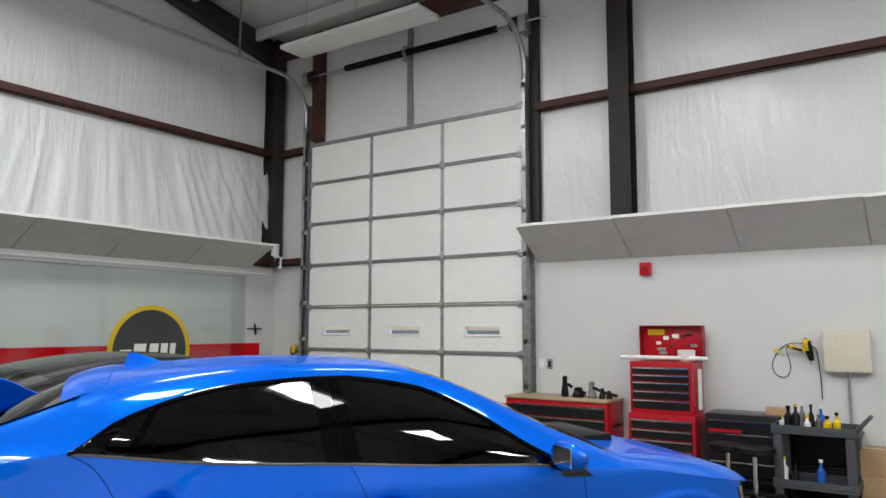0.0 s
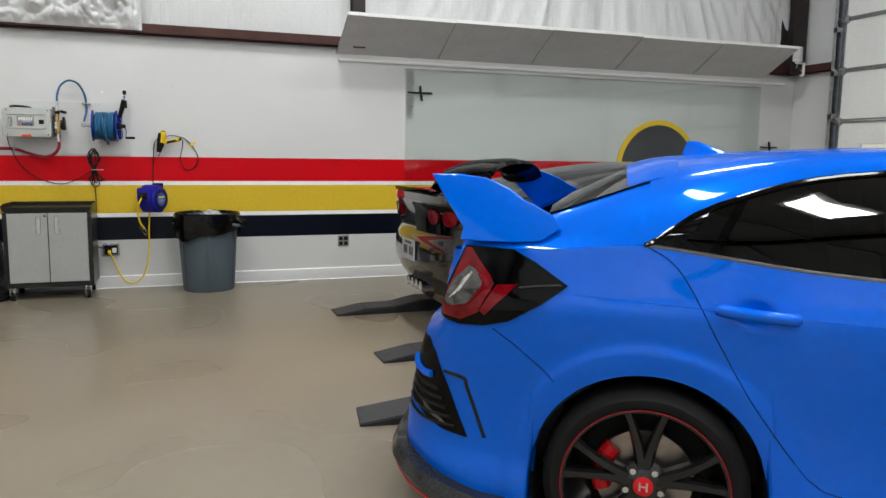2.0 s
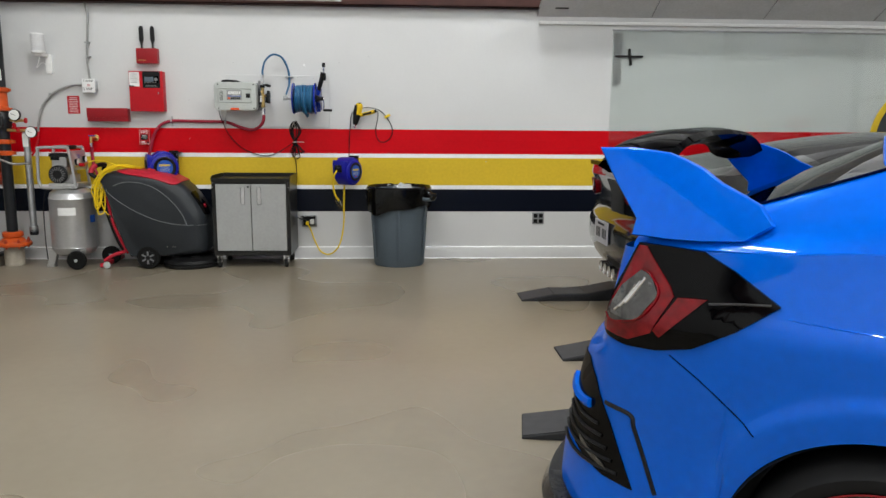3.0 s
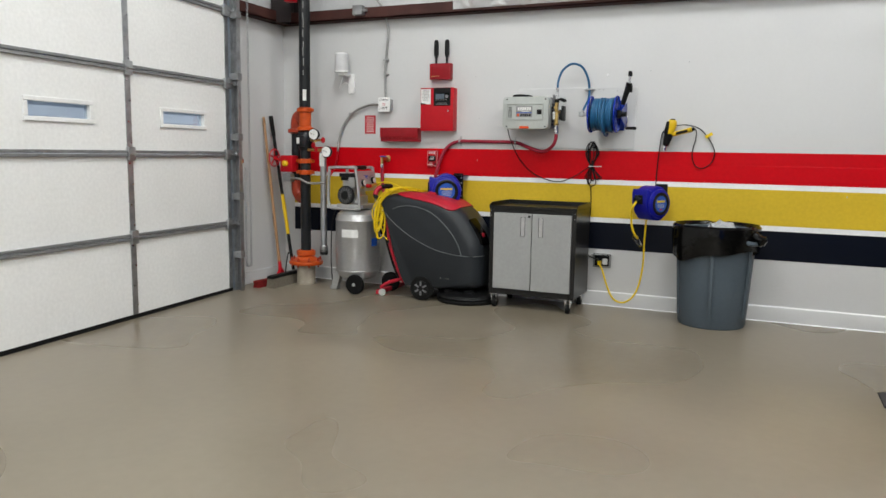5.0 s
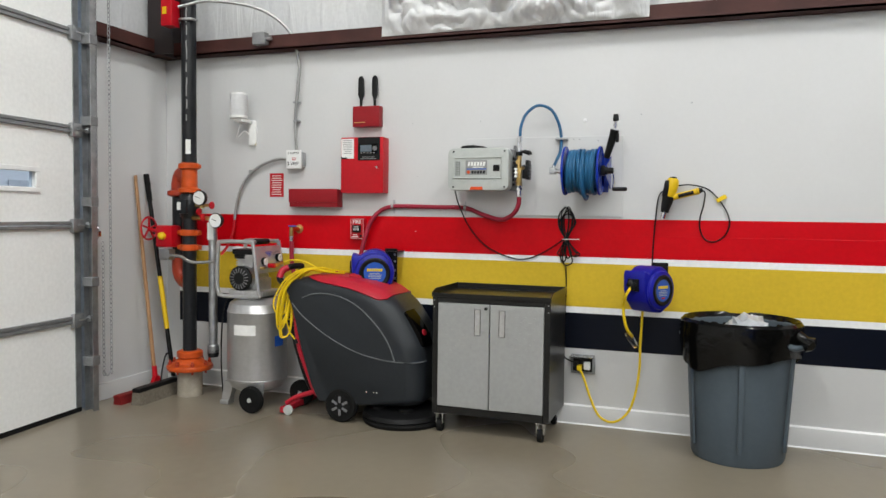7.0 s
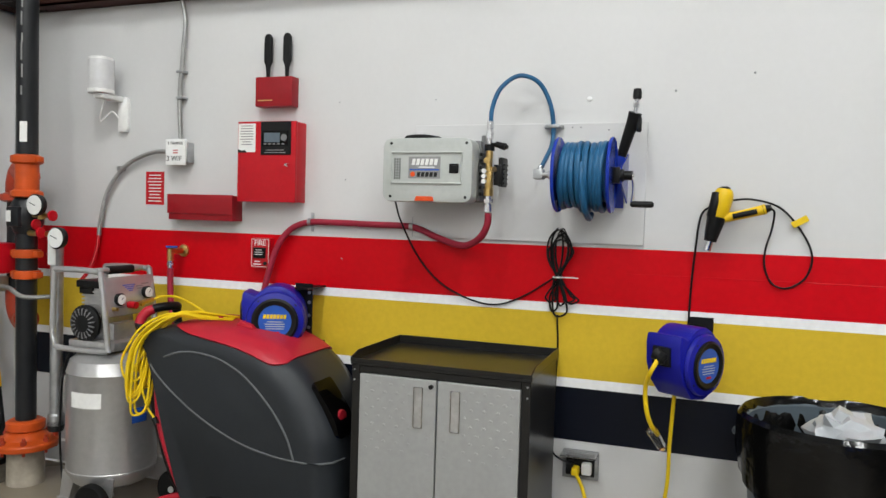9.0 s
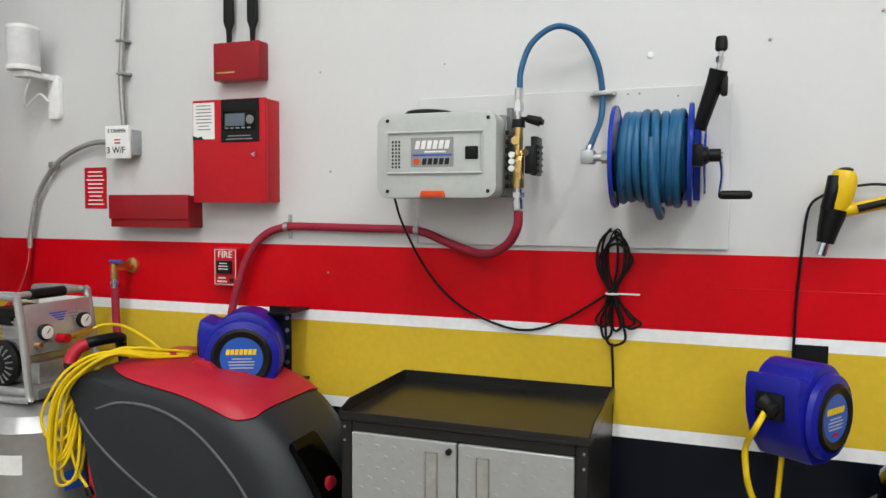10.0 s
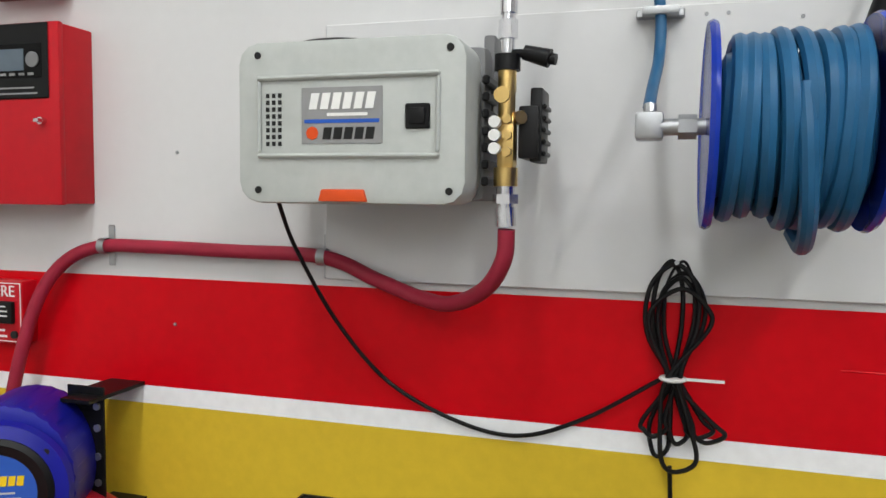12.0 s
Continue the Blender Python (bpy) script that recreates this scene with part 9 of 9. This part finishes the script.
# totes are made up to darken the gap behind the cart
for x, z, hh in ((-1.22, 0.0, 0.30), (-1.22, 0.305, 0.29)):
    tb = thing("storage_tote", pose(x, 7.64, z), "made-up black plastic tote filling the dark area behind the cart", "storage tote", "stacked storage totes")
    part("tub", prism_bm([(-0.25, 0.0), (0.25, 0.0), (0.28, hh - 0.03), (-0.28, hh - 0.03)], "Y", -0.19, 0.19, 0.012), M_BLACK_PLASTIC, tb)
    part("lid", box_bm((-0.295, -0.205, hh - 0.03), (0.295, 0.205, hh), 0.01), M_BLACK_PLASTIC, tb)
ep = thing("electrical_panel", pose(-1.03, YN, 1.32), "beige steel electrical panel on the white wall", "electrical panel")
part("box", box_bm((-0.19, -0.09, -0.2), (0.19, 0, 0.2), 0.005), M_BEIGE, ep)
part("door", box_bm((-0.195, -0.1, -0.19), (0.195, -0.09, 0.205), 0.004), M_BEIGE, ep)
part("conduit", cyl_bm(0.012, (0.0, -0.03, -0.2), (0.0, -0.03, -1.2), n=10), M_GALV, ep)
al = thing("alarm_strobe", pose(-2.95, YN, 2.18), "small red fire alarm strobe on the wall", "alarm strobe")
part("body", box_bm((-0.06, -0.06, -0.07), (0.06, 0, 0.07), 0.008), M_FIRE_RED, al)
part("lens", box_bm((-0.03, -0.075, -0.02), (0.03, -0.06, 0.03), 0.006), M_FIRE_DARK, al)
for x in (-4.25, -4.14):
    o2 = thing("wall_outlet", pose(x, YN, 1.11), "small outlet plate on the white wall", "outlet", "wall outlets")
    part("plate", box_bm((-0.035, -0.01, -0.06), (0.035, 0, 0.06), 0.003, 1), M_PAPER if x < -4.2 else M_GALV_DARK, o2)
    part("socket", box_bm((-0.017, -0.013, -0.035), (0.017, -0.01, 0.035), 0.002, 1), M_PAPER if x < -4.2 else M_BLACK_PLASTIC, o2)
heat_gun(Matrix.Translation((-1.38, YN, 1.34)) @ Matrix.Rotation(radians(-90), 4, "Z") @ Matrix.Diagonal((1, -1, 1, 1)), "yellow and black heat gun hung by its hook")
heat_gun(Matrix.Translation((-8.32, YN, 1.18)) @ Matrix.Rotation(radians(-90), 4, "Z"), "yellow and black heat gun in the wall corner")
mb = thing("mop_bucket_handle", pose(-0.55, 7.6, 0), "blue and yellow mop leaning on the wall", "mop")
part("handle", cyl_bm(0.014, (0.1, -0.25, 0.05), (0.0, 0.24, 1.15), n=12), M_YELLOW_PLASTIC, mb)
part("head", lathe_bm([(0.03, 0.85), (0.09, 0.88), (0.1, 1.1), (0.05, 1.15)], "Z", 16, (0.0, 0.17, 0)), M_BLUE_PLASTIC, mb)

# hanging white panels near the roll-up door
hp = thing("hanging_panel_light", pose(-6.36, 6.87, 5.30, 0, 0, 0), "long white hanging panel light, switched off", "panel light")
for k in (0, 1):
    part("panel", box_bm((-1.17 + 1.17 * k, -0.22, 0.0), (-0.003 + 1.17 * k, 0.22, 0.06), 0.005), M_WHITE_PLASTIC, hp)
for x in (-0.9, 0.0, 0.9):
    part("rod", cyl_bm(0.005, (x, 0, 0.06), (x, 0, 0.92), n=6), M_GALV, hp)

# ---------------------------------------------------------------- insulation facing with folds
def blanket_bm(a, b, z0, z1, nx, nz, amp, fold, seed, sag=0.0, crumple=0.0, pleat=0.0):
    """Sheet from a to b (plan points), bulging and pleated; normal to the left of a->b."""
    a, b = Vector((*a, 0)), Vector((*b, 0))
    d = (b - a)
    n = Vector((-d.y, d.x, 0)).normalized()
    L = d.length
    bm = bmesh.new()
    rows = []
    for j in range(nz + 1):
        v = j / nz
        row = []
        for i in range(nx + 1):
            u = i / nx
            s = u * L
            w = math.sin(math.pi * v) ** 0.6 * min(1, min(u, 1 - u) * 25)
            slant = s + 0.35 * (1 - v) * noise.noise(Vector((s * 0.5, seed, 0)))
            k = noise.noise(Vector((slant * fold, v * 0.9, seed))) + 0.6 * noise.noise(Vector((slant * fold * 2.3, v * 1.6, seed + 7)))
            h = w * (0.035 + amp * k + 0.5 * amp * noise.noise(Vector((s * 1.1, v * 2.2, seed + 3))))
            z = z0 + (z1 - z0) * v
            h += w * crumple * (abs(noise.noise(Vector((s * 5, z * 6, seed)))) + 0.6 * abs(noise.noise(Vector((s * 12, z * 11, seed + 1)))))
            h += w * pleat * (1 - abs(noise.noise(Vector(((s + 0.5 * v * (s - 3)) * 4.5, v * 0.5, seed + 2)))) * 2.2) * (0.35 + 0.65 * (1 - v))
            p = a + d * u + n * max(0.002, h)
            row.append(bm.verts.new((p.x, p.y, z0 + (z1 - z0) * v - sag * w * noise.noise(Vector((s * 3, seed, 5))))))
        rows.append(row)
    for r, q in zip(rows, rows[1:]):
        for i in range(nx):
            bm.faces.new((r[i], r[i + 1], q[i + 1], q[i]))
    return bm


def blanket(a, b, z0, z1, amp, fold, seed, nx=120, nz=28, pleat=0.0):
    structure("trim_insulation_facing", blanket_bm(a, b, z0, z1, nx, nz, amp, fold, seed, pleat=pleat), M_VINYL, "white vinyl insulation facing with loose folds", "insulation")


xw = XW - 0.018
for z0, z1 in ((2.50, 4.17), (4.19, 5.75)):
    blanket((xw, YN), (xw, 1.98), z0, z1, 0.045 if z0 < 4 else 0.03, 2.6 if z0 < 4 else 1.2, 1 + z0, 260, pleat=0.04 if z0 < 4 else 0.0)
    blanket((xw, 1.82), (xw, YS), z0, z1, 0.022, 0.8, 5 + z0)
    blanket((-3.27, YN + 0.018), (DX1 + 0.18, YN + 0.018), z0, z1, 0.02, 1.0, 9 + z0, 50)
    blanket((0.48, YN + 0.018), (-3.03, YN + 0.018), z0, z1, 0.026, 1.1, 13 + z0)
    blanket((XE, YN + 0.018), (0.72, YN + 0.018), z0, z1, 0.02, 1.0, 17 + z0)
blanket((DX1, YN + 0.018), (DX0 + 0.22, YN + 0.018), 4.30, 5.75, 0.02, 0.9, 23)
blanket((DX0, YN + 0.018), (XW, YN + 0.018), 2.6, 4.17, 0.01, 1.0, 27, 30)
structure("trim_loose_facing", blanket_bm((XW + 0.095, -0.22), (XW + 0.095, -1.95), 2.50, 3.3, 190, 70, 0.06, 4.0, 41, 0.06, crumple=0.16), M_VINYL, "crumpled loose white vinyl hanging over the girt", "insulation")

# ---------------------------------------------------------------- outside, seen through the door windows
M_GROUND = mat("asphalt_yard", (0.09, 0.088, 0.085), 0.85, var=0.2, scale=0.5, bump=0.3, bump_scale=20)
M_FAR = mat("pale_metal_siding", (0.58, 0.60, 0.62), 0.6, var=0.05, scale=0.4)
gnd = bmesh.new()
bmesh.ops.create_grid(gnd, x_segments=1, y_segments=1, size=400, matrix=pose(0, 0, -0.16))
structure("ground", gnd, M_GROUND, "grey asphalt yard around the building", "ground")
# shed is made up: it covers the sky and sets the panes' brightness
sd = thing("metal_shed", pose(-8, -46, 0), "made-up long pale metal shed backing the door windows", "building")
part("wall", box_bm((-90, -4, -0.2), (60, 4, 4.6)), M_FAR, sd)
part("roof", prism_bm([(-4.4, 4.55), (4.4, 4.55), (4.4, 4.7), (0, 5.6), (-4.4, 4.7)], "X", -90.4, 60.4), M_GALV_DARK, sd)
for k in range(18):
    part("door", box_bm((-84 + 7 * k, 4.0, -0.2), (-80.5 + 7 * k, 4.06, 3.2)), M_FOAM, sd)
tk = thing("pickup_truck", pose(-13.2, -19.5, -0.16, 0, 0, 8), "white pickup truck parked in the yard", "truck")
M_TRUCK = mat("white_truck_paint", (0.72, 0.73, 0.74), 0.2, coat=0.8, var=0.01)
part("body", merge(prism_bm([(-2.8, 0.5), (2.8, 0.5), (2.8, 1.05), (1.5, 1.15), (-2.8, 1.15)], "Y", -0.95, 0.95, 0.05)), M_TRUCK, tk)
part("cab", prism_bm([(-0.9, 1.15), (1.5, 1.15), (0.9, 1.85), (-0.6, 1.88)], "Y", -0.85, 0.85, 0.05), M_TRUCK, tk)
part("window", prism_bm([(-0.7, 1.25), (1.2, 1.25), (0.8, 1.75), (-0.5, 1.77)], "Y", -0.87, 0.87, 0.01), M_GLOSS_BLACK, tk)
for x in (-1.8, 1.9):
    for y in (-0.86, 0.86):
        part("wheel", lathe_bm([(0.2, y - 0.12), (0.4, y - 0.12), (0.4, y + 0.12), (0.2, y + 0.12)], "Y", 24, (x, 0, 0.4)), M_TIRE, tk)
